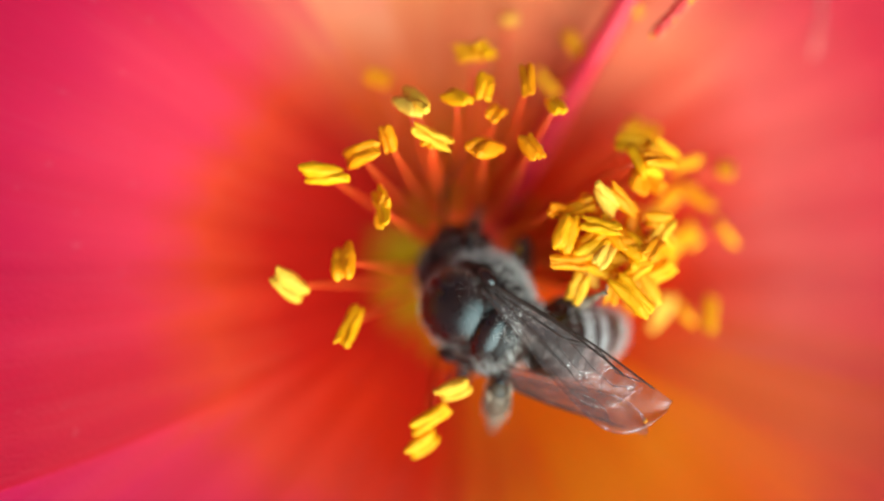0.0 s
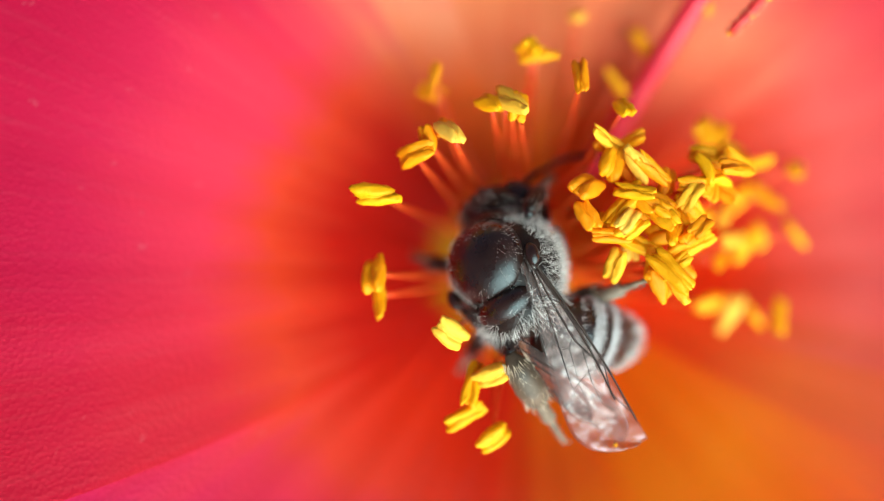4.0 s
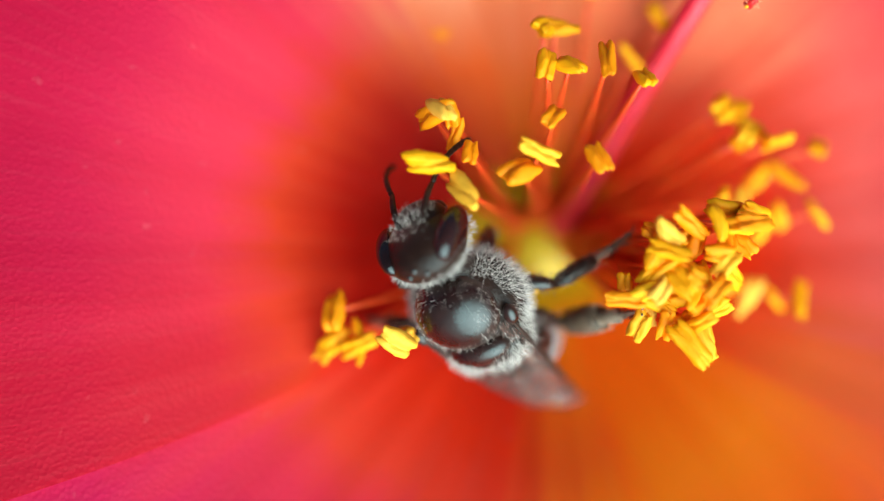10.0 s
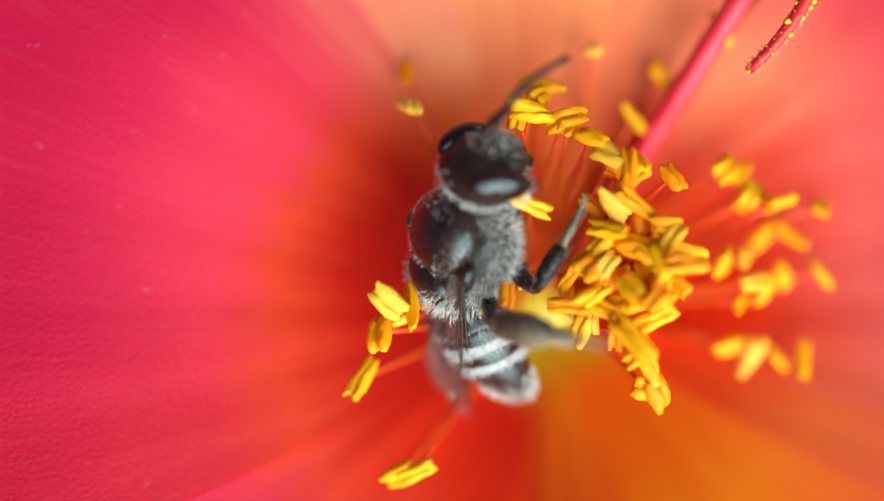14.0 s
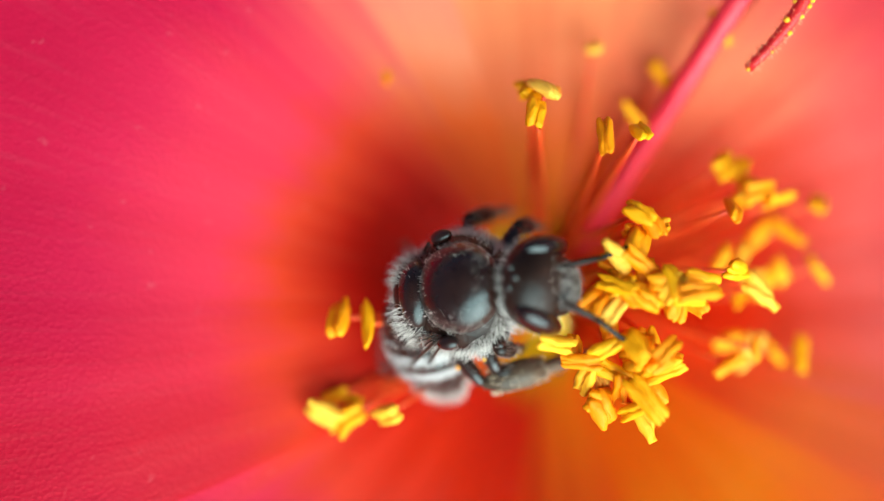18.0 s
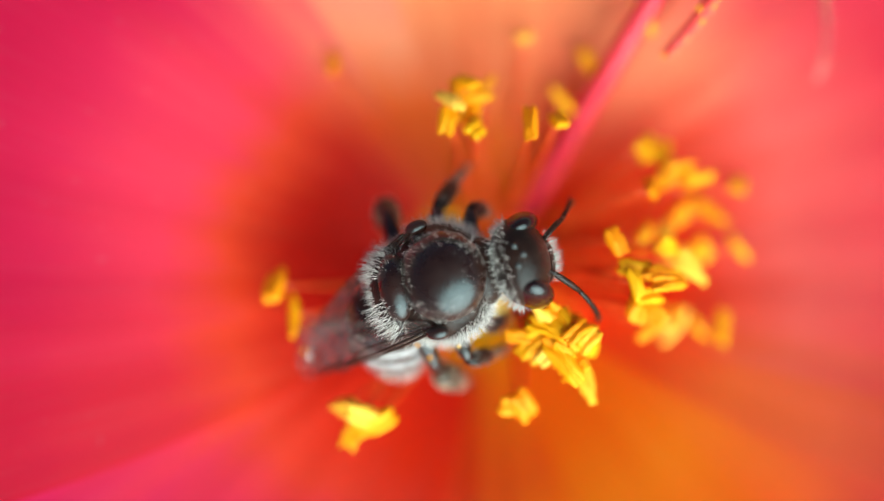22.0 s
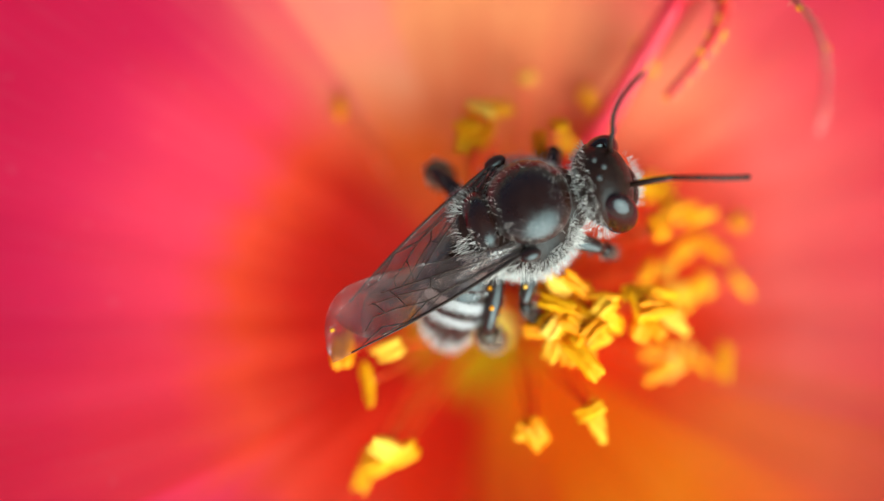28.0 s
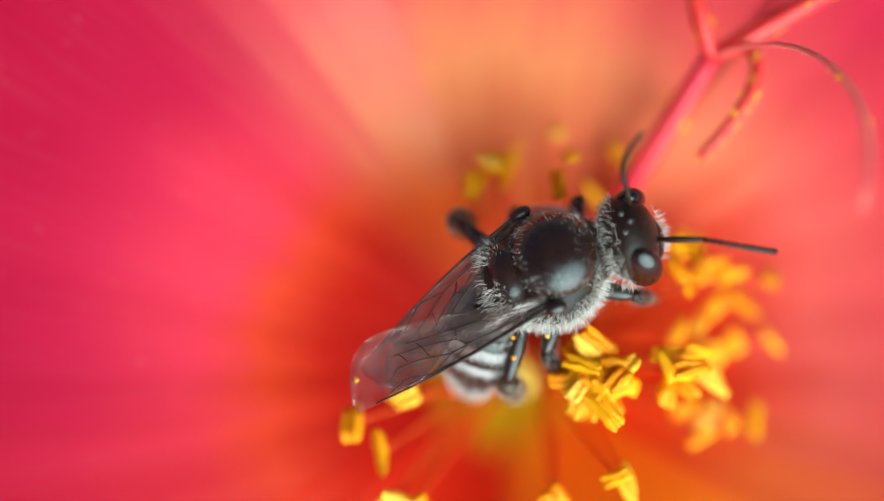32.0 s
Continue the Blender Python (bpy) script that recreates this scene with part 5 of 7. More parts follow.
    swing(53, (0, 2.16, 1.37, 6.59), (1, 2.35, 1.09, 6.58), (2, 1.14, 2.56, 6.46), (3, 1.3, 2.94, 6.3), (4, 1.6, 2.86, 6.29), (7, 2.08, 3.02, 6.12), (8, 2.3, 0.78, 6.62), (9, 2.31, 0.68, 6.62), (10, 2.29, 0.24, 6.63), (11, 1.4, 1.87, 6.64), (12, 1.29, 2.01, 6.61), (13, 1.46, 3.23, 6.14), (14, 1.47, 3.05, 6.23), (17, 1.5, 1.6, 6.68), (18, 1.76, 1.79, 6.6), (19, 1.8, 1.99, 6.54), (20, 0.93, 2.92, 6.34), (21, -0.66, 4.34, 5.38), (22, -0.26, 4.69, 5.18), (23, -0.56, 5.07, 4.76), (24, -0.44, 4.7, 5.14), (27, 0.11, 5.23, 4.7), (28, -0.01, 5.19, 4.74), (32, -0.35, 5.64, 4.13))
    swing(54, (0, 2.59, 1.41, 6.52), (1, 2.28, 1.15, 6.64), (2, 1.45, 1.95, 6.64), (3, 1.3, 2.29, 6.57), (4, 1.56, 2.19, 6.57), (7, 1.53, 1.64, 6.7), (8, 1.99, 0.52, 6.75), (9, 2, 0.63, 6.74), (10, 1.93, 0.32, 6.76), (11, 0.36, 1.11, 6.83), (12, 0.37, 1.52, 6.77), (13, 0.06, 2.44, 6.52), (14, 0.58, 2.39, 6.57), (17, 0.48, 1.22, 6.82), (18, 0.92, 0.98, 6.85), (19, 0.83, 0.9, 6.86), (20, 1.36, -1.52, 6.57), (21, 0.89, -1.43, 6.62), (22, 1.11, -0.93, 6.73), (23, 1.11, -0.93, 6.73), (24, 1.37, -1.44, 6.59), (27, 1.27, 0.62, 6.85), (28, 1.14, 0.73, 6.85), (32, 1.07, 0.84, 6.85))
    swing(55, (0, 3.36, 0.62, 6.87), (1, 2.99, 0.53, 7.02), (2, 2.27, 1.23, 7.15), (3, 2.15, 1.59, 7.11), (4, 2.12, 1.47, 7.14), (7, 2.2, 0.96, 7.2), (8, 2.76, -0.14, 7.1), (9, 2.7, -0.03, 7.12), (10, 2.63, -0.49, 7.12), (11, 1.03, 0.3, 7.42), (12, 0.94, 0.89, 7.38), (13, 0.74, 1.49, 7.3), (14, 1.41, 1.55, 7.24), (17, 1.12, 0.6, 7.4), (18, 1.44, 0.44, 7.38), (19, 1.47, 0.36, 7.38), (20, 1.86, -2.04, 6.99), (21, 1.34, -1.67, 7.17), (22, 1.5, -1.2, 7.26), (23, 1.52, -1.34, 7.22), (24, 1.79, -1.91, 7.04), (27, 1.8, 0.1, 7.33), (28, 1.7, 0.13, 7.35), (32, 1.5, 0.31, 7.38))
    swing(56, (0, 2.55, 0.73, 6.91), (1, 2.26, 0.6, 7), (2, 1.32, 1.29, 7.08), (3, 1.31, 1.57, 7.03), (4, 1.41, 1.42, 7.05), (7, 1.39, 1.08, 7.11), (8, 1.9, 0.04, 7.09), (9, 1.81, 0.11, 7.11), (10, 1.94, -0.32, 7.06), (11, 0.35, 0.48, 7.19), (12, 0.28, 1.06, 7.14), (13, -0.01, 1.81, 6.98), (14, 0.68, 1.63, 7.05), (17, 0.37, 0.68, 7.18), (18, 0.84, 0.47, 7.2), (19, 0.79, 0.43, 7.2), (20, 1.38, -1.87, 6.85), (21, 1.01, -1.68, 6.94), (22, 0.95, -1.24, 7.05), (23, 1.04, -1.37, 7.02), (24, 1.35, -1.7, 6.91), (27, 1.25, 0.2, 7.18), (28, 1.17, 0.24, 7.19), (32, 1.02, 0.42, 7.19))
    swing(57, (0, 3.19, 1.55, 6.85), (1, 3.03, 1.45, 6.92), (2, 2.16, 2.22, 7), (3, 2.28, 2.58, 6.86), (4, 2.04, 2.21, 7.03), (7, 2.04, 1.87, 7.12), (8, 2.56, 0.74, 7.16), (9, 2.39, 0.8, 7.2), (10, 2.57, 0.61, 7.16), (11, 0.88, 1.35, 7.36), (12, 1.01, 1.71, 7.3), (13, 0.79, 2.63, 7.06), (14, 1.4, 2.45, 7.07), (17, 0.97, 1.5, 7.34), (18, 1.43, 1.11, 7.35), (19, 1.32, 1, 7.38), (20, 1.78, -1.38, 7.15), (21, 1.2, -1.18, 7.27), (22, 1.5, -0.68, 7.33), (23, 1.38, -0.86, 7.31), (24, 1.64, -1.22, 7.21), (27, 1.98, 0.67, 7.3), (28, 1.73, 0.96, 7.33), (32, 1.49, 1.15, 7.34))
    swing(58, (0, 2.94, 0.8, 6.92), (1, 2.54, 0.57, 7.05), (2, 1.84, 1.3, 7.12), (3, 1.83, 1.71, 7.04), (4, 1.71, 1.58, 7.09), (7, 1.82, 1.04, 7.16), (8, 2.3, -0.05, 7.11), (9, 2.09, 0.11, 7.16), (10, 2.23, -0.22, 7.12), (11, 0.81, 0.41, 7.28), (12, 0.63, 1.04, 7.23), (13, 0.42, 1.74, 7.1), (14, 1.05, 1.67, 7.12), (17, 0.68, 0.78, 7.26), (18, 1.08, 0.55, 7.27), (19, 1.06, 0.49, 7.27), (20, 1.53, -1.92, 6.91), (21, 1.17, -1.76, 6.99), (22, 1.35, -1.22, 7.11), (23, 1.38, -1.26, 7.1), (24, 1.61, -1.82, 6.93), (27, 1.49, 0.15, 7.25), (28, 1.51, 0.5, 7.24), (32, 1.19, 0.43, 7.27))
    swing(59, (0, 2.81, 1.56, 6.98), (1, 2.57, 1.35, 7.09), (2, 1.89, 2.2, 7.07), (3, 1.75, 2.5, 7.01), (4, 1.71, 2.31, 7.07), (7, 1.62, 1.89, 7.2), (8, 2.23, 0.64, 7.25), (9, 2.08, 0.79, 7.27), (10, 2.09, 0.36, 7.28), (11, 0.66, 1.3, 7.38), (12, 0.58, 1.72, 7.31), (13, 0.4, 2.52, 7.1), (14, 0.91, 2.38, 7.14), (17, 0.63, 1.41, 7.36), (18, 0.93, 1.22, 7.38), (19, 0.95, 1.06, 7.4), (20, 1.62, -1.34, 7.17), (21, 1.08, -1.2, 7.26), (22, 1.16, -0.76, 7.34), (23, 1.18, -0.9, 7.31), (24, 1.39, -1.29, 7.21), (27, 1.54, 0.8, 7.36), (28, 1.26, 0.93, 7.39), (32, 1.2, 0.97, 7.39))
    swing(60, (0, 2.67, 0.96, 7.15), (1, 2.45, 0.85, 7.22), (2, 1.69, 1.59, 7.27), (3, 1.45, 2.01, 7.21), (4, 1.62, 1.71, 7.26), (7, 1.67, 1.29, 7.32), (8, 2.16, 0.16, 7.31), (9, 1.9, 0.31, 7.37), (10, 2.1, 0.03, 7.33), (11, 0.54, 0.65, 7.46), (12, 0.53, 1.22, 7.4), (13, 0.19, 2, 7.24), (14, 0.79, 1.89, 7.28), (17, 0.5, 0.97, 7.43), (18, 0.92, 0.63, 7.46), (19, 0.87, 0.59, 7.46), (20, 1.29, -1.62, 7.2), (21, 1, -1.49, 7.26), (22, 1.18, -0.96, 7.35), (23, 1.18, -1.14, 7.32), (24, 1.44, -1.59, 7.19), (27, 1.44, 0.46, 7.43), (28, 1.27, 0.55, 7.44), (32, 1.11, 0.66, 7.45))
    swing(61, (0, 4.29, 0.44, 6.23), (1, 3.9, 0.43, 6.44), (2, 3.15, 1.09, 6.69), (3, 3.1, 1.4, 6.65), (4, 3.01, 1.38, 6.68), (7, 2.97, 1, 6.76), (8, 3.42, -0.26, 6.65), (9, 3.38, -0.02, 6.68), (10, 3.57, -0.48, 6.58), (11, 1.82, 0.26, 7.09), (12, 1.64, 0.89, 7.07), (13, 1.58, 1.46, 6.99), (14, 2.24, 1.57, 6.85), (17, 1.71, 0.53, 7.09), (18, 2.07, 0.31, 7.05), (19, 2.11, 0.33, 7.04), (20, 2.27, -2.15, 6.63), (21, 1.75, -1.78, 6.84), (22, 2.01, -1.31, 6.92), (23, 1.99, -1.34, 6.92), (24, 2.16, -1.91, 6.74), (27, 2.43, 0.11, 6.98), (28, 2.49, 0.22, 6.96), (32, 2.06, 0.27, 7.05))
    swing(62, (0, 2.75, 0.34, 7.14), (1, 2.42, 0.13, 7.23), (2, 1.42, 0.77, 7.36), (3, 1.38, 1.02, 7.33), (4, 1.45, 1.12, 7.31), (7, 1.42, 0.75, 7.36), (8, 1.97, -0.34, 7.31), (9, 1.79, -0.26, 7.34), (10, 1.97, -0.76, 7.27), (11, 0.29, 0.06, 7.4), (12, 0.37, 0.73, 7.37), (13, 0.02, 1.23, 7.28), (14, 0.75, 1.18, 7.33), (17, 0.41, 0.34, 7.4), (18, 0.87, 0.14, 7.41), (19, 0.93, 0.14, 7.41), (20, 1.44, -2.21, 7), (21, 0.96, -1.82, 7.15), (22, 1.22, -1.49, 7.23), (23, 1.35, -1.5, 7.21), (24, 1.39, -1.99, 7.08), (27, 1.38, -0.14, 7.39), (28, 1.19, 0.05, 7.41), (32, 1.03, 0.12, 7.41))
    swing(63, (0, 3.64, 0.38, 6.98), (1, 3.22, 0.34, 7.15), (2, 2.37, 1.01, 7.35), (3, 2.32, 1.28, 7.33), (4, 2.29, 1.25, 7.34), (7, 2.41, 0.84, 7.36), (8, 2.79, -0.27, 7.29), (9, 2.71, -0.05, 7.32), (10, 2.73, -0.57, 7.29), (11, 1.24, 0.21, 7.59), (12, 1.1, 0.67, 7.58), (13, 1.01, 1.27, 7.51), (14, 1.63, 1.32, 7.44), (17, 1.18, 0.52, 7.58), (18, 1.53, 0.31, 7.56), (19, 1.65, 0.22, 7.55), (20, 1.86, -2.01, 7.21), (21, 1.6, -1.85, 7.3), (22, 1.62, -1.34, 7.42), (23, 1.55, -1.47, 7.4), (24, 1.85, -1.83, 7.27), (27, 2.05, -0.04, 7.48), (28, 1.78, 0.17, 7.53), (32, 1.59, 0.22, 7.56))
    swing(64, (0, 3.5, 1.07, 6.4), (1, 3.28, 0.97, 6.51), (2, 2.6, 1.86, 6.59), (3, 2.46, 2.13, 6.56), (4, 2.46, 1.93, 6.62), (7, 2.39, 1.53, 6.73), (8, 2.85, 0.44, 6.73), (9, 2.6, 0.48, 6.8), (10, 2.78, 0.14, 6.75), (11, 1.26, 0.89, 7.04), (12, 1.27, 1.35, 6.97), (13, 0.96, 2.14, 6.81), (14, 1.57, 2.02, 6.78), (17, 1.13, 1.12, 7.02), (18, 1.57, 0.87, 7), (19, 1.52, 0.82, 7.01), (20, 1.92, -1.77, 6.69), (21, 1.46, -1.38, 6.87), (22, 1.67, -1.03, 6.91), (23, 1.77, -1.11, 6.88), (24, 1.85, -1.63, 6.74), (27, 2.08, 0.52, 6.94), (28, 1.87, 0.73, 6.97), (32, 1.61, 0.73, 7.01))
    swing(65, (0, 4.04, 1.11, 6.74), (1, 3.68, 0.95, 6.93), (2, 3.01, 1.77, 7.04), (3, 2.81, 1.98, 7.06), (4, 2.91, 1.87, 7.05), (7, 2.89, 1.54, 7.13), (8, 3.2, 0.37, 7.16), (9, 3.23, 0.5, 7.14), (10, 3.19, -0.03, 7.16), (11, 1.61, 0.81, 7.5), (12, 1.55, 1.33, 7.45), (13, 1.57, 1.91, 7.33), (14, 2, 2, 7.24), (17, 1.53, 1.09, 7.48), (18, 1.87, 0.7, 7.47), (19, 1.99, 0.85, 7.44), (20, 2.12, -1.71, 7.19), (21, 1.76, -1.32, 7.34), (22, 1.89, -1.01, 7.38), (23, 1.94, -1.08, 7.36), (24, 1.99, -1.64, 7.23), (27, 2.31, 0.36, 7.41), (28, 2.36, 0.61, 7.39), (32, 1.85, 0.63, 7.48))
    swing(66, (0, 4.11, 0.88, 6.74), (1, 3.87, 0.73, 6.88), (2, 2.96, 1.43, 7.16), (3, 2.88, 1.74, 7.12), (4, 2.83, 1.62, 7.17), (7, 2.94, 1.2, 7.21), (8, 3.42, 0, 7.11), (9, 3.17, 0.2, 7.21), (10, 3.32, -0.26, 7.14), (11, 1.79, 0.55, 7.57), (12, 1.56, 1.06, 7.55), (13, 1.66, 1.79, 7.41), (14, 2.09, 1.69, 7.35), (17, 1.54, 0.8, 7.58), (18, 2.03, 0.56, 7.52), (19, 1.99, 0.56, 7.53), (20, 2.32, -1.91, 7.18), (21, 1.7, -1.52, 7.41), (22, 2.06, -1.25, 7.4), (23, 1.96, -1.29, 7.41), (24, 2.04, -1.69, 7.3), (27, 2.39, 0.4, 7.45), (28, 2.16, 0.35, 7.5), (32, 2.05, 0.53, 7.52))
    swing(67, (0, 2.02, 0.63, 6.55), (1, 1.51, 0.46, 6.65), (2, 0.92, 1.12, 6.64), (3, 0.96, 1.5, 6.57), (4, 1.1, 1.06, 6.64), (7, 1.27, 0.87, 6.65), (8, 1.53, -0.31, 6.63), (9, 1.35, -0.36, 6.65), (10, 1.28, -0.68, 6.62), (11, 0.83, -0.76, 6.64), (12, 0.66, -0.47, 6.68), (13, 0.09, 0.81, 6.66), (14, -0.02, 0.66, 6.66), (17, 0.24, -0.69, 6.64), (18, 0.13, -0.69, 6.63), (19, 0.49, -0.79, 6.64), (20, 1, -1.58, 6.45), (21, 0.42, -1.31, 6.53), (22, 0.88, -1.01, 6.59), (23, 0.61, -1.09, 6.58), (24, 0.99, -1.7, 6.42), (27, 1.14, -0.09, 6.69), (28, 0.98, 0, 6.7), (32, 0.81, 0.28, 6.71))
    swing(68, (0, 4.01, -0.14, 6.37), (1, 3.11, -0.23, 6.76), (2, 2.85, 0.47, 6.83), (3, 2.67, 0.62, 6.87), (4, 2.97, 0.57, 6.78), (7, 3.01, 0.42, 6.78), (8, 3.4, -0.92, 6.59), (9, 3.29, -0.83, 6.65), (10, 3.07, -1.29, 6.66), (11, 2.78, -1.26, 6.76), (12, 2.42, -0.92, 6.91), (13, 1.68, 0.32, 7.09), (14, 1.77, 0.03, 7.09), (17, 1.97, -1.11, 6.97), (18, 1.95, -1.22, 6.96), (19, 1.95, -1.28, 6.95), (20, 2.2, -1.98, 6.73), (21, 1.56, -1.57, 6.94), (22, 1.8, -1.33, 6.96), (23, 1.71, -1.43, 6.95), (24, 2.07, -2.05, 6.73), (27, 2.2, -0.4, 7.01), (28, 2.04, -0.37, 7.04), (32, 1.79, 0, 7.09))
    swing(69, (0, 1.95, 0.17, 7.07), (1, 1.39, 0.01, 7.14), (2, 0.97, 0.72, 7.13), (3, 0.93, 1.09, 7.08), (4, 1.11, 0.77, 7.12), (7, 1.25, 0.56, 7.13), (8, 1.61, -0.67, 7.07), (9, 1.36, -0.67, 7.1), (10, 1.21, -1, 7.06), (11, 0.94, -0.92, 7.09), (12, 0.71, -0.78, 7.11), (13, 0.13, 0.51, 7.11), (14, -0.03, 0.3, 7.1), (17, 0.3, -0.85, 7.08), (18, 0.21, -1.01, 7.05), (19, 0.56, -0.99, 7.07), (20, 0.99, -1.79, 6.9), (21, 0.45, -1.45, 6.98), (22, 0.7, -1.15, 7.05), (23, 0.64, -1.28, 7.02), (24, 0.98, -1.98, 6.85), (27, 1.08, -0.33, 7.14), (28, 0.93, -0.08, 7.16), (32, 0.79, 0.25, 7.16))
    swing(70, (0, 3.06, 0.63, 6.4), (1, 2.46, 0.52, 6.61), (2, 2.09, 1.34, 6.61), (3, 1.97, 1.5, 6.6), (4, 2.12, 1.23, 6.62), (7, 2.26, 1.11, 6.61), (8, 2.46, -0.15, 6.62), (9, 2.3, -0.21, 6.66), (10, 2.31, -0.45, 6.64), (11, 1.89, -0.51, 6.73), (12, 1.5, -0.32, 6.81), (13, 0.93, 1.07, 6.81), (14, 0.93, 0.76, 6.85), (17, 1.23, -0.38, 6.84), (18, 1.2, -0.62, 6.82), (19, 1.26, -0.61, 6.82), (20, 1.55, -1.53, 6.61), (21, 1.24, -1.23, 6.72), (22, 1.33, -0.81, 6.78), (23, 1.19, -1.16, 6.74), (24, 1.56, -1.62, 6.58), (27, 1.74, -0.06, 6.79), (28, 1.74, 0.11, 6.79), (32, 1.42, 0.38, 6.83))
    swing(71, (0, 3.67, 0.67, 6.32), (1, 3.11, 0.54, 6.59), (2, 2.71, 1.44, 6.61), (3, 2.74, 1.53, 6.58), (4, 2.83, 1.22, 6.61), (7, 3.01, 1.18, 6.55), (8, 3.31, -0.12, 6.51), (9, 3, -0.11, 6.64), (10, 2.94, -0.51, 6.64), (11, 2.47, -0.48, 6.79), (12, 2.3, -0.19, 6.86), (13, 1.55, 1.05, 6.95), (14, 1.62, 0.94, 6.96), (17, 1.85, -0.44, 6.95), (18, 1.71, -0.58, 6.96), (19, 1.89, -0.54, 6.93), (20, 1.94, -1.4, 6.78), (21, 1.46, -1.28, 6.89), (22, 1.73, -0.93, 6.91), (23, 1.55, -1.01, 6.93), (24, 1.94, -1.41, 6.78), (27, 2.06, -0.01, 6.92), (28, 1.9, 0.22, 6.96), (32, 1.78, 0.49, 6.97))
    swing(72, (0, 2.74, 0.02, 6.67), (1, 2.17, -0.2, 6.81), (2, 1.87, 0.62, 6.85), (3, 1.62, 0.9, 6.85), (4, 1.85, 0.54, 6.85), (7, 2.05, 0.45, 6.83), (8, 2.32, -0.78, 6.74), (9, 2.1, -0.71, 6.79), (10, 1.92, -1.07, 6.78), (11, 1.62, -1.04, 6.83), (12, 1.28, -0.92, 6.88), (13, 0.72, 0.2, 6.96), (14, 0.78, 0.21, 6.96), (17, 1.06, -1.06, 6.87), (18, 0.9, -1.24, 6.84), (19, 1.09, -0.99, 6.88), (20, 1.46, -1.9, 6.65), (21, 1.08, -1.55, 6.77), (22, 1.18, -1.34, 6.81), (23, 0.98, -1.39, 6.81), (24, 1.52, -2, 6.61), (27, 1.55, -0.44, 6.9), (28, 1.49, -0.25, 6.92), (32, 1.26, -0.02, 6.94))
    swing(73, (0, 2.54, -0.1, 6.36), (1, 2.04, -0.35, 6.47), (2, 1.55, 0.39, 6.55), (3, 1.52, 0.63, 6.53), (4, 1.65, 0.54, 6.53), (7, 1.77, 0.17, 6.53), (8, 2.11, -0.95, 6.4), (9, 1.87, -1.01, 6.44), (10, 1.82, -1.34, 6.39), (11, 1.5, -1.38, 6.43), (12, 1.18, -1.09, 6.51), (13, 0.62, 0.12, 6.61), (14, 0.5, -0.04, 6.61), (17, 0.79, -1.37, 6.47), (18, 0.73, -1.51, 6.44), (19, 1.01, -1.49, 6.44), (20, 1.35, -2.11, 6.23), (21, 0.74, -1.78, 6.37), (22, 1.18, -1.43, 6.45), (23, 0.96, -1.53, 6.43), (24, 1.28, -2.11, 6.24), (27, 1.51, -0.62, 6.54), (28, 1.27, -0.38, 6.58), (32, 1.09, -0.26, 6.6))
    swing(74, (0, 3.5, 0.38, 6.79), (1, 3.02, 0.17, 6.99), (2, 2.6, 0.95, 7.07), (3, 2.51, 1.17, 7.06), (4, 2.51, 0.88, 7.1), (7, 2.76, 0.72, 7.04), (8, 2.91, -0.42, 7.01), (9, 2.88, -0.33, 7.03), (10, 2.7, -0.82, 7.03), (11, 2.36, -0.68, 7.15), (12, 2, -0.54, 7.24), (13, 1.48, 0.74, 7.32), (14, 1.39, 0.54, 7.35), (17, 1.73, -0.56, 7.29), (18, 1.52, -0.76, 7.3), (19, 1.64, -0.77, 7.28), (20, 1.83, -1.7, 7.08), (21, 1.34, -1.38, 7.22), (22, 1.57, -1.01, 7.26), (23, 1.36, -1.02, 7.28), (24, 1.88, -1.68, 7.07), (27, 1.94, -0.13, 7.28), (28, 1.9, -0.03, 7.29), (32, 1.64, 0.24, 7.33))
    swing(75, (0, 2.45, 0.46, 7.07), (1, 1.98, 0.14, 7.19), (2, 1.53, 0.97, 7.2), (3, 1.35, 1.12, 7.2), (4, 1.52, 0.88, 7.22), (7, 1.78, 0.85, 7.18), (8, 2.02, -0.4, 7.16), (9, 1.94, -0.53, 7.16), (10, 1.69, -0.81, 7.17), (11, 1.22, -0.76, 7.23), (12, 1.05, -0.45, 7.27), (13, 0.51, 0.8, 7.27), (14, 0.44, 0.51, 7.29), (17, 0.65, -0.72, 7.25), (18, 0.72, -0.71, 7.25), (19, 0.79, -0.88, 7.23), (20, 1.22, -1.61, 7.07), (21, 0.79, -1.35, 7.15), (22, 1.07, -1.05, 7.19), (23, 0.89, -1.24, 7.17), (24, 1.33, -1.77, 7.01), (27, 1.44, -0.27, 7.25), (28, 1.3, 0.03, 7.28), (32, 1.09, 0.27, 7.29))
    swing(76, (0, 3.01, -0.41, 6.64), (1, 2.42, -0.68, 6.81), (2, 1.98, 0.16, 6.95), (3, 1.9, 0.36, 6.95), (4, 2.05, 0.16, 6.93), (7, 2.24, -0.07, 6.89), (8, 2.52, -1.2, 6.72), (9, 2.32, -1.2, 6.77), (10, 2.13, -1.55, 6.75), (11, 1.85, -1.57, 6.81), (12, 1.52, -1.27, 6.92), (13, 0.85, -0.07, 7.09), (14, 0.98, -0.26, 7.08), (17, 1.21, -1.49, 6.92), (18, 1.07, -1.57, 6.91), (19, 1.29, -1.56, 6.89), (20, 1.53, -2.12, 6.71), (21, 1.18, -1.96, 6.8), (22, 1.36, -1.53, 6.89), (23, 1.18, -1.69, 6.88), (24, 1.45, -2.36, 6.64), (27, 1.64, -0.79, 6.98), (28, 1.56, -0.54, 7.01), (32, 1.32, -0.29, 7.05))
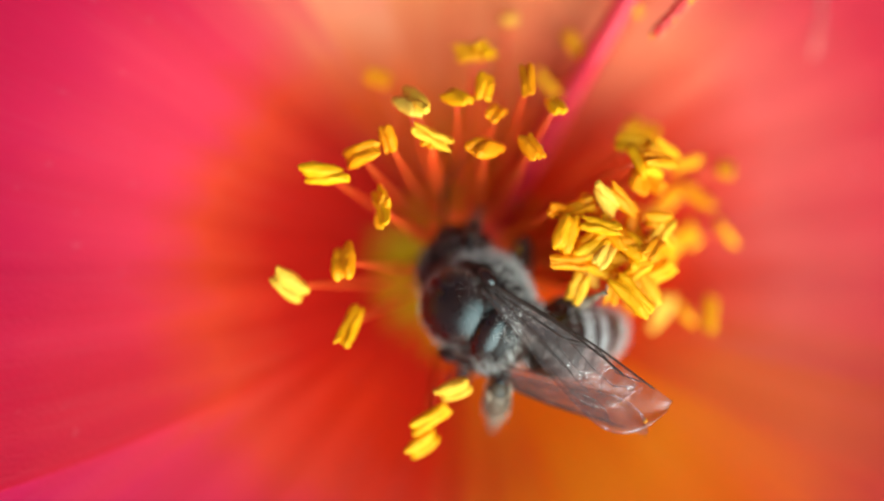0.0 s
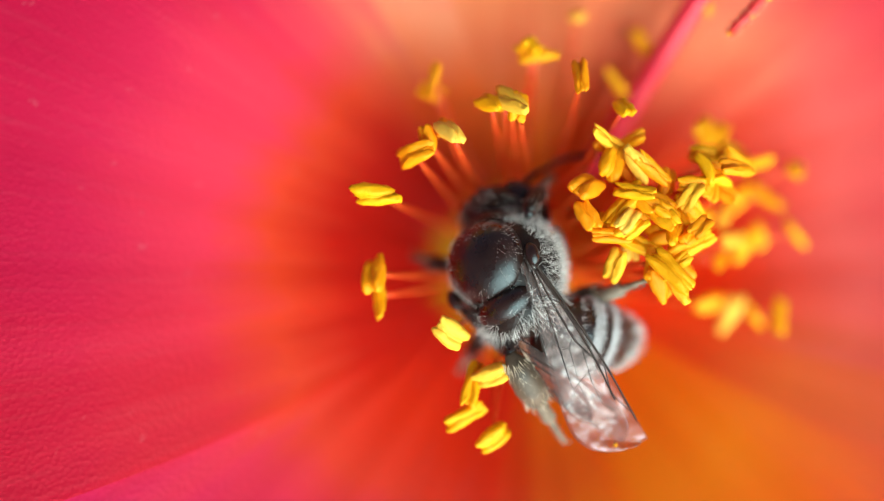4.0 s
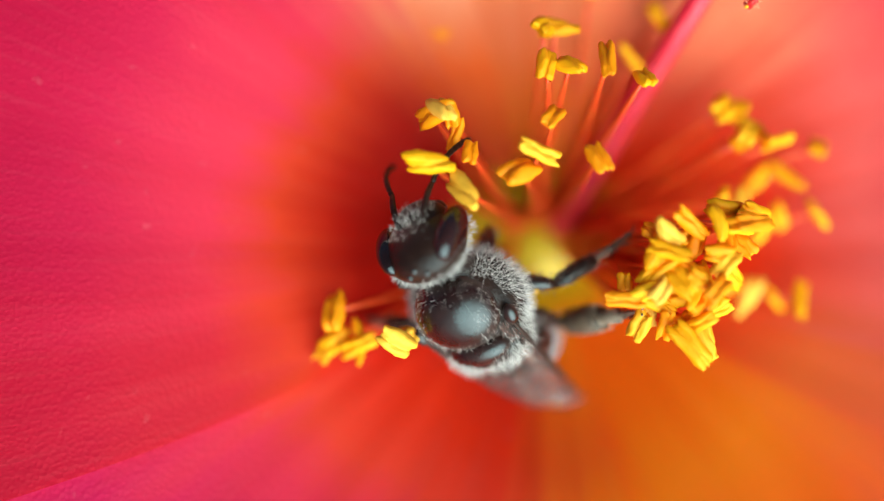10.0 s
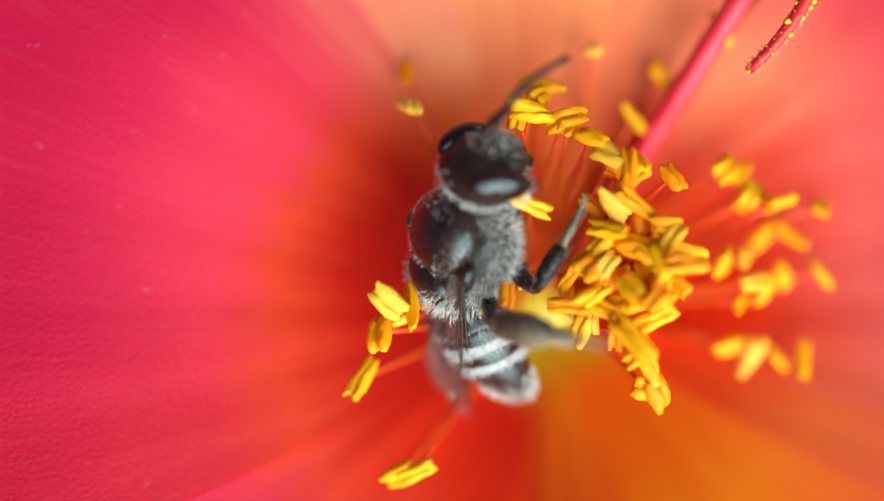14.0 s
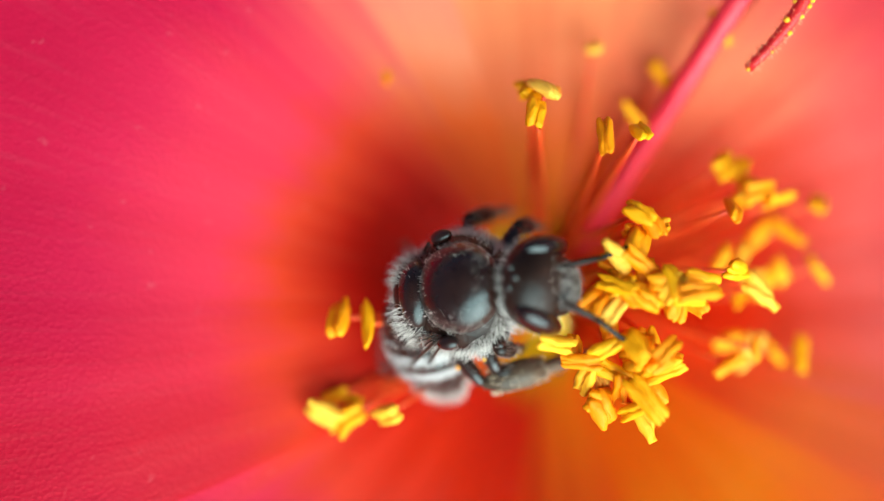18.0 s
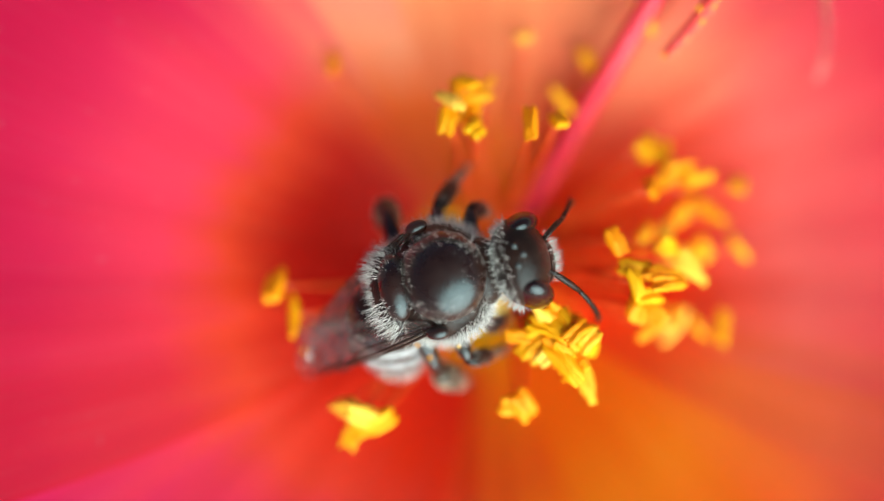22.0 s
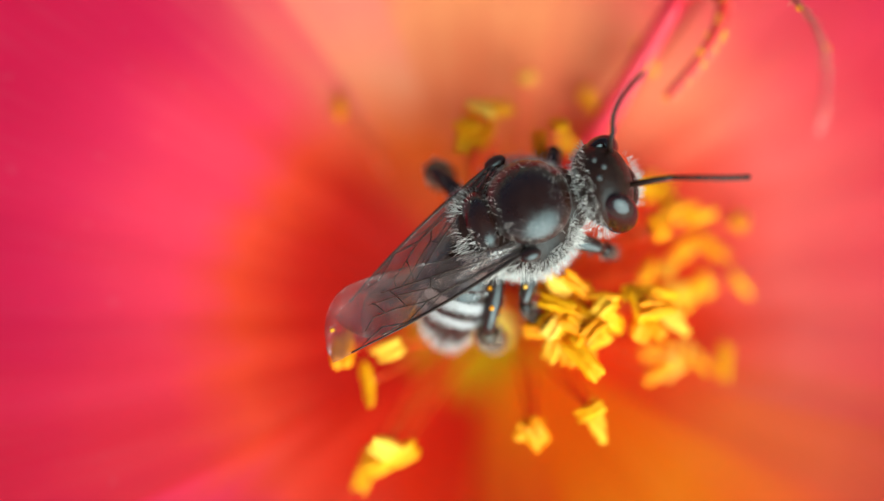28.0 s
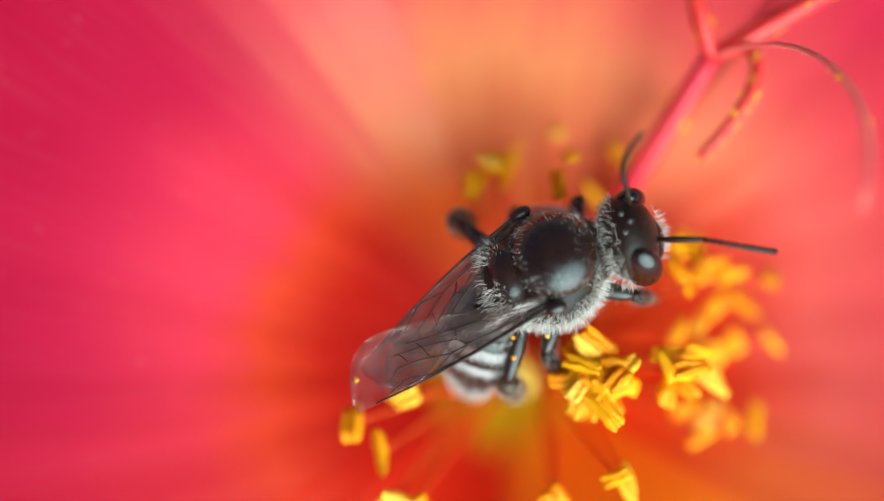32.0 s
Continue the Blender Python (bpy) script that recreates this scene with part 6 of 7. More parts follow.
    swing(77, (0, 2.73, 0.85, 6.63), (1, 2.05, 0.5, 6.83), (2, 1.78, 1.42, 6.77), (3, 1.74, 1.69, 6.72), (4, 1.82, 1.22, 6.8), (7, 2.08, 1.35, 6.73), (8, 2.08, 0.02, 6.82), (9, 2.15, 0.01, 6.81), (10, 1.93, -0.49, 6.82), (11, 1.54, -0.41, 6.88), (12, 1.34, -0.19, 6.92), (13, 0.72, 1.11, 6.91), (14, 0.71, 0.89, 6.93), (17, 1.04, -0.49, 6.92), (18, 0.84, -0.32, 6.94), (19, 1.07, -0.57, 6.91), (20, 1.45, -1.56, 6.68), (21, 0.9, -1.09, 6.83), (22, 1.31, -0.72, 6.87), (23, 1.09, -0.92, 6.86), (24, 1.44, -1.58, 6.68), (27, 1.58, -0.03, 6.9), (28, 1.34, 0.14, 6.94), (32, 1.2, 0.45, 6.94))
    swing(78, (0, 3.37, -0.58, 7.12), (1, 2.72, -0.81, 7.32), (2, 2.41, -0.11, 7.44), (3, 2.36, 0.01, 7.45), (4, 2.36, -0.02, 7.45), (7, 2.59, -0.27, 7.39), (8, 2.79, -1.5, 7.2), (9, 2.78, -1.4, 7.22), (10, 2.6, -1.96, 7.15), (11, 2.29, -1.69, 7.29), (12, 1.89, -1.49, 7.41), (13, 1.26, -0.13, 7.62), (14, 1.3, -0.41, 7.61), (17, 1.57, -1.64, 7.43), (18, 1.55, -1.76, 7.4), (19, 1.56, -1.74, 7.41), (20, 1.84, -2.29, 7.22), (21, 1.42, -1.99, 7.36), (22, 1.58, -1.72, 7.41), (23, 1.33, -1.8, 7.42), (24, 1.73, -2.37, 7.21), (27, 1.82, -0.76, 7.53), (28, 1.85, -0.7, 7.53), (32, 1.55, -0.3, 7.59))
    swing(79, (0, 3.51, -0.39, 6.34), (1, 2.98, -0.61, 6.54), (2, 2.56, 0.08, 6.69), (3, 2.52, 0.27, 6.7), (4, 2.75, 0.02, 6.64), (7, 2.9, -0.03, 6.59), (8, 3.12, -1.2, 6.41), (9, 2.89, -1.13, 6.51), (10, 2.75, -1.74, 6.42), (11, 2.54, -1.7, 6.5), (12, 2.04, -1.43, 6.68), (13, 1.39, -0.18, 6.91), (14, 1.43, -0.38, 6.9), (17, 1.92, -1.63, 6.66), (18, 1.84, -1.71, 6.65), (19, 1.79, -1.72, 6.66), (20, 2.01, -2.24, 6.46), (21, 1.45, -1.82, 6.68), (22, 1.72, -1.63, 6.69), (23, 1.5, -1.67, 6.71), (24, 1.81, -2.35, 6.46), (27, 2.08, -0.82, 6.77), (28, 1.92, -0.55, 6.82), (32, 1.8, -0.31, 6.86))
    swing(80, (0, 4.07, 0.43, 6.44), (1, 3.35, 0.07, 6.8), (2, 3.03, 0.77, 6.89), (3, 2.98, 1.16, 6.86), (4, 2.97, 0.79, 6.91), (7, 3.19, 0.76, 6.83), (8, 3.37, -0.59, 6.76), (9, 3.26, -0.52, 6.81), (10, 2.99, -1.06, 6.85), (11, 2.55, -0.87, 7.02), (12, 2.55, -0.65, 7.05), (13, 1.8, 0.65, 7.24), (14, 1.85, 0.46, 7.24), (17, 2.08, -0.81, 7.15), (18, 1.93, -0.98, 7.16), (19, 1.98, -0.92, 7.16), (20, 2.07, -1.75, 6.97), (21, 1.68, -1.5, 7.11), (22, 1.91, -1.05, 7.15), (23, 1.67, -1.19, 7.17), (24, 2.14, -1.81, 6.93), (27, 2.27, -0.28, 7.15), (28, 2.06, -0.2, 7.2), (32, 1.82, 0.19, 7.26))
    swing(81, (0, 3.84, 0.5, 7.19), (1, 3.16, 0.29, 7.47), (2, 2.82, 1.03, 7.51), (3, 2.82, 1.21, 7.49), (4, 2.99, 0.97, 7.47), (7, 3.12, 0.85, 7.44), (8, 3.34, -0.29, 7.39), (9, 3.01, -0.3, 7.51), (10, 3.09, -0.76, 7.44), (11, 2.61, -0.76, 7.58), (12, 2.31, -0.38, 7.68), (13, 1.66, 0.84, 7.77), (14, 1.7, 0.49, 7.79), (17, 1.98, -0.49, 7.74), (18, 1.89, -0.67, 7.74), (19, 1.88, -0.75, 7.73), (20, 2.06, -1.63, 7.55), (21, 1.64, -1.2, 7.7), (22, 1.79, -1, 7.71), (23, 1.72, -0.95, 7.73), (24, 2.04, -1.64, 7.55), (27, 2.24, -0.12, 7.71), (28, 2.04, 0.01, 7.75), (32, 1.85, 0.38, 7.78))
    swing(82, (0, 3.07, 0.33, 6.5), (1, 2.55, 0.04, 6.68), (2, 2.31, 0.84, 6.7), (3, 2.17, 1.04, 6.71), (4, 2.4, 0.85, 6.68), (7, 2.56, 0.64, 6.65), (8, 2.83, -0.66, 6.55), (9, 2.53, -0.6, 6.65), (10, 2.38, -0.93, 6.65), (11, 2.02, -0.95, 6.73), (12, 1.71, -0.69, 6.83), (13, 1.08, 0.5, 6.93), (14, 1.25, 0.35, 6.92), (17, 1.53, -0.89, 6.83), (18, 1.5, -0.98, 6.82), (19, 1.42, -1.09, 6.81), (20, 1.67, -1.75, 6.62), (21, 1.21, -1.36, 6.78), (22, 1.52, -1.05, 6.8), (23, 1.41, -1.3, 6.77), (24, 1.58, -1.77, 6.63), (27, 1.79, -0.19, 6.85), (28, 1.7, -0.17, 6.87), (32, 1.44, 0.18, 6.91))
    swing(83, (0, 3.38, 0.54, 7), (1, 2.67, 0.34, 7.26), (2, 2.23, 1.15, 7.29), (3, 2.14, 1.33, 7.28), (4, 2.23, 1.19, 7.29), (7, 2.5, 0.96, 7.25), (8, 2.68, -0.18, 7.25), (9, 2.56, -0.2, 7.28), (10, 2.37, -0.62, 7.3), (11, 2.06, -0.63, 7.36), (12, 1.81, -0.23, 7.44), (13, 1.05, 0.9, 7.48), (14, 1.23, 0.7, 7.49), (17, 1.49, -0.42, 7.47), (18, 1.29, -0.63, 7.47), (19, 1.51, -0.69, 7.44), (20, 1.58, -1.56, 7.28), (21, 1.22, -1.27, 7.38), (22, 1.5, -0.82, 7.43), (23, 1.28, -1.07, 7.41), (24, 1.68, -1.54, 7.27), (27, 1.78, 0.02, 7.45), (28, 1.81, 0.2, 7.45), (32, 1.44, 0.38, 7.49))
    swing(84, (0, 2.23, -0.38, 6.68), (1, 1.73, -0.6, 6.77), (2, 1.2, 0.1, 6.85), (3, 1.12, 0.29, 6.85), (4, 1.26, 0.15, 6.84), (7, 1.43, 0.19, 6.82), (8, 1.86, -1.1, 6.69), (9, 1.66, -1.05, 6.73), (10, 1.61, -1.56, 6.64), (11, 1.09, -1.52, 6.71), (12, 0.89, -1.23, 6.78), (13, 0.27, -0.14, 6.87), (14, 0.28, -0.22, 6.87), (17, 0.48, -1.49, 6.73), (18, 0.35, -1.39, 6.75), (19, 0.67, -1.46, 6.74), (20, 1.22, -2.21, 6.51), (21, 0.61, -1.77, 6.66), (22, 0.98, -1.44, 6.73), (23, 0.7, -1.63, 6.7), (24, 1.12, -2.26, 6.5), (27, 1.24, -0.78, 6.82), (28, 1.23, -0.45, 6.84), (32, 1.08, -0.25, 6.86))
    swing(85, (0, 3.99, 1.97, 6.24), (1, 3.93, 1.62, 6.36), (2, 3.66, 1.86, 6.44), (3, 3.4, 2.06, 6.51), (4, 3.89, 1.74, 6.35), (7, 3.7, 1.5, 6.5), (8, 4.01, 0.2, 6.45), (9, 3.71, 0.55, 6.6), (10, 3.86, 0.14, 6.53), (11, 3.77, -0.05, 6.56), (12, 3.78, 0.07, 6.57), (13, 2.7, 0.58, 6.99), (14, 2.28, 0.73, 7.1), (17, 2.55, 0.08, 7.03), (18, 2.64, 0.23, 7.01), (19, 2.76, -0.03, 6.97), (20, 3.04, -0.38, 6.85), (21, 3.74, 0.19, 6.59), (22, 3.78, -0.62, 6.5), (23, 3.69, 0.06, 6.61), (24, 3.82, -0.15, 6.53), (27, 3.82, -0.14, 6.53), (28, 3.6, -0.08, 6.64), (32, 3.62, 0.02, 6.64))
    swing(86, (0, 4.3, 2.78, 6.01), (1, 4.38, 2.52, 6.06), (2, 4.02, 2.87, 6.14), (3, 3.58, 2.99, 6.32), (4, 4.09, 2.52, 6.24), (7, 4.15, 2.37, 6.25), (8, 4.14, 1.06, 6.54), (9, 4.08, 1.38, 6.53), (10, 4.04, 0.89, 6.61), (11, 3.81, 0.74, 6.74), (12, 3.84, 0.96, 6.71), (13, 2.83, 1.24, 7.09), (14, 2.44, 1.46, 7.18), (17, 2.77, 0.76, 7.16), (18, 2.71, 0.79, 7.17), (19, 2.82, 0.7, 7.14), (20, 3.2, 0.54, 7.01), (21, 3.69, 0.99, 6.78), (22, 3.85, 0.3, 6.73), (23, 4.02, 1.03, 6.61), (24, 3.93, 0.75, 6.68), (27, 3.91, 0.73, 6.69), (28, 3.73, 0.74, 6.78), (32, 3.81, 0.9, 6.73))
    swing(87, (0, 3.65, 2.02, 6.48), (1, 3.64, 1.61, 6.58), (2, 3.34, 1.84, 6.67), (3, 3.07, 2.13, 6.7), (4, 3.41, 1.87, 6.63), (7, 3.36, 1.46, 6.73), (8, 3.42, 0.18, 6.8), (9, 3.27, 0.5, 6.86), (10, 3.44, 0.07, 6.78), (11, 3.28, 0.03, 6.85), (12, 3.44, 0.07, 6.79), (13, 2.38, 0.62, 7.14), (14, 1.92, 0.83, 7.23), (17, 2.38, 0.14, 7.15), (18, 2.23, 0.21, 7.18), (19, 2.35, 0.09, 7.15), (20, 2.83, -0.22, 7), (21, 3.33, 0.14, 6.83), (22, 3.29, -0.51, 6.79), (23, 3.23, 0.15, 6.87), (24, 3.37, -0.04, 6.81), (27, 3.18, -0.07, 6.88), (28, 3.27, -0.02, 6.85), (32, 3.11, -0.02, 6.91))
    swing(88, (0, 4.06, 2.46, 6.8), (1, 4.07, 2.15, 6.89), (2, 3.93, 2.43, 6.88), (3, 3.55, 2.61, 7.01), (4, 3.93, 2.26, 6.93), (7, 3.91, 2.02, 7.01), (8, 3.91, 0.64, 7.22), (9, 3.77, 1.02, 7.25), (10, 3.91, 0.63, 7.22), (11, 3.65, 0.4, 7.35), (12, 3.75, 0.68, 7.29), (13, 2.75, 0.97, 7.65), (14, 2.34, 1.19, 7.74), (17, 2.57, 0.62, 7.73), (18, 2.59, 0.52, 7.73), (19, 2.66, 0.38, 7.71), (20, 3.14, 0.14, 7.55), (21, 3.8, 0.67, 7.27), (22, 3.93, 0.09, 7.21), (23, 3.8, 0.64, 7.27), (24, 3.93, 0.35, 7.21), (27, 3.9, 0.5, 7.23), (28, 3.53, 0.45, 7.4), (32, 3.58, 0.58, 7.37))
    swing(89, (0, 3.62, 2.89, 6.13), (1, 3.71, 2.33, 6.29), (2, 3.36, 2.8, 6.3), (3, 3.1, 2.99, 6.34), (4, 3.51, 2.59, 6.31), (7, 3.4, 2.22, 6.48), (8, 3.6, 0.95, 6.63), (9, 3.36, 1.32, 6.7), (10, 3.46, 0.9, 6.7), (11, 3.3, 0.71, 6.78), (12, 3.4, 0.87, 6.73), (13, 2.54, 1.33, 7), (14, 2.01, 1.41, 7.13), (17, 2.32, 0.77, 7.12), (18, 2.22, 0.69, 7.15), (19, 2.39, 0.57, 7.11), (20, 2.73, 0.31, 7.01), (21, 3.28, 1.04, 6.76), (22, 3.3, 0.37, 6.79), (23, 3.07, 0.94, 6.86), (24, 3.51, 0.7, 6.69), (27, 3.22, 0.72, 6.82), (28, 3.25, 0.71, 6.8), (32, 3.2, 0.77, 6.82))
    swing(90, (0, 3.6, 2.45, 6.72), (1, 3.52, 2.14, 6.85), (2, 3.19, 2.5, 6.89), (3, 3.03, 2.68, 6.89), (4, 3.28, 2.26, 6.93), (7, 3.21, 1.87, 7.05), (8, 3.52, 0.78, 7.08), (9, 3.29, 1.04, 7.16), (10, 3.17, 0.62, 7.24), (11, 3.11, 0.45, 7.26), (12, 3.13, 0.71, 7.25), (13, 2.25, 1, 7.5), (14, 1.84, 1.23, 7.56), (17, 2.28, 0.58, 7.52), (18, 2.09, 0.7, 7.56), (19, 2.36, 0.37, 7.5), (20, 2.69, 0.17, 7.41), (21, 3.14, 0.66, 7.24), (22, 3.19, 0.05, 7.23), (23, 3.15, 0.6, 7.25), (24, 3.3, 0.5, 7.19), (27, 3.12, 0.5, 7.26), (28, 3.14, 0.49, 7.25), (32, 3.05, 0.62, 7.28))
    swing(91, (0, 3.87, 2.3, 6.54), (1, 3.81, 1.97, 6.66), (2, 3.53, 2.32, 6.7), (3, 3.17, 2.49, 6.8), (4, 3.57, 2.08, 6.75), (7, 3.6, 1.84, 6.8), (8, 3.87, 0.64, 6.83), (9, 3.53, 0.93, 6.97), (10, 3.68, 0.57, 6.93), (11, 3.48, 0.21, 7.02), (12, 3.51, 0.57, 7), (13, 2.48, 0.93, 7.34), (14, 2.02, 1.18, 7.42), (17, 2.52, 0.49, 7.35), (18, 2.43, 0.39, 7.38), (19, 2.52, 0.29, 7.35), (20, 3.02, 0.11, 7.19), (21, 3.42, 0.63, 7.04), (22, 3.55, -0.21, 6.97), (23, 3.54, 0.62, 6.99), (24, 3.54, 0.38, 6.99), (27, 3.52, 0.32, 7), (28, 3.38, 0.35, 7.06), (32, 3.36, 0.44, 7.07))
    swing(92, (0, 3.55, -0.36, 6.48), (1, 2.73, -0.63, 6.77), (2, 1.77, -0.19, 7.02), (3, 1.88, 0.18, 7), (4, 2.24, -0.27, 6.93), (7, 1.75, -0.19, 7.03), (8, 2.76, -1.18, 6.69), (9, 2.85, -1.29, 6.64), (10, 2.66, -1.76, 6.6), (11, 2.78, -1.73, 6.57), (12, 2.46, -1.43, 6.74), (13, 2.13, -1.48, 6.81), (14, 1.93, -1.58, 6.82), (17, 0.79, -1.94, 6.85), (18, 0.71, -2.07, 6.81), (19, 0.72, -2.57, 6.64), (20, 0.75, -2.98, 6.46), (21, 0.7, -3.23, 6.34), (22, 0.73, -2.79, 6.55), (23, 0.75, -2.68, 6.59), (24, 0.77, -2.61, 6.62), (27, 1.07, -2.37, 6.7), (28, 0.85, -2.53, 6.65), (32, 0.62, -2.58, 6.63))
    swing(93, (0, 3.51, -0.22, 6.28), (1, 2.79, -0.55, 6.56), (2, 1.63, -0.09, 6.87), (3, 1.77, 0.2, 6.85), (4, 2.21, -0.08, 6.76), (7, 1.75, 0, 6.85), (8, 2.74, -1.15, 6.5), (9, 2.69, -1.42, 6.46), (10, 2.5, -1.65, 6.47), (11, 2.68, -1.79, 6.38), (12, 2.4, -1.4, 6.56), (13, 1.93, -1.48, 6.66), (14, 1.69, -1.48, 6.71), (17, 0.74, -1.9, 6.69), (18, 0.7, -1.91, 6.69), (19, 0.59, -2.57, 6.46), (20, 0.62, -2.86, 6.34), (21, 0.39, -3.08, 6.22), (22, 0.53, -2.8, 6.36), (23, 0.6, -2.78, 6.37), (24, 0.64, -2.6, 6.45), (27, 0.85, -2.42, 6.51), (28, 0.7, -2.46, 6.5), (32, 0.51, -2.67, 6.42))
    swing(94, (0, 3.86, -0.28, 6.47), (1, 3.24, -0.56, 6.72), (2, 2.22, -0.06, 7.05), (3, 2.18, 0.43, 7.04), (4, 2.57, -0.21, 6.96), (7, 3.1, 0, 6.79), (8, 3.49, -1.16, 6.54), (9, 3.03, -1.53, 6.65), (10, 3.02, -1.78, 6.59), (11, 2.7, -1.65, 6.73), (12, 2.54, -1.76, 6.75), (13, 1.87, -1.01, 7.05), (14, 1.65, -0.85, 7.1), (17, 1.6, -2.11, 6.84), (18, 1.61, -2.22, 6.8), (19, 1.67, -2.46, 6.71), (20, 1.79, -2.33, 6.74), (21, 2.04, -2.19, 6.74), (22, 2.13, -2.18, 6.73), (23, 2.02, -2.21, 6.74), (24, 2.13, -2.41, 6.65), (27, 2.27, -2.02, 6.75), (28, 2.24, -2.2, 6.7), (32, 2.23, -2.18, 6.7))
    swing(95, (0, 3.47, -0.04, 6.93), (1, 3, -0.49, 7.09), (2, 2, 0.07, 7.36), (3, 1.99, 0.48, 7.35), (4, 2.46, 0.12, 7.26), (7, 2.86, -0.01, 7.15), (8, 3.22, -1.03, 6.95), (9, 2.83, -1.37, 7.02), (10, 2.8, -1.51, 7), (11, 2.49, -1.47, 7.1), (12, 2.24, -1.53, 7.15), (13, 1.69, -0.74, 7.37), (14, 1.44, -0.7, 7.41), (17, 1.44, -1.8, 7.22), (18, 1.34, -2.02, 7.17), (19, 1.45, -2.16, 7.11), (20, 1.7, -2.1, 7.1), (21, 1.8, -2.03, 7.1), (22, 1.83, -1.88, 7.14), (23, 2.03, -1.91, 7.1), (24, 1.91, -2.04, 7.08), (27, 2.06, -1.86, 7.11), (28, 2.06, -1.92, 7.09), (32, 1.92, -1.92, 7.12))

    # the bee: place, roll, pitch and heading
    walk(bee, [
        (0, at(2.31, -2.02, -0.97, -32, 24, 140)),
        (1, at(0.98, -2.2, -0.89, -32, 24, 138)),
        (2, at(0.85, -1.59, -0.83, -40, 20, 118)),
        (3, at(0.9, -1.45, -0.59, -40, 20, 113)),
        (4, at(1.15, -1.17, -0.64, -36, 16, 112)),
        (4.5, at(0.64, -1.3, -0.68, -32, 19, 122)),
        (6.5, at(0.9, -1.02, -0.87, -24, 14, 102)),
        (7, at(1.57, -2.02, -1.05, -22, 12, 133)),
        (7.5, at(1.65, -2.55, -0.64, -2, -25, 98)),
        (8, at(1.63, -2.11, -0.69, 0, -32, 95)),
        (8.5, at(1.16, -2.05, -0.8, -10, -28, 120)),
        (9, at(0.46, -2.01, -1, -18, -25, 128)),
        (10, at(0.24, -2.37, -0.96, -32, -25, 122)),
        (11, at(-0.07, -1.16, -0.61, -40, -18, 95)),
        (12, at(0.0, -0.12, -0.75, -40, -14, 100)),
        (13, at(0.02, 0.66, -0.68, -52, -24, 68)),
        (14, at(-0.1, 0.52, -0.55, -50, -26, 72)),
        (14.5, at(-0.22, 0.3, -0.51, -48, -25, 72)),
        (16.5, at(-0.32, -0.64, -0.66, -20, -25, 32)),
        (17, at(-0.46, -0.53, -0.68, -16, -30, 25)),
        (17.5, at(-0.7, -0.29, -0.55, -15, -30, 16)),
        (18, at(-0.23, -0.56, -0.49, -14, -26, 10)),
        (19, at(0.01, -1.19, 0.32, -12, -20, -10)),
        (19.5, at(0.51, -1.6, 0.63, -12, -16, -3)),
        (20, at(1.16, -1.42, 0.89, -10, -12, 2)),
        (20.5, at(1.39, -0.89, 1.03, -10, -12, 3)),
        (21, at(1.74, -0.28, 0.97, -14, -10, 5)),
        (22, at(0.89, -0.91, 0.94, -10, -12, 14)),
        (23, at(1.2, -0.26, 0.47, -14, -10, -4)),
        (24, at(2.16, -0.56, 0.56, -10, -4, -12)),
        (24.5, at(2.53, -0.33, 0.81, -8, -2, -22)),
        (26.5, at(2.59, 1.48, 1.24, -23, -8, 24)),
        (27, at(2.64, 1.29, 1.35, -24, -8, 22)),
        (28, at(2.57, 1.52, 1.28, -24, -8, 22)),
        (32, at(2.42, 1.85, 1.03, -24, -8, 22)),
    ])

    # the head turns on the neck
    def neck(rx, ry, rz, tuck=0):
        return at(NECK.x - 0.30 * tuck, 0, NECK.z - 0.35 * tuck, rx, ry, rz)

    walk(head, [
        (0, neck(0, 42, 0, 1)),
        (2, neck(0, 44, -5, 1)),
        (4, neck(0, 44, -8, 1)),
        (6.5, neck(0, 30, -4, 0.7)),
        (7, neck(0, 16, 4, 0.6)),
        (8, neck(0, -6, 0)),
        (9, neck(0, -5, -5)),
        (10, neck(0, -12, 0)),
        (11, neck(0, -8, -8)),
        (12, neck(0, -5, 0)),
        (13, neck(0, -10, -25)),
        (14, neck(0, -14, -10)),
        (17, neck(0, -18, -10)),
        (18, neck(0, -15, -10)),
        (19, neck(0, -10, -10)),
        (20, neck(0, 0, -4)),
        (21, neck(0, 0, -4)),
        (22, neck(0, 5, 0)),
        (23, neck(0, 8, -8)),
        (24, neck(0, 15, -18)),
        (27, neck(0, 2, -10)),
        (28, neck(0, 0, -6)),
        (32, neck(0, 0, -8)),
    ])

    # the abdomen bends at the waist
    walk(abdomen, [
        (0, at(*WAIST, 0, -61, 10)),
        (1, at(*WAIST, 0, -58, 33)),
        (2, at(*WAIST, 0, -62, 40)),
        (3, at(*WAIST, 0, -63, 49)),
        (4, at(*WAIST, 0, -57, 38)),
        (7, at(*WAIST, 0, -50, 42)),
        (8, at(*WAIST, 0, -39, 25)),
        (9, at(*WAIST, 0, -41, 1)),
        (10, at(*WAIST, 0, -42, -13)),
        (11, at(*WAIST, 0, -41, 16)),
        (12, at(*WAIST, 0, -21, 20)),
        (13, at(*WAIST, 0, -25, 30)),
        (14, at(*WAIST, 0, -25, 34)),
        (17, at(*WAIST, 0, -38, 80)),
        (18, at(*WAIST, 0, -37, 80)),
        (19, at(*WAIST, 0, -42, 80)),
        (20, at(*WAIST, 0, -48, 78)),
        (21, at(*WAIST, 0, -38, 73)),
        (22, at(*WAIST, 0, -47, 65)),
        (23, at(*WAIST, 0, -50, 68)),
        (24, at(*WAIST, 0, -32, 57)),
        (27, at(*WAIST, 0, -38, 30)),
        (28, at(*WAIST, 0, -37, 35)),
        (32, at(*WAIST, 0, -37, 37)),
    ])

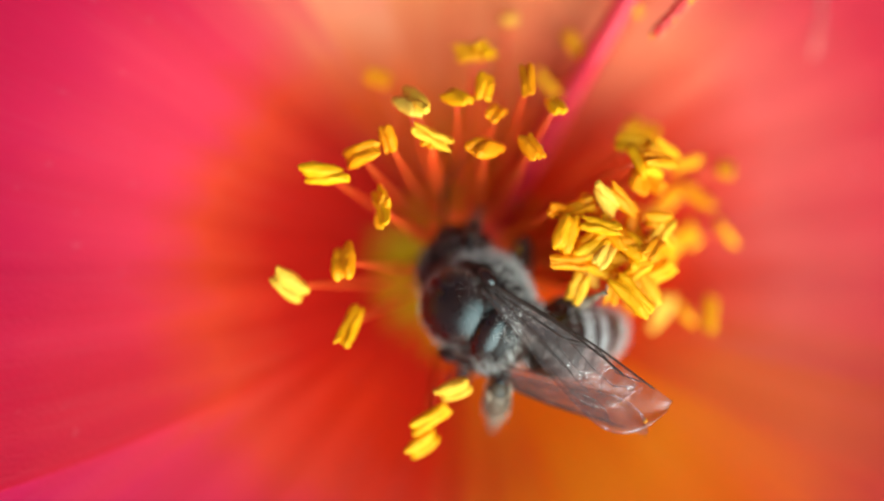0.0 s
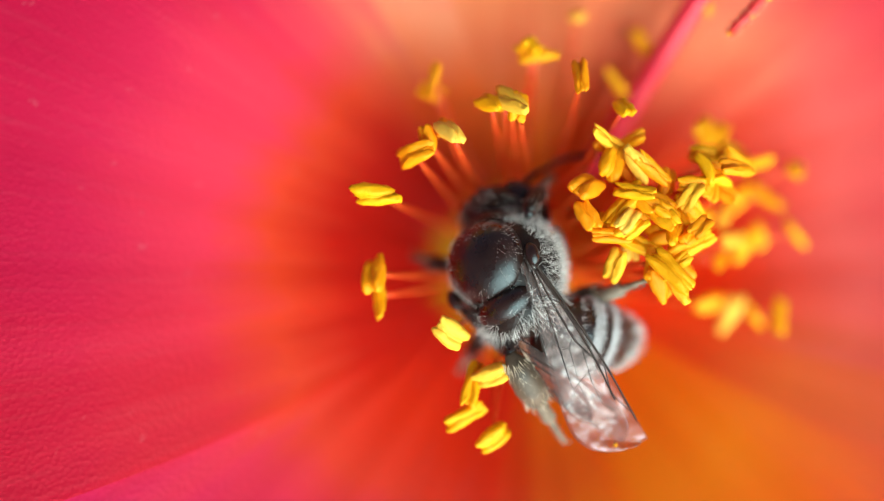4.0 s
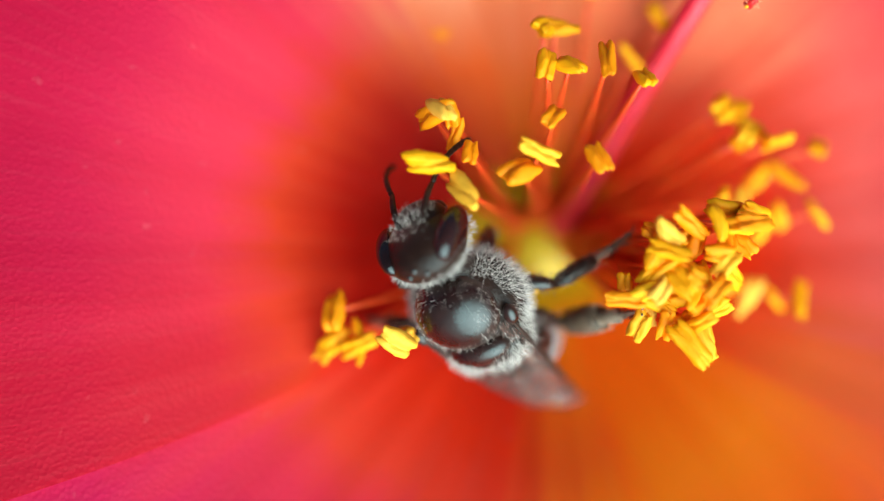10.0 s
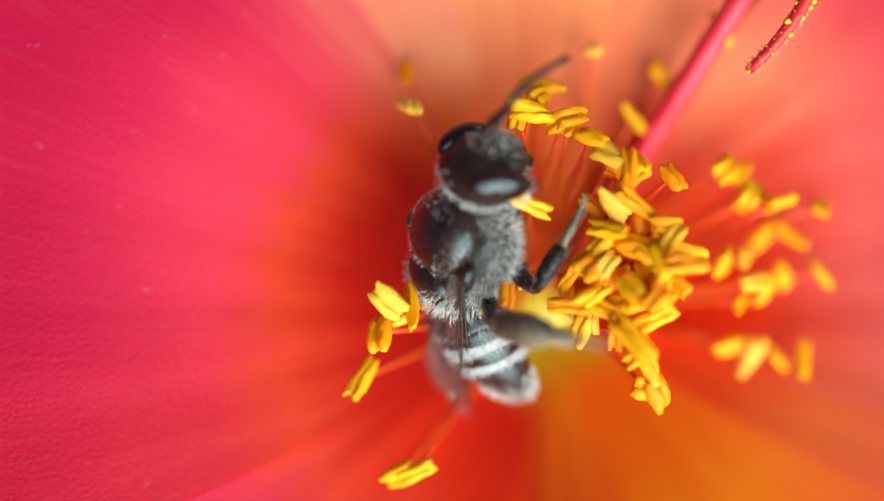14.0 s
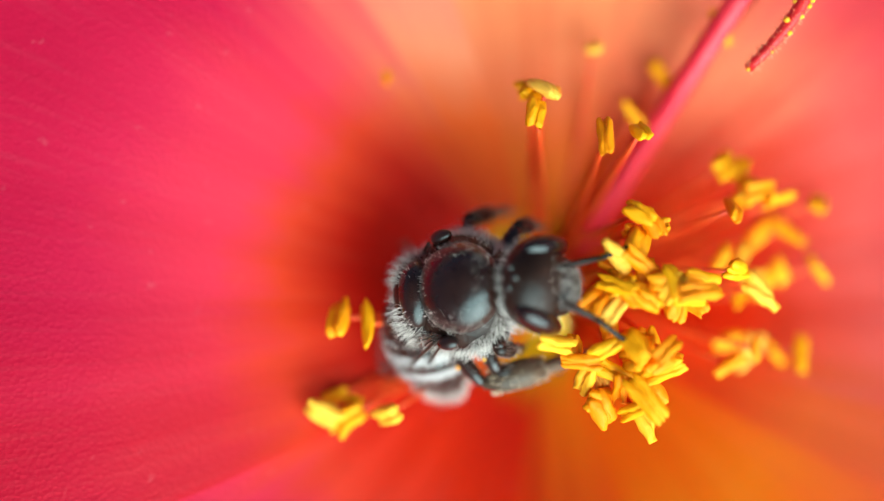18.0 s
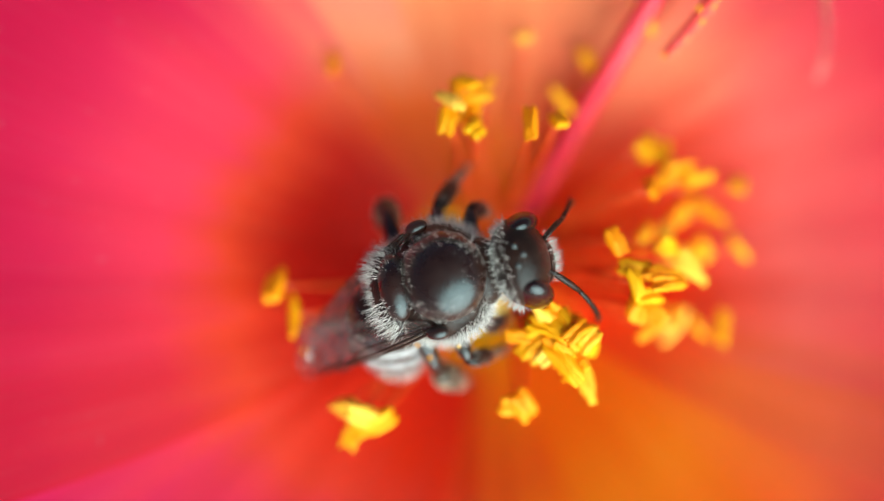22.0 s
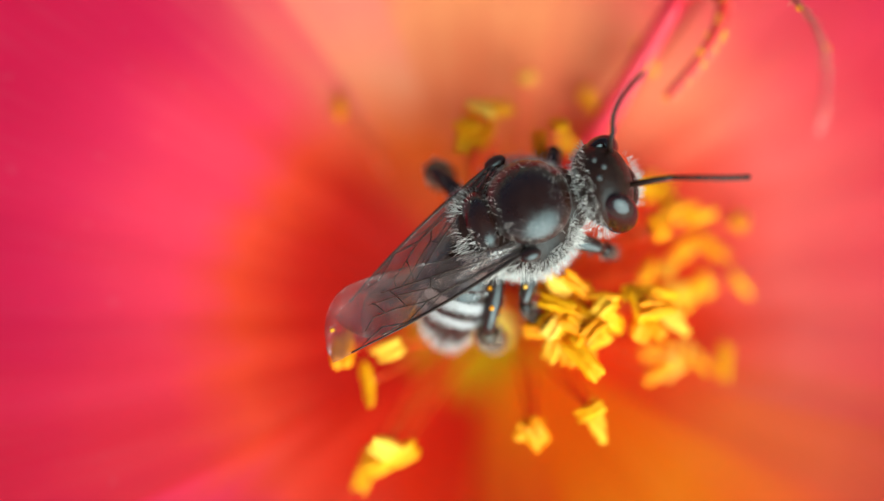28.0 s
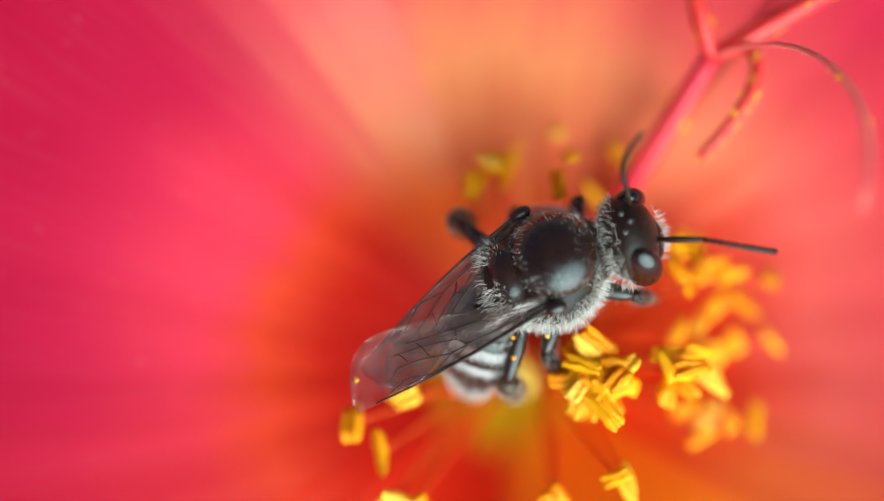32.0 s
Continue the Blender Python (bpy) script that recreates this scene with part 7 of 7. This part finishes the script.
    # wings fold and spread
    for (s, which), blade in wings.items():
        root = blade.location / MM
        walk(blade, [(t, at(*root, s * roll, rise * (1.0 if which == 'fore' else 0.8), s * spread * (1.0 if which == 'fore' else 1.0) + drift))
                     for t, spread, rise, roll, drift in (
                         (0, 6, -17, -28, 3),
                         (1, 7, -21, -28, 4),
                         (2, 9, -23, -28, 6),
                         (3, 9, -23, -28, 6),
                         (4, 9, -23, -28, 6),
                         (7, 7, -30, -14, 8),
                         (8, 8, -22, -5, 13),
                         (9, 8, -22, -5, -8),
                         (10, 8, -22, -5, 0),
                         (11, 9, -26, -10, 12),
                         (12, 9, -20, -6, 11),
                         (13, 8, -24, -14, 1),
                         (14, 8, -22, -14, 3),
                         (17, 10, -48, -5, 20),
                         (18, 10, -48, -5, 20),
                         (19, 12, -42, -5, 14),
                         (20, 12, -36, -2, 12),
                         (21, 9, -28, -2, 14),
                         (22, 10, -30, -2, 12),
                         (23, 8, -24, -2, 12),
                         (24, 5, -14, -2, 9),
                         (27, 8, -2, -2, 14),
                         (32, 8, -2, -2, 14),
                     )])

    # feelers: yaw outwards, lift
    feeler = antennae[1]
    root = feeler.location / MM
    walk(feeler, [(t, at(*root, 0, -lift, 1 * wide)) for t, wide, lift in (
        (0, 22, -5),
        (2, 42, -18),
        (4, 22, -30),
        (7, 12, -42),
        (8, -5, -108),
        (9, -15, -104),
        (10, -8, -96),
        (11, -10, -84),
        (12, -10, -62),
        (13, -40, -45),
        (14, -30, -45),
        (17, 10, -75),
        (18, 5, -75),
        (20, 15, -60),
        (21, 15, -45),
        (22, 20, -65),
        (23, 15, -60),
        (24, 15, -60),
        (27, 5, 70),
        (28, 0, 60),
        (29.5, 2, 66),
        (31, 5, 76),
        (32, 5, 74),
    )])
    feeler = antennae[-1]
    root = feeler.location / MM
    walk(feeler, [(t, at(*root, 0, -lift, -1 * wide)) for t, wide, lift in (
        (0, 22, -5),
        (2, 5, -6),
        (4, 22, -30),
        (7, 12, -42),
        (8, -5, -108),
        (9, -15, -104),
        (10, -8, -96),
        (11, 10, -78),
        (12, 14, -50),
        (13, -40, -45),
        (14, -30, -45),
        (17, 10, -75),
        (18, 5, -75),
        (20, 15, -60),
        (21, 15, -45),
        (22, 20, -65),
        (23, 15, -60),
        (24, 15, -60),
        (27, 5, 30),
        (28, -2, 0),
        (29.5, 2, 5),
        (31, 4, -22),
        (32, 0, -14),
    )])

    def in_small_turns(rows):
        """The same rows with more between them wherever a limb turns far."""
        made = [rows[0]]
        for (t0, a), (t1, b) in zip(rows, rows[1:]):
            qa, qb = a.to_quaternion(), b.to_quaternion()
            if qa.dot(qb) < 0:
                qb.negate()
            count = 1 + int(math.degrees(qa.rotation_difference(qb).angle) / 60)
            for k in range(1, count + 1):
                share = k / count
                made.append((t0 + (t1 - t0) * share, Matrix.LocRotScale(a.translation.lerp(b.translation, share), qa.slerp(qb, share), None)))
        return made

    # each foot's hold, in the bee's space
    def step(which, s, *rows):
        thigh, shin, fluff, foot = legs[which, s]
        poses = [(t, *bent(which, s, spot[:3], spot[3:])) for t, *spot in rows]
        walk(thigh, in_small_turns([(t, upper) for t, upper, lower in poses]))
        for piece in (shin, fluff, foot):
            walk(piece, in_small_turns([(t, lower) for t, upper, lower in poses]))

    step("front", 1, (0, 1.9, 1.2, -1.6), (1, 1.9, 1.2, -1.6), (2, 2.1, 2.45, 0.11, 1.09, 1.07, -0.06), (4, 1.81, 2.56, -0.78, 0.9, 1.25, -0.16), (6.5, 1.81, 2.56, -0.78, 0.9, 1.25, -0.16), (7, 1.9, 1.2, -1.6), (8, 0.97, 0.8, -2.95, 0.51, 1.19, -1.34), (9, 1.9, 1.2, -1.6), (10, 1.9, 1.2, -1.6), (11, 1.9, 1.2, -1.6), (12, 1.9, 1.2, -1.6), (13, 1.9, 1.2, -1.6), (14, 1.9, 1.2, -1.6), (17, 0.74, 1.85, -2.13, 0.78, 1.41, -0.47), (18, 1.1, 1.68, -2.38, 1.22, 1.31, -0.7), (19, 2.06, 2.13, -1.86, 1.17, 1.33, -0.63), (20, 0.82, 1.38, -2.28, 1.2, 1.31, -0.6), (21, 0.71, 1.53, -2.13, 0.96, 1.37, -0.43), (22, 1.09, 1.61, -2.28, 1.02, 1.39, -0.58), (24, 2.29, 1.24, -2.06, 1.52, 0.99, -0.55), (27, 1.01, 1.71, -2, 1.23, 1.22, -0.36), (28, 1, 1.67, -1.99, 1.21, 1.22, -0.35), (30, 1.03, 1.7, -2, 1.22, 1.22, -0.36), (32, 1.02, 1.66, -2.03, 1.21, 1.24, -0.38))
    step("front", -1, (0, 1.9, -1.2, -1.6), (1, 1.9, -1.2, -1.6), (2, 1.9, -1.2, -1.6), (3, 1.9, -1.2, -1.6), (4, 1.9, -1.2, -1.6), (6.5, 1.9, -1.2, -1.6), (7, 1.4, -0.15, -2.18, 1.62, -0.79, -0.59), (8, 1.9, -1.2, -1.6), (9, 0.17, -0.2, -2.55, 1.11, -1.05, -1.39), (10, -0.42, 0.65, -2.23, 0.79, -0.43, -1.67), (11, 0.52, 0.66, -1.72, 1.64, -0.33, -0.88), (12, 1.7, -1.95, -0.1, 1.04, -0.87, 0.1), (13, 0.88, 0.6, -2.2, 1.61, -0.46, -1.06), (14, 1.09, 0.74, -2.16, 1.61, -0.19, -0.81), (17, 1.19, -0.6, -2.71, 1.24, -1.2, -1.1), (18, 0.67, -1.09, -1.88), (19, 1.9, -1.2, -1.6), (20, 1.74, -1.02, -2.9, 1.23, -1.09, -1.26), (21, 0.98, -1.1, -2.56, 1.41, -1.13, -0.9), (22, 0.92, -0.64, -3.19, 0.71, -1.01, -1.52), (24, 2.65, -0.63, -2.01, 1.66, -0.43, -0.62), (27, 1.66, -0.46, -2.81, 1.49, -0.86, -1.14), (28, 1.6, -0.51, -2.88, 1.41, -0.92, -1.22), (30, 1.67, -0.45, -2.85, 1.47, -0.84, -1.19), (32, 1.97, -0.73, -2.51, 1.52, -0.98, -0.87))
    step("middle", 1, (0, 0.31, 3.08, -1.42, -0.21, 1.54, -0.41), (2, -0.79, 3.03, -1.42, -0.56, 1.38, -0.46), (3, -0.58, 2.9, -1.63, -0.74, 1.27, -0.62), (4, -0.99, 3, -1.42, -0.66, 1.33, -0.53), (6.5, -0.99, 3, -1.42, -0.66, 1.33, -0.53), (7, 0.2, 1.9, -1.7), (8, -1.48, 1.37, -0.38), (9, -0.41, 2.98, -1.35, -0.35, 1.4, -0.27), (10, -0.02, 3.22, -0.85, -0.06, 1.42, -0.18), (11, -1.27, 2.85, -0.4, -0.51, 1.11, -0.11), (12, 0.2, 1.9, -1.7), (13, 0.2, 1.9, -1.7), (14, 0.2, 1.9, -1.7), (17, 0.58, 1.81, -1.16), (18, 0.39, 2.22, -2.41, 0.16, 1.63, -0.6), (19, 0.65, 2.26, -2.09, -0.21, 1.58, -0.51), (20, 1.37, 2.47, -1.92, 0.21, 1.64, -0.64), (21, -0.53, 1.62, -2.38, -0.52, 1.41, -0.47), (22, 0.88, 2.76, -2.09, 0.3, 1.62, -0.66), (24, -0.45, 1.85, -2.47, -0.44, 1.51, -0.59), (27, -0.11, 2.12, -2.18, 0.03, 1.54, -0.35), (28, -0.11, 2.09, -2.18, -0.03, 1.54, -0.34), (30, -0.09, 2.11, -2.19, 0.02, 1.55, -0.36), (32, -0.2, 2.08, -2.22, -0.12, 1.54, -0.38))
    step("middle", -1, (0, 0.32, 0.25, -2.64, 0.5, -1.3, -1.51), (1, -0.3, -2.2, -1.18, 0.1, -0.46, -1.89), (2, 0.77, 0.51, -2.77, 0.96, -0.76, -1.35), (3, 0.69, 0.59, -2.7, 1, -0.68, -1.29), (4, 0.04, 0.46, -3.02, 0.75, -0.67, -1.64), (6.5, 0.04, 0.46, -3.02, 0.75, -0.67, -1.64), (7, 0.57, -0.79, -2.71, 0.76, -1.39, -0.9), (8, 0.01, -1.87, -2.87, -0.12, -1.65, -0.96), (9, -0.71, -3.11, -0.84, -0.75, -1.21, -0.51), (10, -0.63, -3.03, -2.18, -0.45, -1.53, -1), (11, 1.74, -2.17, -1.23, 0.16, -1.53, -0.34), (12, 0.78, -2.28, -0.67, -0.56, -1.02, -0.09), (13, 1.9, -2.36, -0.45, 0.13, -1.62, -0.54), (14, 1.8, -1.43, -1.59, 0.03, -1.67, -0.87), (17, -0.46, -1.41, -3.48, -0.45, -1.19, -1.57), (18, 1.17, -1.5, -2.84, 0.39, -1.58, -1.09), (19, 1.67, -0.78, -2.74, 0.81, -1.3, -1.1), (20, 0.81, -1.1, -2.57, 0.04, -1.67, -0.91), (21, 0.57, -1.35, -2.74, -0.19, -1.63, -1), (22, 0.74, -1.47, -2.8, 0.24, -1.65, -0.96), (24, 0.66, -1.25, -2.69, 0.03, -1.67, -0.93), (27, -0.45, -1.43, -2.99, -0.53, -1.46, -1.07), (28, -0.51, -1.5, -3, -0.55, -1.45, -1.08), (30, -0.44, -1.44, -2.99, -0.55, -1.46, -1.07), (32, -0.56, -1.6, -2.94, -0.6, -1.43, -1.02))
    step("hind", 1, (0, -1.3, 2.82, -0.92, -1.42, 0.72, 0.55), (1, -2.17, 1.95, -1.57, -1.63, 0.36, 0.38), (2, -3.04, 1.86, -1.44, -1.7, 0.58, 0.34), (3, -3.01, 1.4, -1.69, -1.75, 0.3, 0.25), (4, -3.47, 0.98, -1.17, -1.56, 0.34, 0.43), (6.5, -3.47, 0.98, -1.17, -1.56, 0.34, 0.43), (7, -2.33, 1.98, -1.36, -1.08, 0.96, 0.64), (8, -1.9, 1.5, -1.6), (9, -1.34, 1.6, -0.11), (10, -1.9, 1.5, -1.6), (11, -1.46, 0.93, -0.13), (12, -2.43, 1.1, -0.1), (14, -1.9, 1.5, -1.6), (17, -1.9, 1.5, -1.6), (18, -1.9, 1.5, -1.6), (19, -1.5, 2.24, -2.88, -0.89, 2.02, -0.4), (20, -1.37, 1.84, -3.1, -0.9, 2.05, -0.58), (21, -1.64, 2.03, -4.01, -1.48, 1.59, -1.48), (22, -1.53, 1.86, -3.48, -0.93, 2.03, -0.99), (24, -1.39, 1.63, -2.94, -1.73, 1.6, -0.39), (27, -1.32, 2.41, -2.5, -1.21, 1.78, -0.01), (28, -1.31, 2.39, -2.5, -1.29, 1.75, -0.01), (30, -1.28, 2.4, -2.52, -1.23, 1.79, -0.02), (32, -1.42, 2.49, -2.5, -1.31, 1.76, -0.04))
    step("hind", -1, (0, -1.92, -1.77, -1.04, -0.61, 0.28, -1.85), (1, -2.21, -2.01, -1.71, -0.37, -0.25, -2.08), (2, -1.32, -2.09, -1.42, -0.35, 0.26, -1.82), (3, -0.86, -2.27, -1.42, -0.27, 0.2, -1.83), (4, -1.22, -2.25, -1.51, -0.75, 0.25, -1.88), (6.5, -1.22, -2.25, -1.51, -0.75, 0.25, -1.88), (7, -1.88, -3.19, 1.6, -0.94, -0.99, 0.67), (8, -0.04, -2.21, 0.54, -1.79, -1.47, -1.2), (9, -2.14, -2.76, 0.27, -2.01, -0.78, -1.36), (10, -1.34, -3.21, -0.42, -1.89, -0.95, -1.51), (11, -1, -3.58, -1, -1.58, -1.19, -1.74), (12, -1.69, -3.2, 0.2, -1.03, -0.9, -0.63), (13, 0.44, -4.32, -0.62, -0.72, -2.03, -0.4), (14, 0.52, -4.16, -0.27, -0.55, -1.85, 0.03), (17, -0.48, -1.1, -4.54, -0.84, -1.28, -2), (18, 2.05, -1.25, -2.62, 0.02, -1.79, -1.15), (19, 1.52, -0.86, -3.29, 0.37, -1.51, -1.08), (20, 0.17, -1.91, -3.82, -0.17, -1.84, -1.27), (21, -0.39, -2.06, -3.52, -0.63, -2.05, -0.96), (22, -0.63, -1.96, -4.23, -0.62, -1.71, -1.67), (24, -0.13, -1.8, -3.7, -0.68, -1.99, -1.19), (27, -1.71, -1.06, -4.1, -1.49, -1.5, -1.58), (28, -1.71, -1.21, -3.84, -1.52, -1.67, -1.32), (30, -1.67, -1.08, -4.09, -1.5, -1.51, -1.56), (32, -1.77, -1.33, -3.76, -1.59, -1.67, -1.22))


motions()
